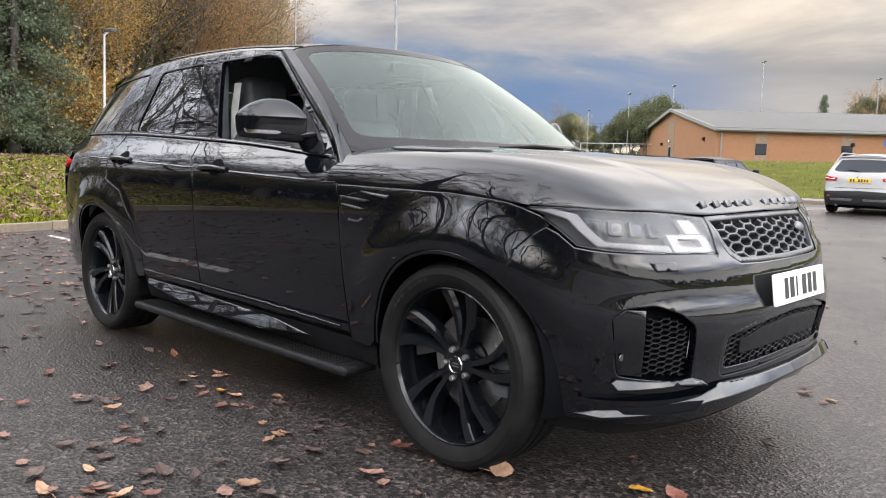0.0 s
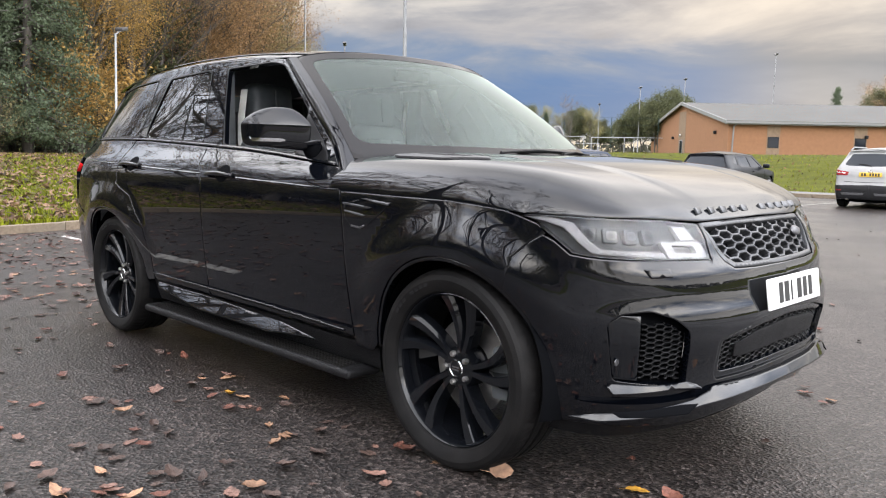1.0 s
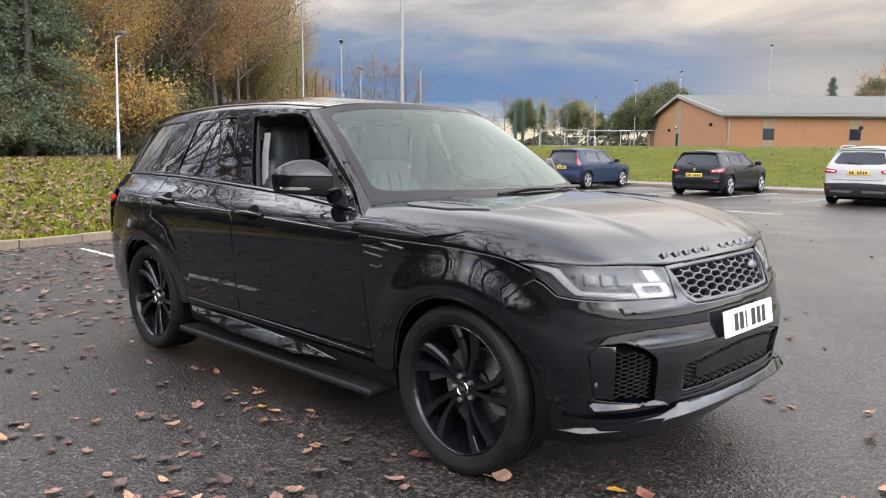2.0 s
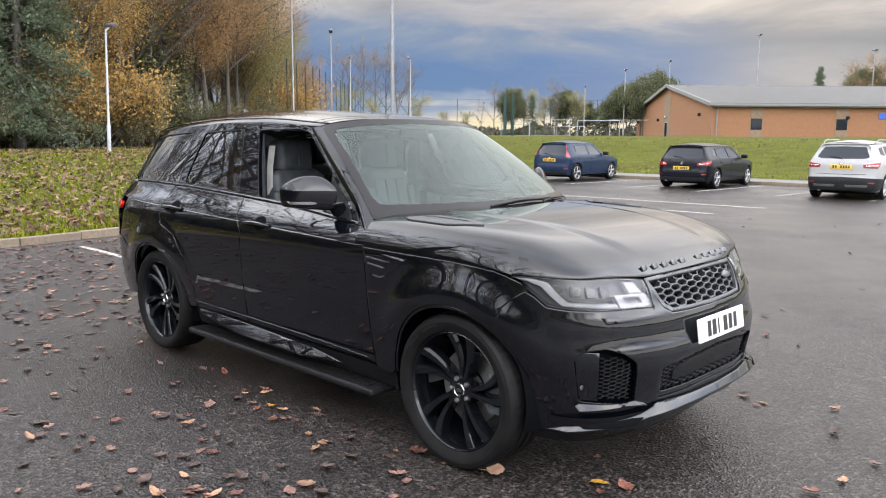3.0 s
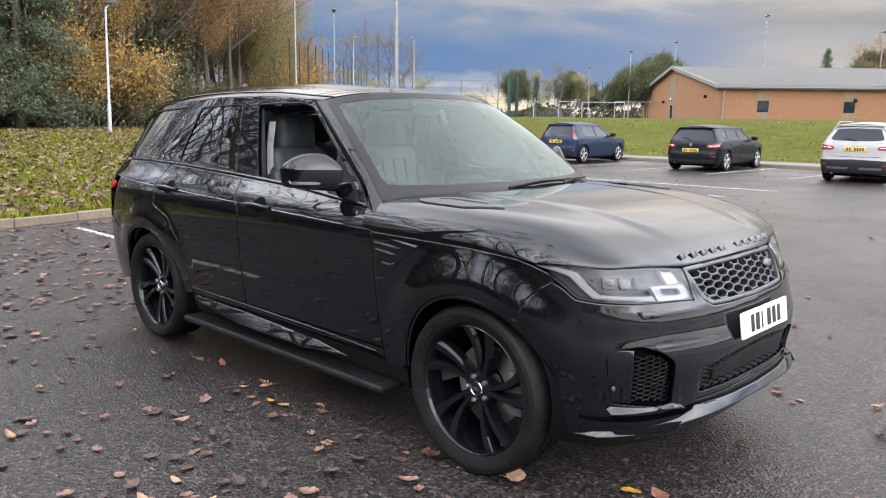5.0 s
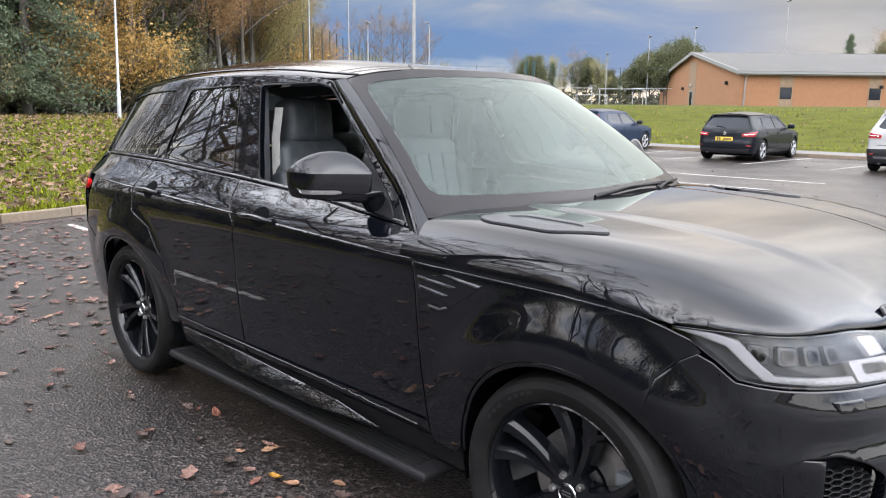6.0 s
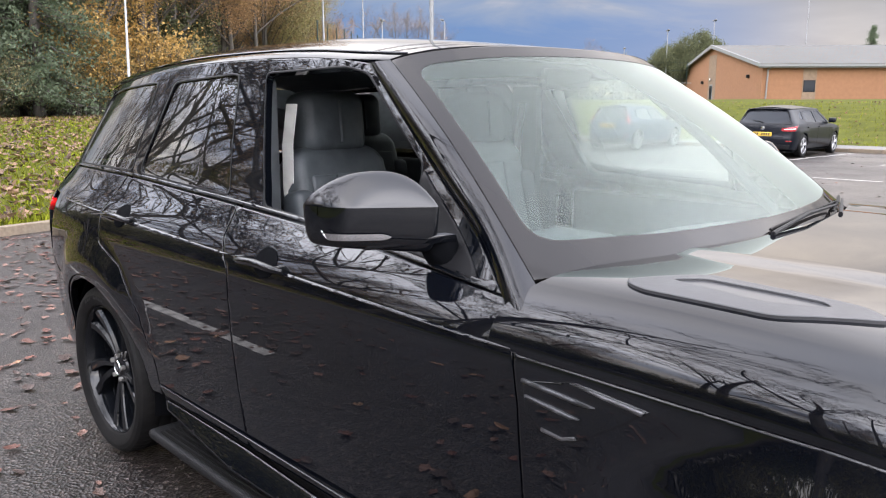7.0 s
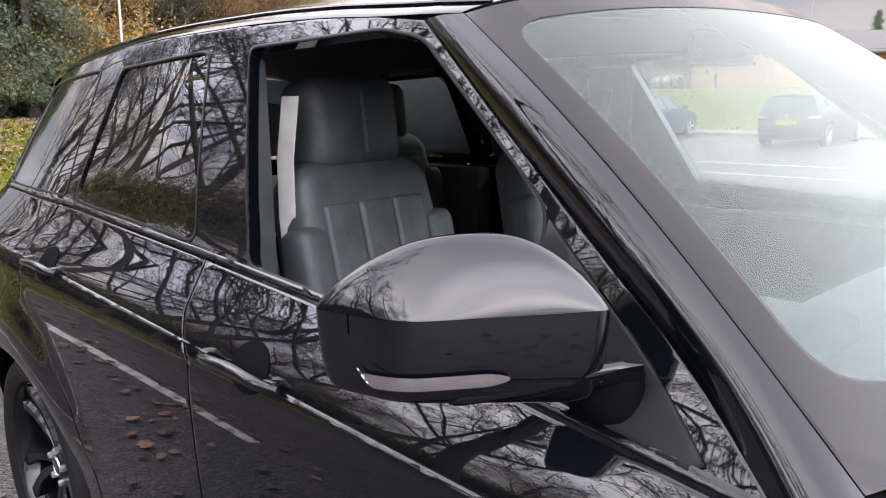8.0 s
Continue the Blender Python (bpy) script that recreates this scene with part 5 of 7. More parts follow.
def build_wheel(name):
    """One wheel about its hub, its face towards -y."""
    w = thing(name, "black", "wheel")
    bm = bmesh.new()
    prof = [(.288, -.098), (.300, -.122), (.322, -.135), (.345, -.139), (.364, -.134), (.376, -.122), (.383, -.104), (.3865, -.085), (.3875, -.062), (.3875, -.058), (.379, -.056), (.379, -.046), (.388, -.044),
            (.388, -.012), (.379, -.010), (.379, .010), (.388, .012), (.388, .044), (.379, .046), (.379, .056), (.3875, .058), (.383, .104), (.364, .134), (.34, .139), (.30, .122), (.288, .098)]
    steps = 180
    lathe(bm, prof, steps)
    bm.verts.ensure_lookup_table()
    for r in range(6, 9):
        for k in range(steps):
            if k % 3 == 0:
                v = bm.verts[r * steps + k]
                f = 1 - .003 / .385
                v.co.x *= f
                v.co.z *= f
    tyre = part("tyre", bm, RUBBER, w, angle=22)
    for k, a in enumerate(np.arange(200, 246, 5.0)):
        if k % 5 == 4:
            continue
        a = radians(a - 90)
        part("tyre_mark", boxed(-.010, -.0012, -.006, .010, .0012, .006, pose(.333 * math.cos(a), -.1372, .333 * math.sin(a), 0, math.degrees(-a) + 90, 0)), PLASTIC, tyre) if k < 8 else None
    part("rim", lathed([(.2985, -.100), (.2975, -.112), (.290, -.116), (.284, -.108), (.279, -.092), (.272, -.06), (.266, .0), (.264, .09), (.285, .12)], 96), RIM, w)
    prof = [(.0, -.076), (.030, -.077), (.048, -.074), (.074, -.066), (.082, -.052), (.082, .02), (0, .02)]
    part("hub", lathed(prof, 40), RIM, w)
    cap = part("hub_cap", lathed([(0, -.0815), (.026, -.0810), (.029, -.078), (.029, -.074)], 32), GLOSS, w)
    part("cap_ring", lathed([(.0295, -.0785), (.0315, -.0815), (.0335, -.0785)], 32), CHROME, cap)
    for y in (.005, -.005):
        part("cap_mark", boxed(-.017, -.0825, y - .0025, .017, -.0812, y + .0025), SATIN, cap)
    for k in range(5):
        t = math.pi / 2 + .35 + 2 * math.pi * k / 5
        nut = part("wheel_nut", lathed([(0, -.087), (.0095, -.087), (.0115, -.083), (.0125, -.066)], 6, "y", (.057 * math.cos(t), 0, .057 * math.sin(t))), STEEL, w)
        # a pair of broad flat blades to each arm, swept one way, each with a bevelled flank
        for sgn in (1, -1):
            bm = bmesh.new()
            n = 10
            rows = []
            for i in range(n + 1):
                f = i / n
                r = .056 + f * (.287 - .056)
                ang = t + .63 + sgn * (.16 + .055 * f) + .22 * f ** 1.5
                half = .012 + .011 * f + .010 * max(0, f - .5)
                y = -.070 - .034 * f ** 1.4
                dr, dt = Vector((math.cos(ang), 0, math.sin(ang))), Vector((-math.sin(ang), 0, math.cos(ang)))
                sec = [(-half * 1.15, .055), (-half, .013), (-half * .50, 0), (half * .85, .001), (half, .007), (half * 1.15, .06)]
                rows.append([bm.verts.new(dr * r + dt * a + Vector((0, y + b, 0))) for a, b in sec])
            for r0, r1 in zip(rows, rows[1:]):
                for j in range(5):
                    bm.faces.new((r0[j], r0[j + 1], r1[j + 1], r1[j]))
            bmesh.ops.recalc_face_normals(bm, faces=bm.faces)
            if sum((f.normal.y for f in bm.faces)) > 0:
                bmesh.ops.reverse_faces(bm, faces=bm.faces)
            part("spoke", bm, RIM, w, angle=14)
    disc = part("brake_disc", lathed([(.09, .01), (.185, .01), (.185, .035), (.09, .035)], 48), STEEL, w)
    cal = bmesh.new()
    box(cal, .125, -.02, -.10, .205, .06, .10, bevel=.015)
    part("brake_caliper", cal, CABIN, w)
    return w


def build_suv_wheels(car):
    base = build_wheel("wheel")
    base.parent = car
    base.matrix_basis = pose(0, -.838, .377, 0, 0, 0) @ Matrix.Scale(.972, 4)
    del base["category"], base["label"]
    for x, y, rz, spin in ((AX, -.838, 0, 26), (0, .838, 180, 0), (AX, .838, 180, 40)):
        c = copy_thing(base, pose(x, y, .377, 0, 0, rz) @ pose(0, 0, 0, 0, spin, 0) @ Matrix.Scale(.972, 4))
        c.parent = car


def build_suv_cabin(car):
    """Seats, dashboard, wheel, linings."""
    def seat(y, x=-1.62, rear=False):
        s = thing("seat", "seat", "seat")
        s.parent = car
        del s["category"], s["label"]
        part("cushion", boxed(-.27, -.26, .0, .27, .26, .17, pose(x, y, .62, 0, -6, 0), bevel=.06, seg=4), LEATHER, s)
        bk = bmesh.new()
        box(bk, -.085, -.255, .0, .085, .255, .66, bevel=.07, seg=4)
        for v in bk.verts:
            f = max(0, (v.co.z - .38) / .28)
            v.co.y *= 1 - .30 * f * f
            v.co.x += .03 * math.cos(v.co.y / .25 * 1.2) * -1 + .03
        bmesh.ops.transform(bk, matrix=pose(x - .27, y, .70, 0, -14, 0), verts=bk.verts)
        back = part("backrest", bk, LEATHER, s)
        for dy in (-.105, 0, .105):
            part("back_panel", boxed(.078, dy - .051, .12, .103, dy + .051, .545, pose(x - .27, y, .70, 0, -14, 0), bevel=.012, seg=3), LEATHER, back)
        for dy in (-.20, .20):
            part("bolster", boxed(.0, dy - .045, .06, .115, dy + .045, .50, pose(x - .27, y, .70, 0, -14, 0), bevel=.035, seg=4), LEATHER, back)
        hd = bmesh.new()
        box(hd, -.06, -.15, -.012, .085, .15, .222, bevel=.055, seg=5)
        for v in hd.verts:
            v.co.x += -.028 * (v.co.y / .14) ** 2
        bmesh.ops.transform(hd, matrix=pose(x - .41, y, 1.325, 0, -6, 0), verts=hd.verts)
        head = part("headrest", hd, LEATHER, s)
        part("headrest_seam", boxed(.075, -.003, .03, .088, .003, .18, pose(x - .41, y, 1.325, 0, -6, 0), bevel=.003), CABIN, head)
        for dy in (-.06, .06):
            part("headrest_post", tubed([(x - .41, y + dy, 1.26), (x - .41, y + dy, 1.36)], .007, 8), CHROME, head)
    seat(-.40)
    seat(.40)
    for y in (-.42, .42):
        seat(y, x=-2.52)
    # belt of the driver's seat
    for sg in (1, -1):
        bm = bmesh.new()
        pts = [(-1.955, -.612, 1.50), (-1.985, -.615, 1.36), (-1.985, -.618, 1.22), (-1.965, -.622, 1.05), (-1.95, -.63, .80)]
        rows = [[bm.verts.new((x + d * .024, y * sg + d * .006 * sg, z)) for d in (-1, 1)] + [bm.verts.new((x + d * .024, y * sg + .0025 + d * .006 * sg, z)) for d in (1, -1)] for x, y, z in pts]
        for r0, r1 in zip(rows, rows[1:]):
            for i in range(4):
                bm.faces.new((r0[i], r0[(i + 1) % 4], r1[(i + 1) % 4], r1[i]))
        bmesh.ops.recalc_face_normals(bm, faces=bm.faces)
        part("seat_belt", bm, PALE, car, "pale grey webbing seat belt")
        part("pillar_trim", boxed(-2.08, (-.725 if sg > 0 else .68), .60, -1.93, (-.68 if sg > 0 else .725), 1.58, bevel=.01), CABIN, car)
        part("door_card", boxed(-1.80, -.865 if sg > 0 else .80, .45, -.75, -.80 if sg > 0 else .865, 1.11, bevel=.015), CABIN, car)
        part("door_card", boxed(-2.55, -.855 if sg > 0 else .80, .45, -1.93, -.80 if sg > 0 else .855, 1.14, bevel=.015), CABIN, car)
        part("load_bay_side", boxed(-3.55, -.80 if sg > 0 else .72, .55, -2.65, -.72 if sg > 0 else .80, 1.20, bevel=.015), CABIN, car)
        part("pillar_trim", tubed([(-.86, -.80 * sg, 1.10), (-1.12, -.735 * sg, 1.36), (-1.40, -.665 * sg, 1.59)], .022, 8), CABIN, car)
    sheet("headlining", lambda a, b: roof(a * .95, .03 + b * .93) - np.array([0, 0, .05]), np.linspace(-1, 1, 30), np.linspace(0, 1, 20), CABIN, car, toward=(0, 0, -1))
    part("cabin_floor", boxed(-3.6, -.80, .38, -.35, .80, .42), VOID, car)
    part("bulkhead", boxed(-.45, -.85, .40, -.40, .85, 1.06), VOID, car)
    # dashboard
    bm = bmesh.new()
    prof = [(-.50, 1.085), (-.70, 1.09), (-.95, 1.085), (-1.06, 1.06), (-1.09, 1.02), (-1.06, .93), (-.99, .80), (-.98, .62), (-.50, .60)]
    rows = [[bm.verts.new((x, y, z - .03 * (abs(y) / .8) ** 4)) for x, z in prof] for y in np.linspace(-.80, .80, 17)]
    for r0, r1 in zip(rows, rows[1:]):
        for i in range(len(prof) - 1):
            bm.faces.new((r0[i], r0[i + 1], r1[i + 1], r1[i]))
    bmesh.ops.recalc_face_normals(bm, faces=bm.faces)
    dash = part("dashboard", bm, CABIN, car)
    hood = bmesh.new()
    box(hood, -1.10, -.58, 1.06, -.86, -.22, 1.135, bevel=.03, seg=3)
    part("instrument_hood", hood, LEATHER, dash)
    part("centre_console", boxed(-1.9, -.13, .42, -.98, .13, .84, bevel=.03, seg=3), CABIN, car)
    ring = bmesh.new()
    pts = [(0, .19 * math.cos(t), .185 * math.sin(t)) for t in np.linspace(0, 2 * math.pi, 33)]
    tube(ring, pts, .016, 8, cap=False)
    box(ring, -.02, -.07, -.05, .02, .07, .05, bevel=.015)
    box(ring, -.01, -.18, -.015, .01, .18, .015, bevel=.005)
    bmesh.ops.transform(ring, matrix=pose(-1.28, -.40, 1.02, 0, 24, 0), verts=ring.verts)
    part("steering_wheel", ring, LEATHER, car)
    part("rear_view_mirror", boxed(-.02, -.12, -.035, .02, .12, .035, pose(-1.25, 0, 1.58, 0, 10, 0), bevel=.015), GLOSS, car)
    part("parcel_shelf", boxed(-3.55, -.72, 1.12, -2.95, .72, 1.15), CABIN, car)


build_suv_front(suv)
build_suv_trim(suv)
build_mirror(suv, 1)
build_mirror(suv, -1)
build_suv_wheels(suv)
build_suv_cabin(suv)


# ---- the brick hall ----
def build_hall():
    c, u, v = Vector((-38.84, 85.08, 1.55)), Vector((.72, .694, 0)), Vector((-.694, .72, 0))
    w, l, he, hr = 35.5, 64.0, 4.1, 7.2
    m = Matrix(((u.x, v.x, 0, c.x), (u.y, v.y, 0, c.y), (0, 0, 1, c.z), (0, 0, 0, 1)))
    h = thing("sports_hall", "long single-storey orange brick sports hall with grey metal roof", "building", m)
    bm = bmesh.new()
    prof = [(0, 0), (0, he), (w / 2, hr), (w, he), (w, 0)]
    r0 = [bm.verts.new((0, y, z - (1.0 if z == 0 else 0))) for y, z in prof]
    r1 = [bm.verts.new((l, y, z - (1.0 if z == 0 else 0))) for y, z in prof]
    bm.faces.new(r0)
    bm.faces.new(list(reversed(r1)))
    for i in range(5):
        bm.faces.new((r0[i], r1[i], r1[(i + 1) % 5], r0[(i + 1) % 5]))
    bmesh.ops.recalc_face_normals(bm, faces=bm.faces)
    wall = part("wall", bm, BRICK, h, smooth=False)
    k = (hr - he) / (w / 2)
    for sg in (0, 1):
        rf = bmesh.new()
        n = 130
        for i in range(n):
            x0 = -.6 + (l + 1.2) * i / n
            x1 = x0 + (l + 1.2) / n
            xm = x0 + (x1 - x0) * .12
            ya, yb = (-.7, w / 2) if sg == 0 else (w + .7, w / 2)
            za, zb = he - .7 * k + .15, hr + .15
            for a, b, dz in ((x0, xm, .05), (xm, x1, 0)):
                rf.faces.new([rf.verts.new(p) for p in ((a, ya, za + dz), (b, ya, za + dz), (b, yb, zb + dz), (a, yb, zb + dz))])
        part("roof", rf, ROOFM, h, smooth=False)
    part("gutter", boxed(-.6, -.82, he - .28, l + .6, -.62, he - .02), FASCIA, h)
    part("fascia", boxed(-.6, -.62, he - .42, l + .6, -.5, he + .02), FASCIA, h)
    for sg in (1, -1):
        bm = bmesh.new()
        y0, y1 = (-.75, w / 2) if sg > 0 else (w + .75, w / 2)
        z0, z1 = he - .75 * k, hr
        vs = [bm.verts.new((x, y, z + d)) for x in (-.64, -.42) for y, z in ((y0, z0), (y1, z1)) for d in (-.22, .20)]
        for f in ((0, 1, 3, 2), (4, 6, 7, 5), (0, 4, 5, 1), (2, 3, 7, 6), (1, 5, 7, 3), (0, 2, 6, 4)):
            bm.faces.new([vs[i] for i in f])
        bmesh.ops.recalc_face_normals(bm, faces=bm.faces)
        part("barge_board", bm, FASCIA, h)
    # buff panels, windows and doors
    def window(x, z, ww=1.30, hh=1.30):
        part("brick_panel", boxed(x - ww / 2 - .1, -.03, 0, x + ww / 2 + .1, .02, he - .5), BUFF, h)
        f = part("window", boxed(x - ww / 2, -.05, z, x + ww / 2, .0, z + hh), SAIL, h)
        part("pane", boxed(x - ww / 2 + .08, -.06, z + .08, x + ww / 2 - .08, -.04, z + hh - .08), DARKGLASS, f)
    for x in (5.25, 15.3, 25.4, 35.5, 45.6, 55.7):
        window(x, 1.05)
    part("brick_panel", boxed(-.03, 16.9, 0, .02, 20.1, he + 2.0), BUFF, h)
    d = part("door", boxed(-.07, 18.0, 0, .0, 19.3, 2.25), GREY, h)
    part("pane", boxed(-.085, 18.12, .2, -.06, 19.18, 2.12), DARKGLASS, d)
    part("downpipe", tubed([(1.0, -.62, he - .2), (.55, -.2, he - .6), (.5, -.12, 0)], .09, 8), FASCIA, h)
    part("downpipe", tubed([(38.0, -.62, he - .2), (37.9, -.15, he - .6), (37.9, -.12, 0)], .09, 8), FASCIA, h)
    for p, t in (((-.18, 18.6, 2.85), CHROME), ((-.18, 4.2, 2.9), PLASTIC), ((-.18, 22.5, 2.6), PLASTIC), ((-.18, 34.0, 2.5), PLASTIC), ((15.9, -.18, 2.5), PLASTIC)):
        part("wall_lamp", boxed(p[0] - .17, p[1] - .17, p[2] - .2, p[0] + .17, p[1] + .17, p[2] + .2, bevel=.06), t, h)
    part("sign_panel", boxed(19.6, -.06, 2.4, 21.4, -.0, 3.1), material("blue_sign", (.03, .09, .4), .4), h, "plain blue sign panel")


build_hall()


# ---- lamp columns, fences, goals ----
def place(az, dist, z=None):
    """A place seen from the walk's far end of the car park, by bearing and distance."""
    x, y = 2.4 + dist * math.cos(radians(az)), -3.55 + dist * math.sin(radians(az))
    return x, y, float(land(x, y)) if z is None else z


def bearing(px):
    return 133.6 + math.degrees(math.atan((784 - px) / 1374.5))


def lamp_column(px, dist, height, r=.06, heads=1, mat=None, turn=0.0, lean=0.0):
    x, y, z = place(bearing(px), dist)
    if in_park(np.array(x), np.array(y)):
        z = 0.0
    mat = mat or GREY
    t = thing("lamp_column", "tall grey steel lamp column with floodlight head" if heads else "tall grey steel lamp column", "lamp post", pose(x, y, z, 0, lean, turn), group="lamp columns")
    part("column", tubed([(0, 0, -.3), (0, 0, 1.2), (0, 0, 1.25), (0, 0, height)], [r * 1.5, r * 1.5, r * 1.05, r * .75], 12), mat, t)
    for k in range(heads):
        s = (-1) ** k
        part("arm", tubed([(0, 0, height - .05), (0, s * .35, height + .12)], r * .5, 8), mat, t)
        hd = part("lamp_head", boxed(-.18, s * .55 - .28, -.07, .18, s * .55 + .28, .08, pose(0, 0, height + .12, 14 * s, 0, 0), bevel=.03), SATIN, t)
        part("lamp_glass", boxed(-.14, s * .55 - .22, -.085, .14, s * .55 + .22, -.07, pose(0, 0, height + .12, 14 * s, 0, 0)), LENS, hd)
    return t


lamp_column(193, 38.5, 5.4, .054, 1, PALEPOLE, 40, 1.3)
lamp_column(518, 60, 14, .075, 1, turn=20)
lamp_column(585, 80, 10.1, .07, 2, turn=50)
lamp_column(618, 118, 11.0, .08, 2, turn=30)
lamp_column(691, 34, 11.5, .088, 1, turn=0)
lamp_column(722, 105, 9.9, .07, 1, turn=80)
lamp_column(1094, 130, 10.3, .08, 2, turn=40)
lamp_column(1170, 135, 12.0, .08, 2, turn=40)
lamp_column(1322, 150, 17.5, .10, 2, turn=40)
lamp_column(1025, 150, 9.0, .07, 2, turn=40)
lamp_column(978, 165, 8.5, .07, 2, turn=40)
lamp_column(1522, 148, 14.0, .09, 2, turn=40)


def fence(points, height, gap, label, wires, r=.045):
    f = thing("mesh_fence", label, "fence")
    run = [0.0]
    for a, b in zip(points, points[1:]):
        run.append(run[-1] + math.dist(a[:2], b[:2]))
    n = int(run[-1] / gap)
    tops = []
    post = tubed([(0, 0, -.2), (0, 0, height)], r, 6)
    me = bpy.data.meshes.new("post")
    post.to_mesh(me)
    post.free()
    me.materials.append(GREENFENCE)
    for k in range(n + 1):
        x, y = (np.interp(k * run[-1] / n, run, [p[i] for p in points]) for i in (0, 1))
        z = float(land(x, y))
        tops.append((x, y, z))
        put("post", me, f, place=pose(x, y, z))
    for h in wires:
        bm = bmesh.new()
        tube(bm, [(x, y, z + h) for x, y, z in tops], .012 if h < height - .1 else .022, 4)
        part("wire", bm, GREENFENCE, f)


PA, PB, PC = place(bearing(508), 58), place(bearing(640), 118), place(bearing(1128), 122)
fence([PA, PB], 6.2, 4.0, "tall dark green mesh ball-stop fence round a pitch", [.1, .6, 1.2, 1.8, 2.4, 3.1, 4.0, 5.0, 6.1])
fence([PB, PC], 5.4, 6.0, "tall dark green mesh fence along the sports pitch", [.1, .6, 1.2, 2.0, 3.0, 4.2, 5.3], .05)
gate = thing("fence_gate", "dark green steel gate posts of the pitch fence", "gate")
for px in (888, 901):
    x, y, z = place(bearing(px), 108)
    part("gate_post", boxed(x - .30, y - .10, z - .2, x + .12, y + .10, z + 5.6), GREENFENCE, gate)
for k in range(16):
    x, y, z = place(bearing(516 + k * 3.1), 59 + k * .9)
    if k == 0:
        screen = thing("green_screen", "green mesh panel at the foot of the fence", "fence panel")
    part("screen_board", boxed(-.16, -.02, .0, .16, .02, 2.1, pose(x, y, z, 0, 0, bearing(600))), GREENFENCE, screen)


def goal(px, dist, w, h, turn):
    x, y, z = place(bearing(px), dist)
    g = thing("football_goal", "white tubular steel football goal on the pitch", "goal", pose(x, y, z, 0, 0, turn), group="football goals")
    for s in (-1, 1):
        part("goal_post", tubed([(s * w / 2, 0, -.1), (s * w / 2, 0, h)], .045, 8), PALEPOLE, g)
        part("stay", tubed([(s * w / 2, 0, h), (s * w / 2, 1.0, h), (s * w / 2, 1.9, 0)], .035, 6), GREY, g)
    part("crossbar", tubed([(-w / 2, 0, h), (w / 2, 0, h)], .045, 8), PALEPOLE, g)
    part("ground_bar", tubed([(-w / 2, 1.9, .04), (w / 2, 1.9, .04)], .035, 6), GREY, g)


goal(965, 112, 5.6, 2.2, 30)
goal(1050, 112, 5.8, 2.2, 30)
goal(905, 118, 4.2, 1.7, 34)
goal(1000, 120, 4.6, 1.5, 30)
goal(1105, 125, 6.0, 2.5, 30)


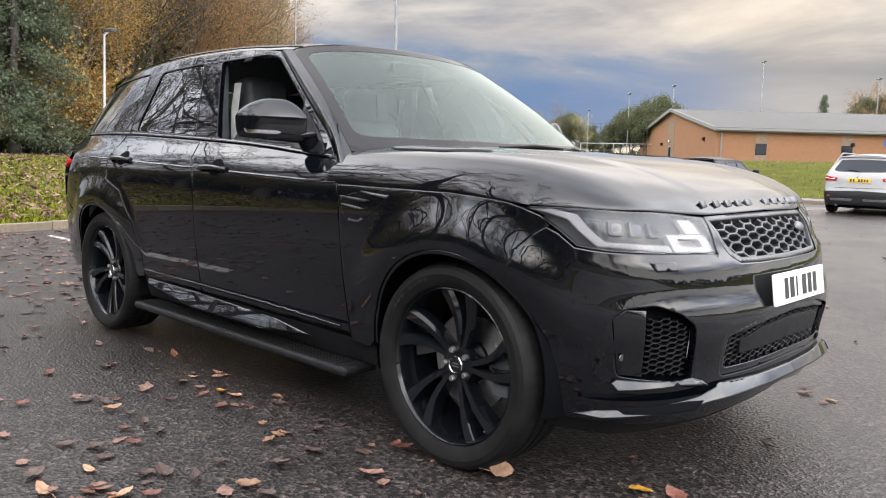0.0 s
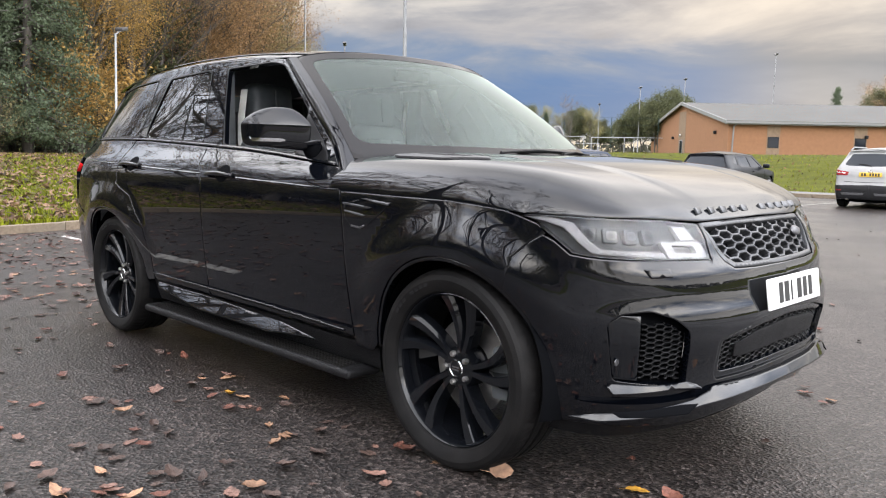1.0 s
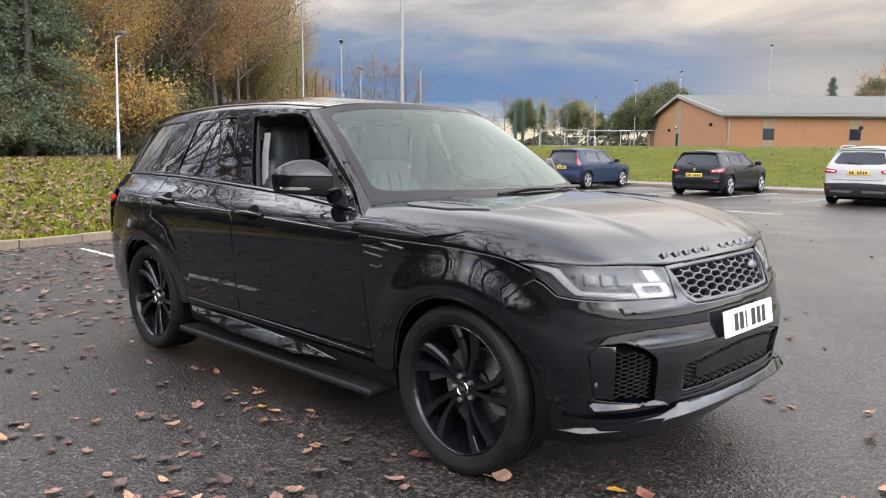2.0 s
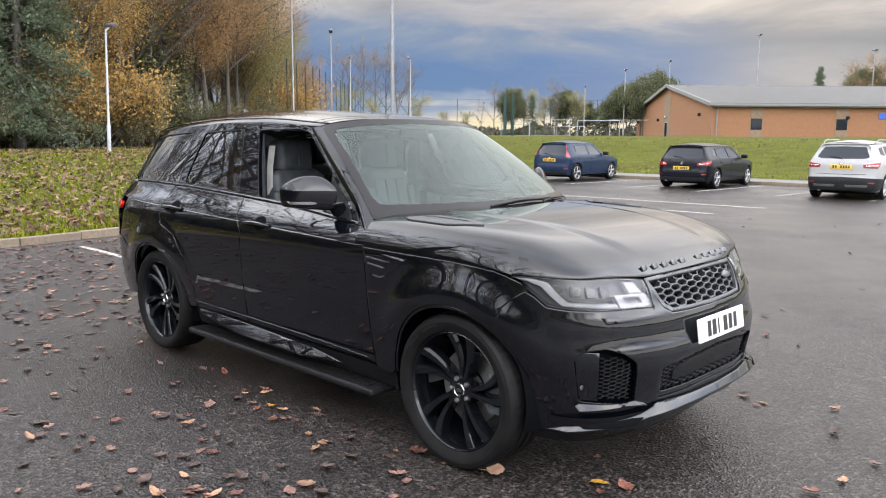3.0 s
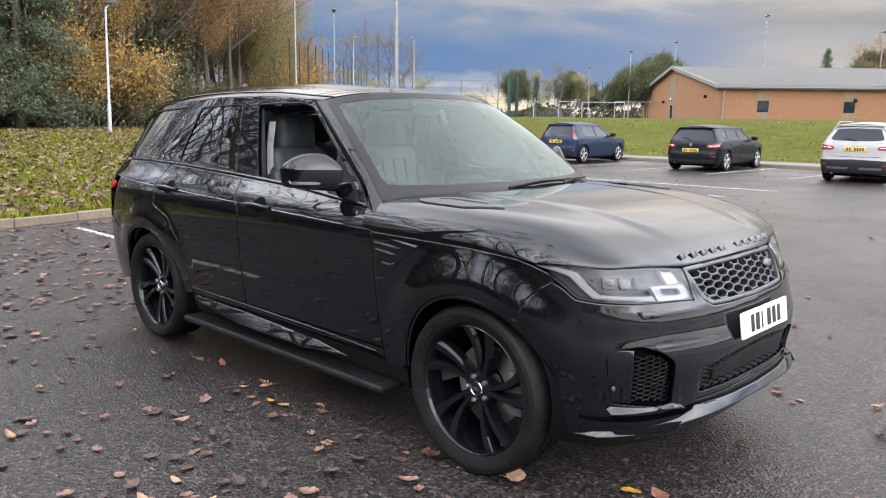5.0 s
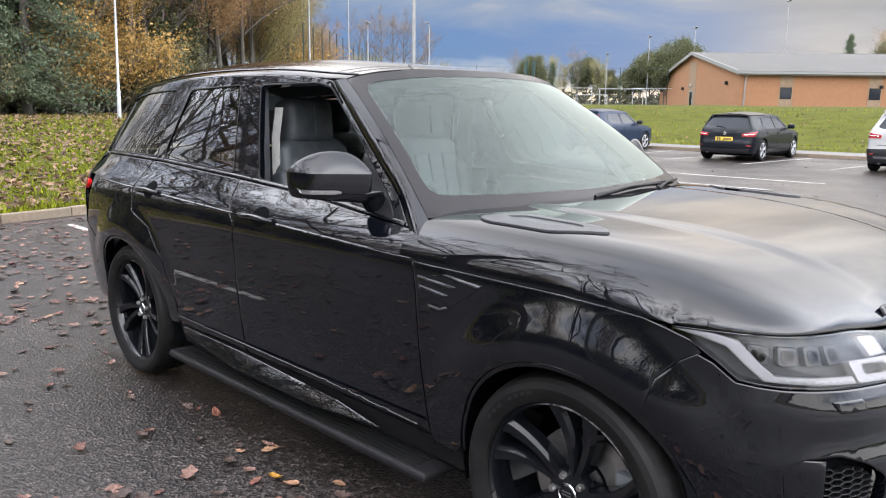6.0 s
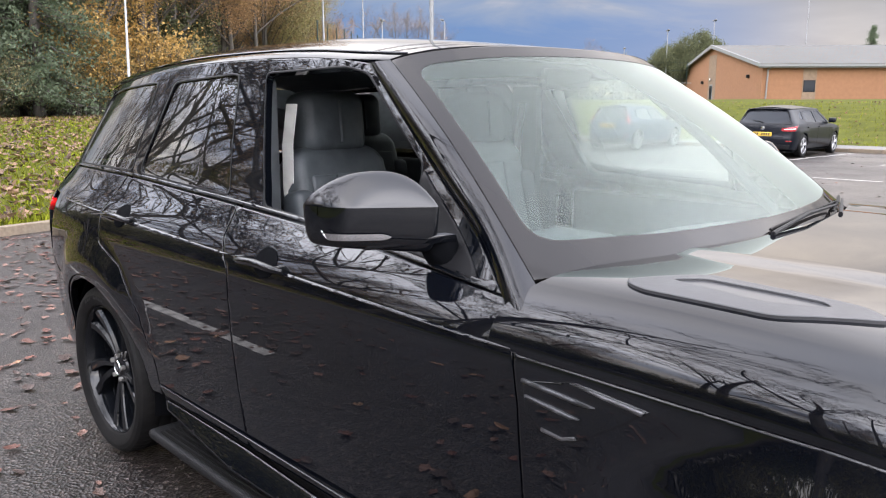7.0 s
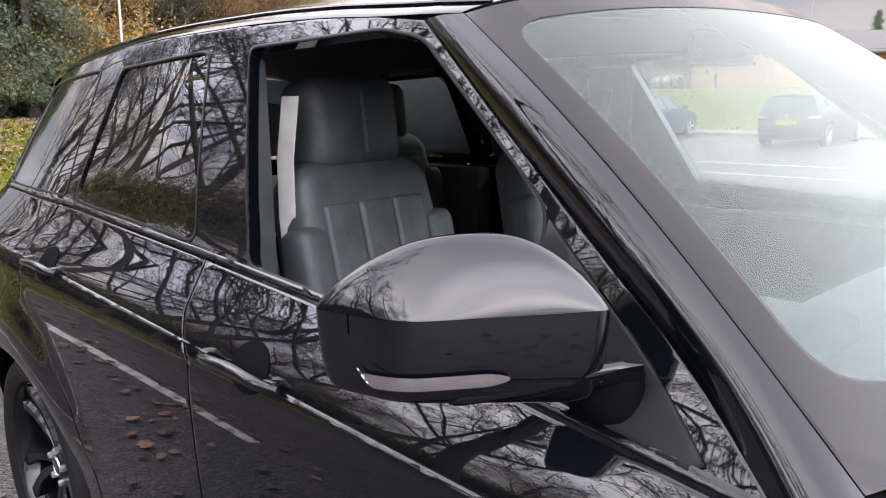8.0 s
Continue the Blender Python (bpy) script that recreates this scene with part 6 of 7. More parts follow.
# ---- parked cars ----
def parked_car(name, label, paint, x, y, L, W, H, wb, zb, lower=None, rails=False, lamp="wide", plate_z=None, rear_glass=.80):
    car = thing(name, label, "car", pose(x, y, 0, 0, 0, 93), group="parked cars")
    h, xr = W / 2, .85 - L
    plan = [(.85, 0), (.83, .45 * h), (.74, .75 * h), (.5, .93 * h), (0, .99 * h), (-wb / 2, h), (-wb, .99 * h), (xr + .36, .955 * h), (xr + .12, .85 * h), (xr + .03, .62 * h), (xr, .3 * h), (xr - .002, 0)]
    tum = .34 * (H - zb)
    side = [(.12, .10), (.24, .05), (.4, .015), (.6, 0), (zb - .10, .012), (zb, .045), (zb + .08, .085), (H - .10, .06 + tum), (H + .05, .12 + tum)]
    nose = [(.12, .12), (.3, .02), (.5, 0), (.7, .05), (.85, .2), (H + .05, .9)]
    tail = [(.12, .10), (.3, .01), (.5, 0), (.62, .03), (zb - .12, .05), (zb, .08), (H - .14, .33), (H + .05, .46)]
    sh = Shell(plan, side, nose, tail, [(0, .32, .36), (-wb, .32, .36)], taper=(-1.6, xr + .2, .12, zb))

    def fn(u, z):
        u = np.asarray(u, float)
        p = sh.at(np.abs(u), z)
        p[..., 1] *= np.where(u < 0, -1, 1)
        return p
    ru = lambda a: float(sh.run(a))
    end = float(sh.u[-1])
    ctr = (xr / 2 + .4, 0, .7)
    kw = dict(centre=ctr, step=.06, flange=.015)
    top = [(.60, .72), (.3, .80), (-.15, .87), (-.45, zb - .02), (-1.2, zb), (xr + .5, zb + .02)]
    for sg in (1, -1):
        f = [(sg * ru(a), z) for a, z in top]
        low = [(sg * end, zb - .02), (sg * end, .24)]
        ar = [(sg * ru(a), z) for a, z in [(xr + .5, .22), *arc(-wb, .32, .35, 195, -15, 14), *arc(0, .32, .35, 195, -15, 14)]]
        skin("body", [*f, (sg * ru(xr + .2), zb + .01), *low, *ar, (sg * ru(.6), .24), (0, .24), (0, .72)], fn, paint, car, **kw)
        # glasshouse
        zt = H - .10
        hs = [(sg * ru(a), z) for a, z in [(-.50, zb), (-1.6, zb), (xr + .5, zb + .01)]] + [(sg * (end - h * .935), zb), (sg * (end - h * .845), zt - .025)] + [(sg * ru(a), z) for a, z in [(-1.6, zt + .01), (-1.15, zt - .01)]]
        w1 = [(sg * ru(a), z) for a, z in [(-.72, zb + .035), (-1.55, zb + .035), (-1.62, zt - .06), (-1.22, zt - .06)]]
        w2 = [(sg * ru(a), z) for a, z in [(-1.63, zb + .035), (-2.35, zb + .05), (-2.45, zb + .12), (-2.38, zt - .07), (-1.70, zt - .06)]]
        w3 = [(sg * ru(a), z) for a, z in [(-2.55, zb + .10), (xr + .62, zb + .14), (xr + .68, zt - .12), (-2.50, zt - .08)]]
        skin("window_frame", hs, fn, paint, car, holes=(w1, w2, w3), **kw)
        for w in (w1, w2, w3):
            skin("side_window", w, fn, DARKGLASS, car, centre=ctr, step=.1, inset=.008, flange=0)
        # rear lamps
        if lamp == "tall":
            lp = [(sg * (end - h * 1.02), zb - .08), (sg * (end - h * .80), zb - .06), (sg * (end - h * .78), zb + .30), (sg * (end - h * .90), zb + .36)]
        else:
            lp = [(sg * (end - h * 1.16), zb - .05), (sg * (end - h * .56), zb - .12), (sg * (end - h * .58), zb - .20), (sg * (end - h * 1.0), zb - .205)]
            skin("lamp_strip", [(sg * (end - h * 1.02), zb - .125), (sg * (end - h * .64), zb - .145), (sg * (end - h * .64), zb - .16), (sg * (end - h * 1.0), zb - .145)], fn, CHROME, car, centre=ctr, step=.05, inset=-.016, flange=.006)
        skin("rear_lamp", rounded(lp, .02), fn, REDFAR, car, centre=ctr, step=.05, inset=-.012, flange=.03)
        # door seams, handle and mirror
        for a in (-.55, -1.58, -2.42):
            skin("door_seam", [(sg * ru(a), .34), (sg * ru(a - .012), .34), (sg * ru(a - .012), zb - .02), (sg * ru(a), zb - .02)], fn, VOID, car, centre=ctr, inset=-.002, flange=0, step=.1)
        for a in (-1.45, -2.32):
            skin("door_handle", rounded([(sg * ru(a + .09), zb - .10), (sg * ru(a - .09), zb - .09), (sg * ru(a - .09), zb - .115), (sg * ru(a + .09), zb - .125)], .01), fn, paint, car, centre=ctr, inset=-.025, flange=.03, step=.05)
        part("door_mirror", boxed(-.72, (-h - .17) if sg > 0 else (h - .03), zb + .0, -.58, (-h + .03) if sg > 0 else (h + .17), zb + .14, bevel=.04), paint if name == "hatchback" else PLASTIC, car)
        if lower:
            skin("lower_cladding", [(sg * ru(xr + .55), .56), (sg * (end - .02), .60), (sg * end, .60), (sg * end, .24), (sg * ru(xr + .3), .24), (sg * ru(xr + .55), .30)], fn, lower, car, centre=ctr, inset=-.012, flange=.03, step=.06)
            skin("sill_cladding", [(sg * ru(-.40), .36), (sg * ru(-wb + .40), .36), (sg * ru(-wb + .38), .22), (sg * ru(-.38), .22)], fn, lower, car, centre=ctr, inset=-.010, flange=.02, step=.06)
            for ax in (0, -wb):
                skin("arch_trim", [(sg * ru(a), z) for a, z in [*arc(ax, .32, .40, 0, 180, 12), *reversed(arc(ax, .32, .345, 0, 180, 12))]], fn, lower, car, centre=ctr, inset=-.012, flange=.02, step=.06)
        else:
            skin("bumper_insert", rounded([(sg * end, .34), (sg * (end - h * .85), .36), (sg * (end - h * .80), .24), (sg * end, .22)], .02), fn, PLASTIC, car, centre=ctr, inset=-.010, flange=.02, step=.06)
    k = rear_glass
    rw = [(end - h * k, zb + .07), (end - h * (k - .12), H - .18), (end, H - .165), (end + h * (k - .12), H - .18), (end + h * k, zb + .07), (end + h * k * .8, zb + .03), (end, zb + .02), (end - h * k * .8, zb + .03)]

    def fn2(u, z):
        u = np.asarray(u, float)
        p = sh.at(end - np.abs(end - u), z)
        p[..., 1] *= np.where(u > end, -1, 1)
        return p
    gate = [(end - h * .93, zb - .02), (end - h * .84, H - .12), (end, H - .09), (end + h * .84, H - .12), (end + h * .93, zb - .02)]
    skin("tailgate_frame", gate, fn2, paint, car, holes=(rounded(rw, .05),), **kw)
    skin("rear_window", rounded(rw, .05), fn2, DARKGLASS, car, centre=ctr, step=.1, inset=.006, flange=0)
    part("rear_wiper", tubed([tuple(fn2(np.array([end + d]), np.array([zb + .03 + dz]))[0] + np.array([-.015, 0, 0])) for d, dz in ((0, 0), (.14, .04), (.30, .05))], [.014, .01, .008], 6), PLASTIC, car)
    b = part("badge", lathed([(0, -.02), (.05, -.015), (.055, 0)], 16, "x", tuple(fn2(np.array([end]), np.array([zb - .12]))[0])), CHROME, car)
    # roof, bonnet, windscreen
    def roof_fn(a, t):
        xx = -1.12 + t * (xr + .48 + 1.12)
        zz = H - .10 + .012 * np.sin(np.pi * t)
        hw = -sh.at(sh.run(xx), zz)[..., 1]
        return np.stack([xx, -a * hw, zz + .09 * (1 - a ** 2) * np.clip(np.sin(np.pi * (t * .8 + .12)), 0, 1) ** .5], -1)
    sheet("roof", roof_fn, np.linspace(-1, 1, 21), np.linspace(0, 1, 20), paint, car, flange=.01)
    p = tuple(fn2(np.array([end]), np.array([H - .11]))[0])
    part("spoiler", boxed(p[0] - .05, -h * .60, H - .115, p[0] + .10, h * .60, H - .088, bevel=.01), paint, car)
    def bonnet_fn(a, t):
        xx = -.52 + t * 1.18
        zz = np.interp(xx, [-.55, -.45, -.15, .3, .6, .7], [zb - .01, zb - .02, .87, .80, .72, .66])
        hw = -sh.at(sh.run(np.minimum(xx, .55)), np.minimum(zz, .9))[..., 1] * np.interp(xx, [.4, .66], [1, .9])
        return np.stack([xx, -a * hw, zz + .07 * (1 - a ** 2)], -1)
    sheet("bonnet", bonnet_fn, np.linspace(-1, 1, 15), np.linspace(0, 1, 16), paint, car, flange=.01)
    def ws_fn(a, t):
        xx = -.50 + t * (-1.12 + .50)
        zz = zb + t * (H - .10 - zb)
        hw = -sh.at(sh.run(xx), zz)[..., 1] * .985
        return np.stack([xx + .08 * (1 - a ** 2), -a * hw, zz + .07 * (1 - a ** 2)], -1)
    sheet("windscreen", ws_fn, np.linspace(-1, 1, 13), np.linspace(0, 1, 10), DARKGLASS, car)
    part("underbody", boxed(xr + .25, -h + .12, .16, .55, h - .12, .30), VOID, car)
    # plate with bars
    zz = plate_z or (zb - .28 if lamp == "wide" else zb - .16)
    # the tailgate's seam and the bumper's upper edge
    for za, half in ((zb - .36, .66), (.40, .92)):
        skin("rear_seam", [(end - h * half, za), (end, za - .01), (end + h * half, za), (end + h * half, za - .010), (end, za - .020), (end - h * half, za - .010)], fn2, VOID, car, centre=ctr, inset=-.003, flange=0, step=.1)
    if lower:
        for d in (-.42, .42):
            skin("bumper_accent", rounded([(end + h * (d - .30), .40), (end + h * (d + .30), .40), (end + h * (d + .26), .345), (end + h * (d - .26), .345)], .015), fn2, SATIN, car, centre=ctr, inset=-.018, flange=.012, step=.08)
    for d in (-.80, .80):
        skin("reflector", rounded([(end + h * (d - .09), .47), (end + h * (d + .09), .47), (end + h * (d + .09), .445), (end + h * (d - .09), .445)], .006), fn2, REDFAR, car, centre=ctr, inset=-.014, flange=.006, step=.08)
    part("exhaust", lathed([(.022, 0), (.028, 0), (.028, .12), (.022, .12)], 16, "x", (xr + .02, h * .55, .235)), STEEL, car)
    p = fn2(np.array([end]), np.array([zz]))[0]
    pl = part("number_plate", boxed(p[0] - .016, -.26, zz - .055, p[0] - .004, .26, zz + .055, bevel=.003), YELLOWPL, car, "yellow number plate with plain dark bars")
    for k in range(7):
        if k != 4:
            part("plate_bar", boxed(p[0] - .018, -.205 + k * .062, zz - .036, p[0] - .0155, -.165 + k * .062, zz + .036), INK, pl)
    for ax in (0, -wb):
        for sg in (1, -1):
            wl_ = part("wheel", lathed([(.215, -.085), (.235, -.10), (.29, -.10), (.315, -.075), (.318, 0), (.315, .075), (.29, .10), (.215, .09)], 40), RUBBER, car)
            wl_.matrix_basis = pose(ax, -(h - .115) * sg, .318, 0, 0, 0 if sg > 0 else 180)
            part("rim", lathed([(.222, -.088), (.218, -.094), (.205, -.086), (.20, -.03), (.20, .05), (0, .05)], 36), SATIN, wl_)
            part("rim_lip", lathed([(.222, -.092), (.214, -.099), (.204, -.094), (.204, -.086)], 36), ALLOY, wl_)
            sp = bmesh.new()
            for k in range(5):
                t = 2 * math.pi * k / 5 + .3
                for d in (-.13, .13):
                    tube(sp, [(.04 * math.cos(t), -.085, .04 * math.sin(t)), (.205 * math.cos(t + d), -.082, .205 * math.sin(t + d))], [.022, .016], 4)
            lathe(sp, [(0, -.098), (.04, -.096), (.05, -.07)], 16)
            part("spokes", sp, ALLOY, wl_)
    if rails:
        for sg in (1, -1):
            part("roof_rail", tubed([(-1.2, sg * h * .70, H - .06), (-1.35, sg * h * .71, H + .0), (-2.6, sg * h * .70, H - .0), (-2.95, sg * h * .68, H - .08)], .018, 8), GREY, car)
    return car


BLUE = material("blue_car_paint", (0.008, 0.018, 0.042), 0.4, 0.0, 0.28, 0.04, 0.1, vary=0.1)
CHARCOAL = material("charcoal_car_paint", (0.004, 0.005, 0.008), 0.4, 0.0, 0.28, 0.04, 0.1, vary=0.1)
ALLOY = material("silver_alloy", (0.42, 0.42, 0.43), 0.38, 0.6, vary=0.1)
REDFAR = material("dark_red_lamp", (0.25, 0.010, 0.014), 0.15, coat=0.6)
WHITECAR = material("white_car_paint", (0.29, 0.29, 0.288), 0.4, 0.0, 0.5, 0.05, 0.2, vary=0.04)
parked_car("small_hatchback", "small blue five-door hatchback parked nose to the kerb", BLUE, -14.45, 22.45, 3.95, 1.70, 1.45, 2.49, .92, lamp="tall")
parked_car("hatchback", "charcoal grey five-door hatchback parked nose to the kerb", CHARCOAL, -9.30, 22.62, 4.25, 1.79, 1.42, 2.63, .92)
parked_car("crossover_car", "white compact crossover with black lower cladding, parked", WHITECAR, -4.35, 21.75, 4.39, 1.82, 1.55, 2.65, 1.04, lower=PLASTIC, rails=True, plate_z=.86, rear_glass=.74)


# ---- trees ----
class Wood:
    """Collects tapered limbs and leaves into two meshes."""
    def __init__(self, seed):
        self.rng = np.random.default_rng(seed)
        self.v, self.f, self.n = [], [], 0
        self.tips = []

    def limb(self, pts, r0, r1, sides):
        pts = np.array(pts, float)
        k = len(pts)
        d = np.gradient(pts, axis=0)
        d /= np.maximum(np.linalg.norm(d, axis=1, keepdims=True), 1e-9)
        ref = np.array([.31, .17, .2]) if abs(d[0][2]) > .7 else np.array([0, 0, 1.0])
        a = np.cross(d, ref)
        a /= np.maximum(np.linalg.norm(a, axis=1, keepdims=True), 1e-9)
        b = np.cross(d, a)
        r = np.linspace(r0, r1, k)
        t = np.arange(sides) * 2 * np.pi / sides
        ring = pts[:, None] + (a[:, None] * np.cos(t)[None, :, None] + b[:, None] * np.sin(t)[None, :, None]) * r[:, None, None]
        self.v.append(ring.reshape(-1, 3))
        i = self.n + np.arange(k * sides).reshape(k, sides)
        j = np.roll(i, -1, axis=1)
        self.f.append(np.stack([i[:-1], j[:-1], j[1:], i[1:]], -1).reshape(-1, 4))
        self.n += k * sides

    def grow(self, base, way, length, r, level, top, bend=.25, kids=(5, 7), up=.25, spread=.9):
        """A limb that sways smoothly, with side limbs that leave it along its own run."""
        rng = self.rng
        n = (14, 10, 6, 4, 3)[min(level, 4)]
        pts = [np.array(base, float)]
        way = np.array(way, float)
        way /= np.linalg.norm(way)
        turn = rng.normal(0, 1, 3)
        ways = [way]
        for _ in range(n):
            turn = turn * .72 + rng.normal(0, 1, 3) * .7
            way = way + turn * bend * (.32 if level == 0 else .75) / n ** .5 * .8 + np.array([0, 0, up * (.9 if level else .7) / n])
            way /= np.linalg.norm(way)
            pts.append(pts[-1] + way * length / n)
            ways.append(way)
        self.limb(pts, r, r * (.30 if level < top else .35), (8, 6, 4, 3, 3)[min(level, 4)])
        if level >= top:
            self.tips += [pts[-1], pts[-2], pts[len(pts) // 2]]
            return
        m = rng.integers(*kids) + (4 if level == 0 else 0)
        for k in range(m):
            t = rng.uniform(.30, 1.0) if level == 0 else rng.uniform(.15, 1.0)
            i = min(int(t * n), n - 1)
            q = pts[i] + (pts[i + 1] - pts[i]) * (t * n - i)
            az = rng.uniform(0, 2 * np.pi)
            side = np.array([np.cos(az), np.sin(az), rng.uniform(-.2, .5)])
            w = ways[i] * .75 + side * spread + np.array([0, 0, up])
            w /= np.linalg.norm(w)
            self.grow(q, w, length * rng.uniform(.36, .60) * (1.15 - .4 * t), max(r * (1 - .65 * t) * rng.uniform(.42, .62), .010), level + 1, top, bend, kids, up, spread)

    def wood_mesh(self, name, mat):
        return mesh_from(name, np.concatenate(self.v), np.concatenate(self.f), mat)

    def leaf_mesh(self, name, mat, count, size, loose, pts=None, droop=0.0):
        rng = self.rng
        src = np.array(self.tips if pts is None else pts)
        c = src[rng.integers(0, len(src), count)] + rng.normal(0, loose, (count, 3)) - np.array([0, 0, droop]) * rng.random((count, 1))
        return leaf_cards(name, mat, c, size, rng)


def leaf_cards(name, mat, c, size, rng, flat=0.0):
    """Small folded leaves at the places c."""
    count = len(c)
    a = rng.normal(0, 1, (count, 3))
    a[:, 2] *= 1 - flat
    a /= np.linalg.norm(a, axis=1, keepdims=True)
    b = rng.normal(0, 1, (count, 3))
    b[:, 2] *= 1 - flat
    b -= a * (a * b).sum(1, keepdims=True)
    b /= np.linalg.norm(b, axis=1, keepdims=True)
    s = (size * rng.uniform(.6, 1.3, count))[:, None]
    n = np.cross(a, b) * s * .18
    v = np.stack([c - a * s, c + b * s * .55 + n, c + a * s, c - b * s * .55 + n], 1).reshape(-1, 3)
    i = np.arange(count)[:, None] * 4
    f = np.concatenate([i + np.array([[0, 1, 2]]), i + np.array([[0, 2, 3]])])
    return mesh_from(name, v, f, mat, smooth=False)


def tree_kind(seed, kind, h):
    w = Wood(seed)
    rng = w.rng
    t = thing("tree", "", "tree")
    if kind == "conifer":
        w.limb([(0, 0, -.3), (0, 0, h * .5), (0, 0, h)], .22, .03, 7)
        pts = []
        for k in range(150):
            z = h * (.08 + .90 * (k / 150))
            r = (h - z) * .24 + .25
            az = rng.uniform(0, 2 * np.pi)
            e = np.array([np.cos(az) * r, np.sin(az) * r, z - r * .25])
            w.limb([(0, 0, z), e * np.array([.6, .6, 1]) + np.array([0, 0, .1]), e], .035, .008, 3)
            for q in np.linspace(.25, 1, 9):
                pts.append(np.array([e[0] * q, e[1] * q, z + (e[2] - z) * q]))
        leaf = w.leaf_mesh("crown", NEEDLE, 24000, .062, .17, pts)
        lb = "dark green conifer at the edge of the wood"
        bark = BARK
    elif kind in ("shrub", "gold_shrub"):
        for k in range(9):
            az = rng.uniform(0, 2 * np.pi)
            w.grow((rng.normal(0, .3), rng.normal(0, .3), -.1), (np.cos(az) * .6, np.sin(az) * .6, 1), h * .8, .03, 1, 3, .35, (4, 6), .15, .8)
        leaf = w.leaf_mesh("crown", LEAF_GOLD if kind == "gold_shrub" else [LEAF_UNDER, LEAF_GREEN, LEAF_UNDER][seed % 3], 5200, .055, .24)
        lb = "golden autumn shrub at the foot of the wood" if kind == "gold_shrub" else "tangled undergrowth shrub with olive autumn leaves"
        bark = BARK
    elif kind == "old":
        w.grow((0, 0, -.3), (rng.normal(0, .22), rng.normal(0, .12), 1), h * .86, .19, 0, 4, .36, (5, 7), .12, .95)
        leaf, lb = w.leaf_mesh("crown", LEAF_RUST, 1600, .04, .18), "tall old bare tree with heavy spreading limbs"
        bark = BARK
    else:
        w.grow((0, 0, -.3), (rng.normal(0, .05), rng.normal(0, .05), 1), h * (.92 if kind != "round" else .6), .010 * h + .045, 0, 3, .15, (6, 9) if kind != "round" else (4, 6), .17 if kind != "round" else .12, .85 if kind != "round" else .8)
        lower = [p for p in w.tips if p[2] < h * .66 or rng.random() < .22]   # the tops are nearly bare
        bark = PALEBARK if kind == "gold" else BARK
        if kind == "gold":
            leaf, lb = w.leaf_mesh("crown", LEAF_GOLD, 30000, .040, .34, droop=1.6), "autumn tree with thinning golden leaves"
        elif kind == "rust":
            leaf, lb = w.leaf_mesh("crown", LEAF_RUST, 21000, .048, .36, lower, droop=1.6), "autumn tree with sparse rust-brown leaves"
        elif kind == "olive":
            leaf, lb = w.leaf_mesh("crown", LEAF_OLIVE, 22000, .050, .40, lower, droop=1.6), "tall tree with olive green autumn leaves"
        elif kind == "round":
            cl = rng.normal(0, 1, (70, 3))
            cl /= np.linalg.norm(cl, axis=1, keepdims=True)
            cl *= (rng.random((70, 1)) ** .4) * np.array([.32 * h, .32 * h, .33 * h])
            cl[:, 2] = np.maximum(cl[:, 2], -.26 * h) + .60 * h
            leaf, lb = w.leaf_mesh("crown", LEAF_GREEN, 26000, .12, .045 * h, cl), "broad dark green leafy tree"
        elif kind == "ivy":
            tr = np.array([(rng.normal(0, .35), rng.normal(0, .35), z) for z in np.linspace(.3, h * .62, 260)])
            leaf, lb = w.leaf_mesh("crown", LEAF_GREEN, 4200, .10, .18, tr), "bare tree with an ivy-clad trunk"
        else:
            leaf, lb = w.leaf_mesh("crown", LEAF_RUST, 2200, .042, .20), "bare leafless tree with fine branching twigs"
    tagged(t, lb)
    put("trunk", w.wood_mesh("trunk", bark), t)
    put("crown", leaf, t)
    return t


KINDS = {}


def plant(kind, variant, x, y, h, group, z=None, turn=None):
    """A tree of that kind at a place; repeats share their meshes."""
    key = (kind, variant)
    z = float(land(x, y)) if z is None else z
    turn = random.uniform(0, 360) if turn is None else turn
    base_h = 3.0 if "shrub" in kind else 12.0
    m = pose(x, y, z - .05, random.uniform(-2, 2), random.uniform(-2, 2), turn)
    if key not in KINDS:
        KINDS[key] = t = tree_kind(sum(map(ord, kind)) + variant * 17, kind, base_h)
        if "shrub" in kind:
            t.name = "shrub"
            t["category"] = "shrub"
    else:
        t = copy_thing(KINDS[key], m)
    s = h / base_h
    t.matrix_basis = m @ Matrix.Diagonal((s, s, s, 1))
    tagged(t, group=group)
    return t


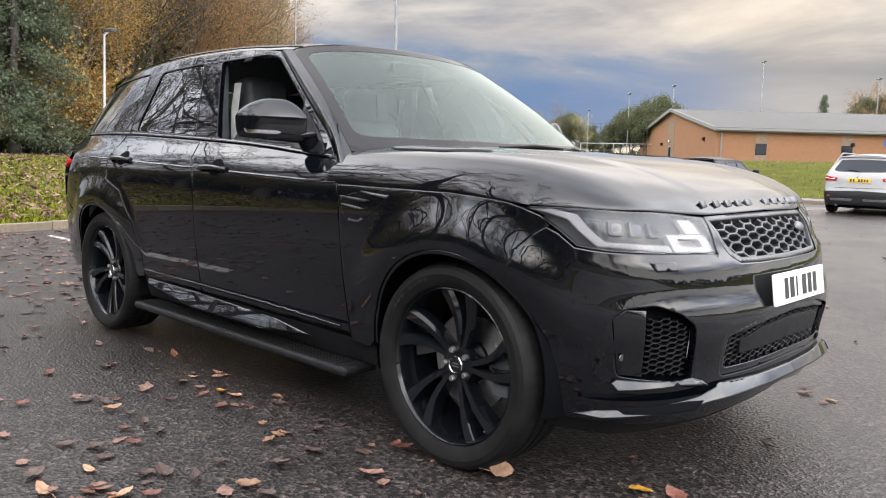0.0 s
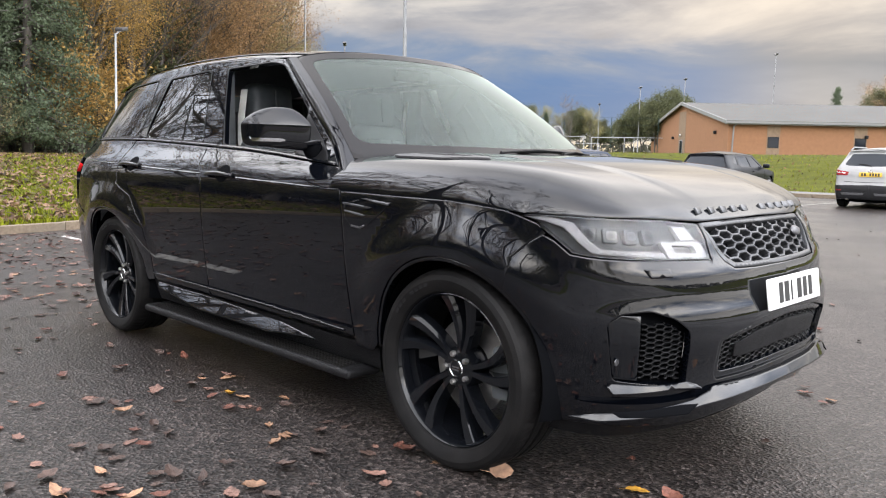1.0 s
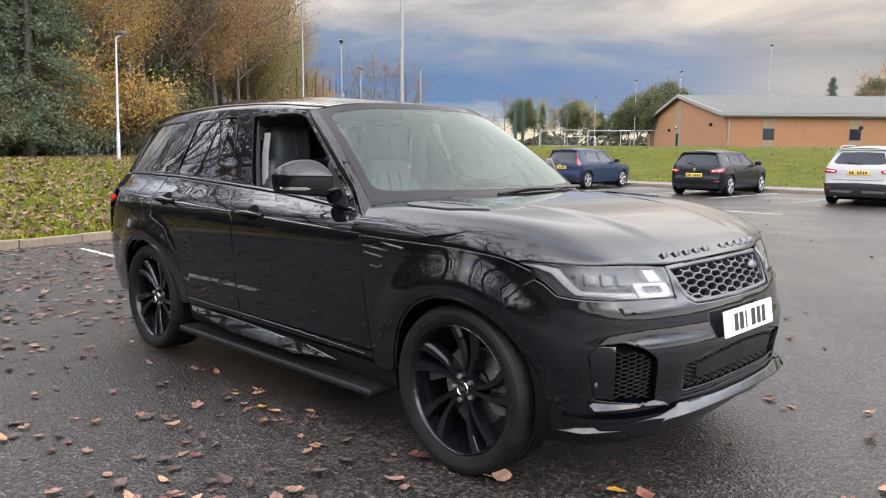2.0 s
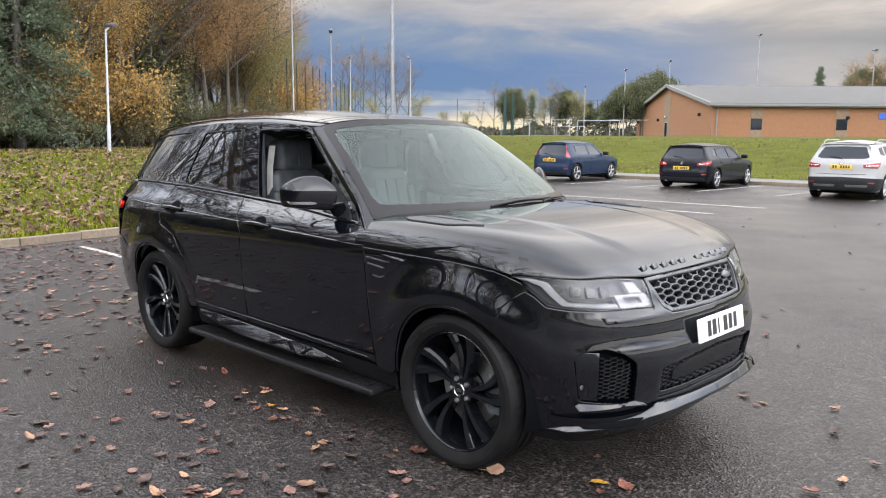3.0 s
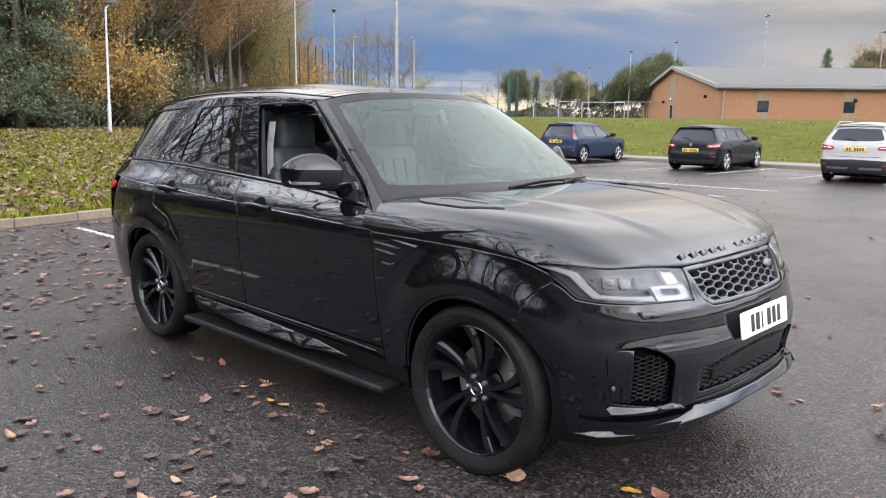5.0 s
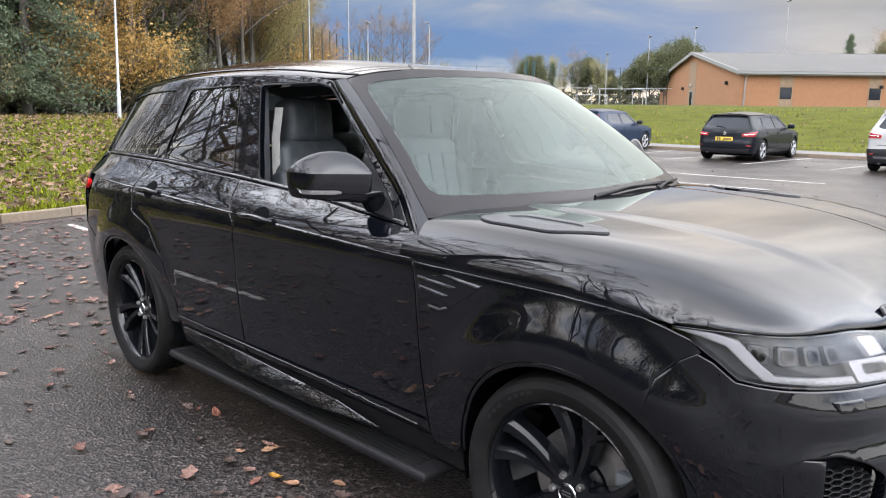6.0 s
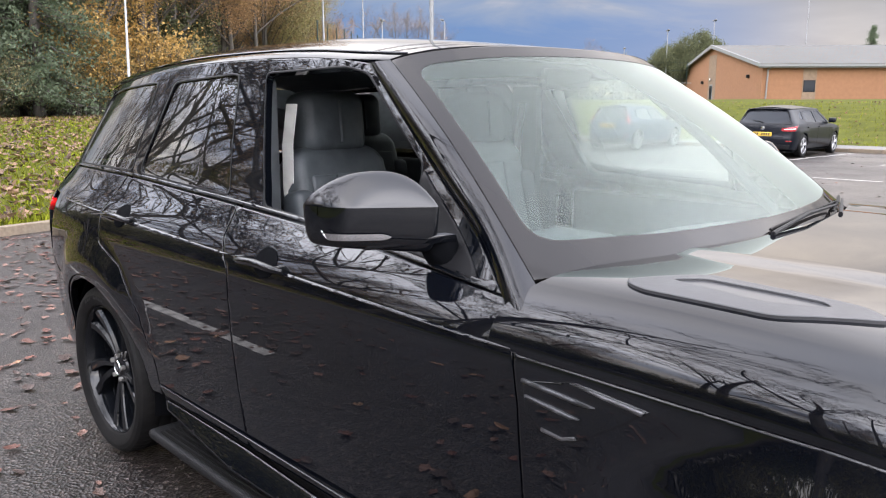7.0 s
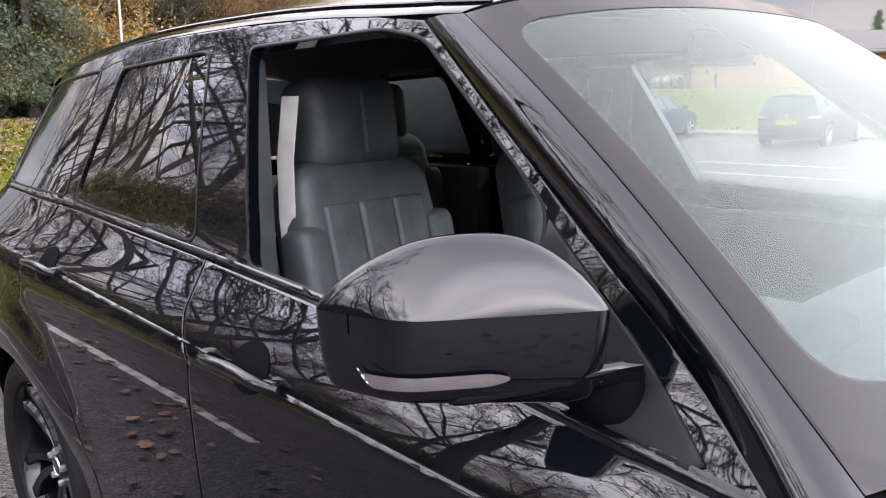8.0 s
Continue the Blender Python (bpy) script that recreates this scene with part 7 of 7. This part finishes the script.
random.seed(4)
def wood_edge():
    # the wood beyond the grass bank: (bearing, kind)
    span = [(171, "conifer"), (166, "conifer"), (163.6, "conifer"), (162.6, "conifer"), (161.8, "conifer"), (161.0, "conifer"), (160.3, "gold"), (159.6, "gold"), (158.8, "gold"), (158.0, "gold"), (157.0, "ivy"), (156.2, "old"), (155.4, "bare"), (154.6, "ivy"), (153.8, "old"), (153.0, "ivy"), (152.2, "rust"), (151.6, "old"), (151.0, "rust"), (150.2, "rust"), (149.5, "bare"), (148.8, "rust"), (148.1, "olive"), (147.4, "olive"), (146.7, "bare"), (146.0, "olive"), (145.3, "rust"), (144.7, "rust"), (144.1, "bare"), (143.5, "rust")]
    for k, (az, kind) in enumerate(span):
        d = np.interp(az, [142.5, 146, 150, 160, 172], [88, 70, 56, 45, 41])
        for row in range(4):
            kd = kind if row == 0 or (row == 1 and az > 157.5) else random.choice(["bare", "olive", "rust", "olive", "rust"] if az < 150 else ["bare", "bare", "ivy", "bare", "rust"] if az < 157.5 else ["gold", "olive", "olive", "ivy"])
            dd = d + row * 6.5 + random.uniform(-1.5, 1.5)
            aa = az + random.uniform(-.5, .5) + row * .3
            x, y, z = place(aa, dd)
            thinned = 148.3 < az < 157.8
            if thinned and row == 3:
                continue
            plant(kd, random.randrange(2), x, y, (.68 if thinned and row else 1) * random.uniform(13.0, 16.5) if az > 148.3 else random.uniform(11, 13.5) if az > 146.6 else random.uniform(8, 10) if az > 145 else random.uniform(6.5, 8), "wood beside the car park", z)
    for k in range(40):
        az = 142.6 + 29 * k / 39 + random.uniform(-.3, .3)
        d = np.interp(az, [142.5, 146, 150, 160, 172], [84, 67, 53, 42.5, 39.5])
        x, y, z = place(az, d + random.uniform(-.8, 4.5))
        gold = 157.2 < az < 161 and random.random() < .8 or random.random() < .12
        plant("gold_shrub" if gold else "shrub", k % (2 if gold else 3), x, y, random.uniform(3.5, 6) if gold else random.uniform(1.4, 4.4), "undergrowth", z)


def far_trees():
    for px, d, h, kind in ((1082, 134, 8.2, "round"), (1102, 138, 9.4, "round"), (1146, 132, 11.0, "round"), (1124, 128, 9.0, "round"), (1164, 140, 10.4, "round"), (1066, 142, 6.5, "round"),
                           (1428, 170, 13.8, "conifer"), (1495, 176, 13.4, "rust"), (1518, 172, 14.2, "round"), (1545, 170, 14, "rust"), (1585, 170, 14, "round"), (1630, 172, 15, "rust"), (1700, 172, 16, "round"),
                           (600, 165, 15, "bare"), (622, 170, 14.5, "bare"), (640, 168, 16, "bare"), (660, 172, 15, "bare"), (678, 170, 15.5, "bare"), (700, 168, 14, "bare"), (718, 172, 13, "bare"), (735, 160, 7.5, "olive"), (655, 140, 6, "olive"), (610, 130, 7, "olive"),
                           (868, 165, 9.0, "bare"), (900, 160, 10, "round"), (918, 168, 9.5, "olive"), (935, 162, 8.5, "conifer"), (955, 168, 8, "olive"), (975, 160, 9.5, "bare"), (992, 165, 10, "round"), (1010, 162, 8.5, "olive"), (1032, 165, 7.5, "round"), (820, 175, 5, "olive"), (845, 170, 5.5, "bare"), (780, 175, 5, "olive")):
        x, y, z = place(bearing(px), d)
        plant(kind, 0, x, y, h, "trees beyond the sports pitch", z)
    # a far belt of woodland all round the horizon
    rng = np.random.default_rng(9)
    n = 48000
    az = rng.uniform(0, 2 * np.pi, n)
    d = rng.uniform(215, 260, n)
    top = 6.0 + 2.2 * np.sin(az * 17) + 1.6 * np.sin(az * 41 + 1) + 1.2 * np.sin(az * 97)
    top *= 1 - .72 * np.exp(-((np.degrees(az) - 131.5) / 4.5) ** 2)   # lower beyond the pitch
    c = np.stack([2.4 + d * np.cos(az), -3.5 + d * np.sin(az), 1.2 + rng.random(n) ** 1.3 * top], 1)
    me = leaf_cards("far_woodland", LEAF_FAR, c, .95, rng)
    tagged(put("far_woodland", me), "distant belt of olive and brown woodland", "woodland", kind="stuff")


def back_trees():
    # the trees behind the walk, which the paintwork mirrors
    for x, y, h, kind in ((-58, -10.2, 17, "old"), (-47, -10.3, 17, "old"), (-38.5, -9.9, 18, "old"), (-30.5, -10.3, 17, "old"), (-23.0, -10.2, 17, "old"), (-15.5, -10.3, 16, "old"), (-8.5, -9.9, 16, "old"), (-2.2, -10.0, 15, "old"), (-53, -10.0, 18, "old"), (-42.7, -10.1, 18, "old"), (-34.5, -10.2, 17, "old"), (-26.8, -9.9, 17, "old"), (-19.2, -10.1, 16, "old"), (-12, -10.2, 15, "old"),
                          (-40, -13, 10, "bare"), (-27, -13, 10, "bare"), (-19, -13.2, 10, "rust"), (-12, -12.6, 11, "bare"), (-5, -12.8, 12, "bare"), (-.8, -12.6, 11, "bare"), (4.0, -15, 11, "bare"),
                          (-46, -17, 9, "rust"), (-37, -16.5, 9, "bare"), (-33, -17.5, 8, "rust"), (-28.5, -17, 9, "bare"), (-24, -17.5, 8, "bare"), (-20, -16.5, 9, "rust"), (-16, -17.5, 9, "bare"), (-12, -17, 9, "rust"), (-7.5, -17, 10, "bare"), (-3, -17.5, 9, "rust"), (1.5, -18, 10, "bare"),
                          (9, -30, 11, "bare"), (17, -33, 11, "rust"), (26, -34, 11, "bare"), (34, -30, 11, "olive"), (44, -26, 11, "bare"), (-52, -9, 11, "conifer")):
        plant(kind, random.randrange(2), x, y, h, "trees behind the car park")
    # unseen dark brown floor, added to darken what the car's side mirrors
    xs, ys = np.meshgrid(np.linspace(-60, 60, 70), np.linspace(-8.96, -45, 24), indexing="ij")
    i = np.arange(xs.size).reshape(xs.shape)
    me = mesh_from("woodland_floor", np.stack([xs, ys, np.where(ys > -9, .006, land(xs, ys) + .05)], -1).reshape(-1, 3), np.stack([i[:-1, :-1], i[1:, :-1], i[1:, 1:], i[:-1, 1:]], -1).reshape(-1, 4), material("back_floor_brown", (.05, .036, .026), .9, vary=.5, scale=9, stain=.5, dark=(.025, .02, .016), stain_scale=2, bump=.8, bump_scale=40))
    tagged(put("woodland_floor", me), "unseen dark brown floor added behind the car park to darken reflections", "ground", kind="structure")
    for k in range(40):
        plant("shrub", k % 3, -46 + k * 1.25, -12.3 + random.uniform(-1.3, 1.0), random.uniform(3.8, 5.6) if k < 26 else random.uniform(2.2, 3.4), "undergrowth")
    for k in range(40):
        plant("shrub", k % 3, -44 + k * 1.35, -16.5 + random.uniform(-1.8, 1.8), random.uniform(1.8, 3.6), "undergrowth")
    for k in range(14):
        plant("shrub", k % 3, 9 + k * 3.0, -27 + random.uniform(-2.5, 2.5), random.uniform(2.0, 3.6), "undergrowth")


wood_edge()
far_trees()
back_trees()


# ---- grass and fallen leaves ----
def leaf_shape(seed):
    """One fallen leaf, nearly flat, with a pointed tip and a stalk, about 7 cm."""
    rng = random.Random(seed)
    bm = bmesh.new()
    n, curl, lift = 11, rng.uniform(.05, .55), rng.uniform(-.3, 1.0)
    fat = rng.uniform(.8, 1.35)
    lobes, twist = rng.choice((0, 0, 2, 3)), rng.uniform(-.25, .25)
    rows = []
    for i in range(n + 1):
        t = i / n
        w = .029 * fat * (t + .02) ** .55 * (1.0 - t) ** .8 * 1.75 * (1 + rng.uniform(-.14, .14))
        w *= 1 + (.30 * math.sin(t * math.pi * 2 * lobes) if lobes else 0)
        z = .003 + .030 * lift * (t - .3) ** 2 + .014 * curl * (2 * t - 1) ** 2
        rows.append([bm.verts.new((-.036 + .072 * t + abs(s) * .006 * (1 if lobes else 0), s * w + .006 * math.sin(t * 3 + seed), z + abs(s) * w * curl + s * w * twist * (t - .5) + rng.uniform(-.002, .002))) for s in (-1, -.5, 0, .5, 1)])
    for r0, r1 in zip(rows, rows[1:]):
        for j in range(4):
            bm.faces.new((r0[j], r0[j + 1], r1[j + 1], r1[j]))
    bend = rng.uniform(-.012, .012)
    a = [bm.verts.new(p) for p in ((-.035, -.0011, .006), (-.035, .0011, .006), (-.066, .0012 + bend, .004), (-.066, -.0002 + bend, .004))]
    bm.faces.new(a)
    me = bpy.data.meshes.new("fallen_leaf")
    for f in bm.faces:
        f.smooth = True
    bm.to_mesh(me)
    bm.free()
    return me


def leaf_drift(name, mat, xy, rng, lb, size=(.45, 1.2)):
    """Many leaves of the fallen kind in one mesh."""
    kinds = []
    for k in range(6):
        me = leaf_shape(30 + k)
        v = np.zeros(len(me.vertices) * 3)
        me.vertices.foreach_get("co", v)
        kinds.append((v.reshape(-1, 3), np.array([p.vertices[:] for p in me.polygons])))
        bpy.data.meshes.remove(me)
    vs, fs, n = [], [], 0
    for k, (x, y) in enumerate(xy):
        v, f = kinds[k % 6]
        t, s = rng.uniform(0, 6.283), rng.uniform(*size)
        tx, ty = rng.normal(0, .12, 2)
        p = v * s
        vs.append(np.stack([x + p[:, 0] * np.cos(t) - p[:, 1] * np.sin(t), y + p[:, 0] * np.sin(t) + p[:, 1] * np.cos(t), p[:, 2] + .004 + np.maximum(tx * p[:, 0] + ty * p[:, 1], -.002)], 1))
        fs.append(f + n)
        n += len(v)
    me = mesh_from(name, np.concatenate(vs), np.concatenate(fs), mat)
    tagged(put(name, me), lb, "leaves", kind="stuff")


def litter():
    mats = [material("fallen_leaf_" + n, c, .6, vary=.35, scale=60, bump=.3, bump_scale=300, objrand=.3) for n, c in
            (("tan", (.26, .145, .085)), ("rust", (.135, .052, .035)), ("brown", (.060, .036, .028)), ("pink_brown", (.175, .095, .072)), ("yellow", (.48, .25, .03)))]
    names = ["tan", "rust red", "dark brown", "pinkish brown", "yellow"]
    shapes = []
    for k in range(10):
        for i, m in enumerate(mats):
            me = leaf_shape(k) if i == 0 else shapes[k * 5].copy()
            me.materials.clear()
            me.materials.append(m)
            shapes.append(me)
    rng = random.Random(12)

    def drop(x, y, s, i, turn, roll=None):
        ob = put("fallen_leaf", shapes[rng.randrange(10) * 5 + i], None, place=pose(x, y, .004 if roll is None else .03, rng.uniform(-10, 10) if roll is None else roll, rng.uniform(-10, 10), turn) @ Matrix.Scale(s, 4))
        tagged(ob, "curled %s fallen leaf lying on the asphalt" % names[i], "leaf", group="fallen leaves")
    drop(.60, -.61, 1.15, 4, 40)
    drop(.70, -.56, 1.1, 1, 150)
    drop(-.33, -1.566, 1.2, 0, 20)
    drop(.198, -.875, 1.35, 0, 70, 62)
    drop(-.55, -1.9, 1.2, 0, 100)
    count = 0
    while count < 290:
        x, y = rng.uniform(-7.5, 2.2), rng.uniform(-3.0, 1.3)
        dense = .13 + .45 * max(0, (-2.2 - x) / 7) + (.5 if -1.9 < x < .6 and -2.2 < y < -.9 else 0)
        if rng.random() > dense or (-2.5 < x < .3 and -.78 < y < .8):
            continue
        drop(x, y, rng.triangular(.5, 1.45, .9), rng.choices(range(5), (4, 4, 5, 4, .5))[0], rng.uniform(0, 360))
        count += 1
    r2 = np.random.default_rng(5)
    # the rest of the litter, too many to count
    def spread(n, x0, x1, y0, y1):
        p = np.stack([r2.uniform(x0, x1, n), r2.uniform(y0, y1, n)], 1)
        under = (p[:, 0] > -3.3) & (p[:, 0] < .35) & (np.abs(p[:, 1]) < .85)
        return p[in_park(p[:, 0] - .1, p[:, 1]) & ~under]
    zones = [(1500, -9.2, -3.4, -4, 3), (900, -9.2, -6.0, -6, 7), (260, -3.5, 2.2, -4, -.95), (300, -6, 8, -8.5, -3.5), (160, -9, 4, 2, 18), (70, 1.2, 10, -3, 14), (160, -20, 4, 17, 23.0), (300, -9.25, -8.9, -8, 8), (120, -12, 4, 22.8, 23.1)]
    for i, share, lb in ((2, .42, "scattered dark brown leaf litter on the asphalt"), (1, .28, "scattered rust red leaf litter on the asphalt"), (3, .30, "scattered pinkish brown leaf litter on the asphalt")):
        leaf_drift("leaf_litter", mats[i], np.concatenate([spread(int(z[0] * share * 1.1), *z[1:]) for z in zones]), r2, lb)
    # leaves lying in the grass
    n = 27000
    x = -9.5 - r2.random(n) ** 1.4 * 32
    y = r2.uniform(-14, 22, n)
    ok = x < edge_x(y) - .25
    c = np.stack([x, y, land(x, y) + .05], 1)[ok]
    me = leaf_cards("leaves_on_grass", material("leaf_on_grass", (.13, .075, .045), .7, island=.8), c, .075, r2, flat=.6)
    tagged(put("leaves_on_grass", me), "brown autumn leaves lying in the grass bank", "leaves", kind="stuff")
    n = 2200
    x, y = r2.uniform(-40, 20, n), 25.8 + r2.random(n) ** 1.5 * 20
    me = leaf_cards("leaves_on_far_bank", bpy.data.materials["leaf_on_grass"], np.stack([x, y, land(x, y) + .05], 1), .06, r2, flat=.6)
    tagged(put("leaves_on_far_bank", me), "sparse leaves on the far grass bank", "leaves", kind="stuff")
    # grass blades, nearest bank densest
    def blades(name, x, y, size, lb):
        n = len(x)
        z = land(x, y)
        t = r2.uniform(0, 2 * np.pi, n)
        s = size * r2.uniform(.6, 1.5, n)
        dx, dy = np.cos(t) * .012 * (s / .07), np.sin(t) * .012 * (s / .07)
        lx, ly = r2.normal(0, .5, n) * s, r2.normal(0, .5, n) * s
        v = np.stack([np.stack([x - dx, y - dy, z - .02], 1), np.stack([x + dx, y + dy, z - .02], 1), np.stack([x + lx, y + ly, z + s], 1)], 1).reshape(-1, 3)
        me = mesh_from(name, v, np.arange(n * 3).reshape(n, 3), BLADE, smooth=False)
        tagged(put(name, me), lb, "grass", kind="stuff")
    n = 90000
    y = r2.uniform(-12, 20, n)
    x = edge_x(y) - .12 - r2.random(n) ** 1.7 * 28
    blades("grass", x, y, .075, "short mown autumn grass on the bank")
    n = 14000
    x, y = r2.uniform(-40, 15, n), 25.45 + r2.random(n) ** 1.4 * 18
    blades("far_grass", x, y, .08, "short mown grass on the far bank")


litter()
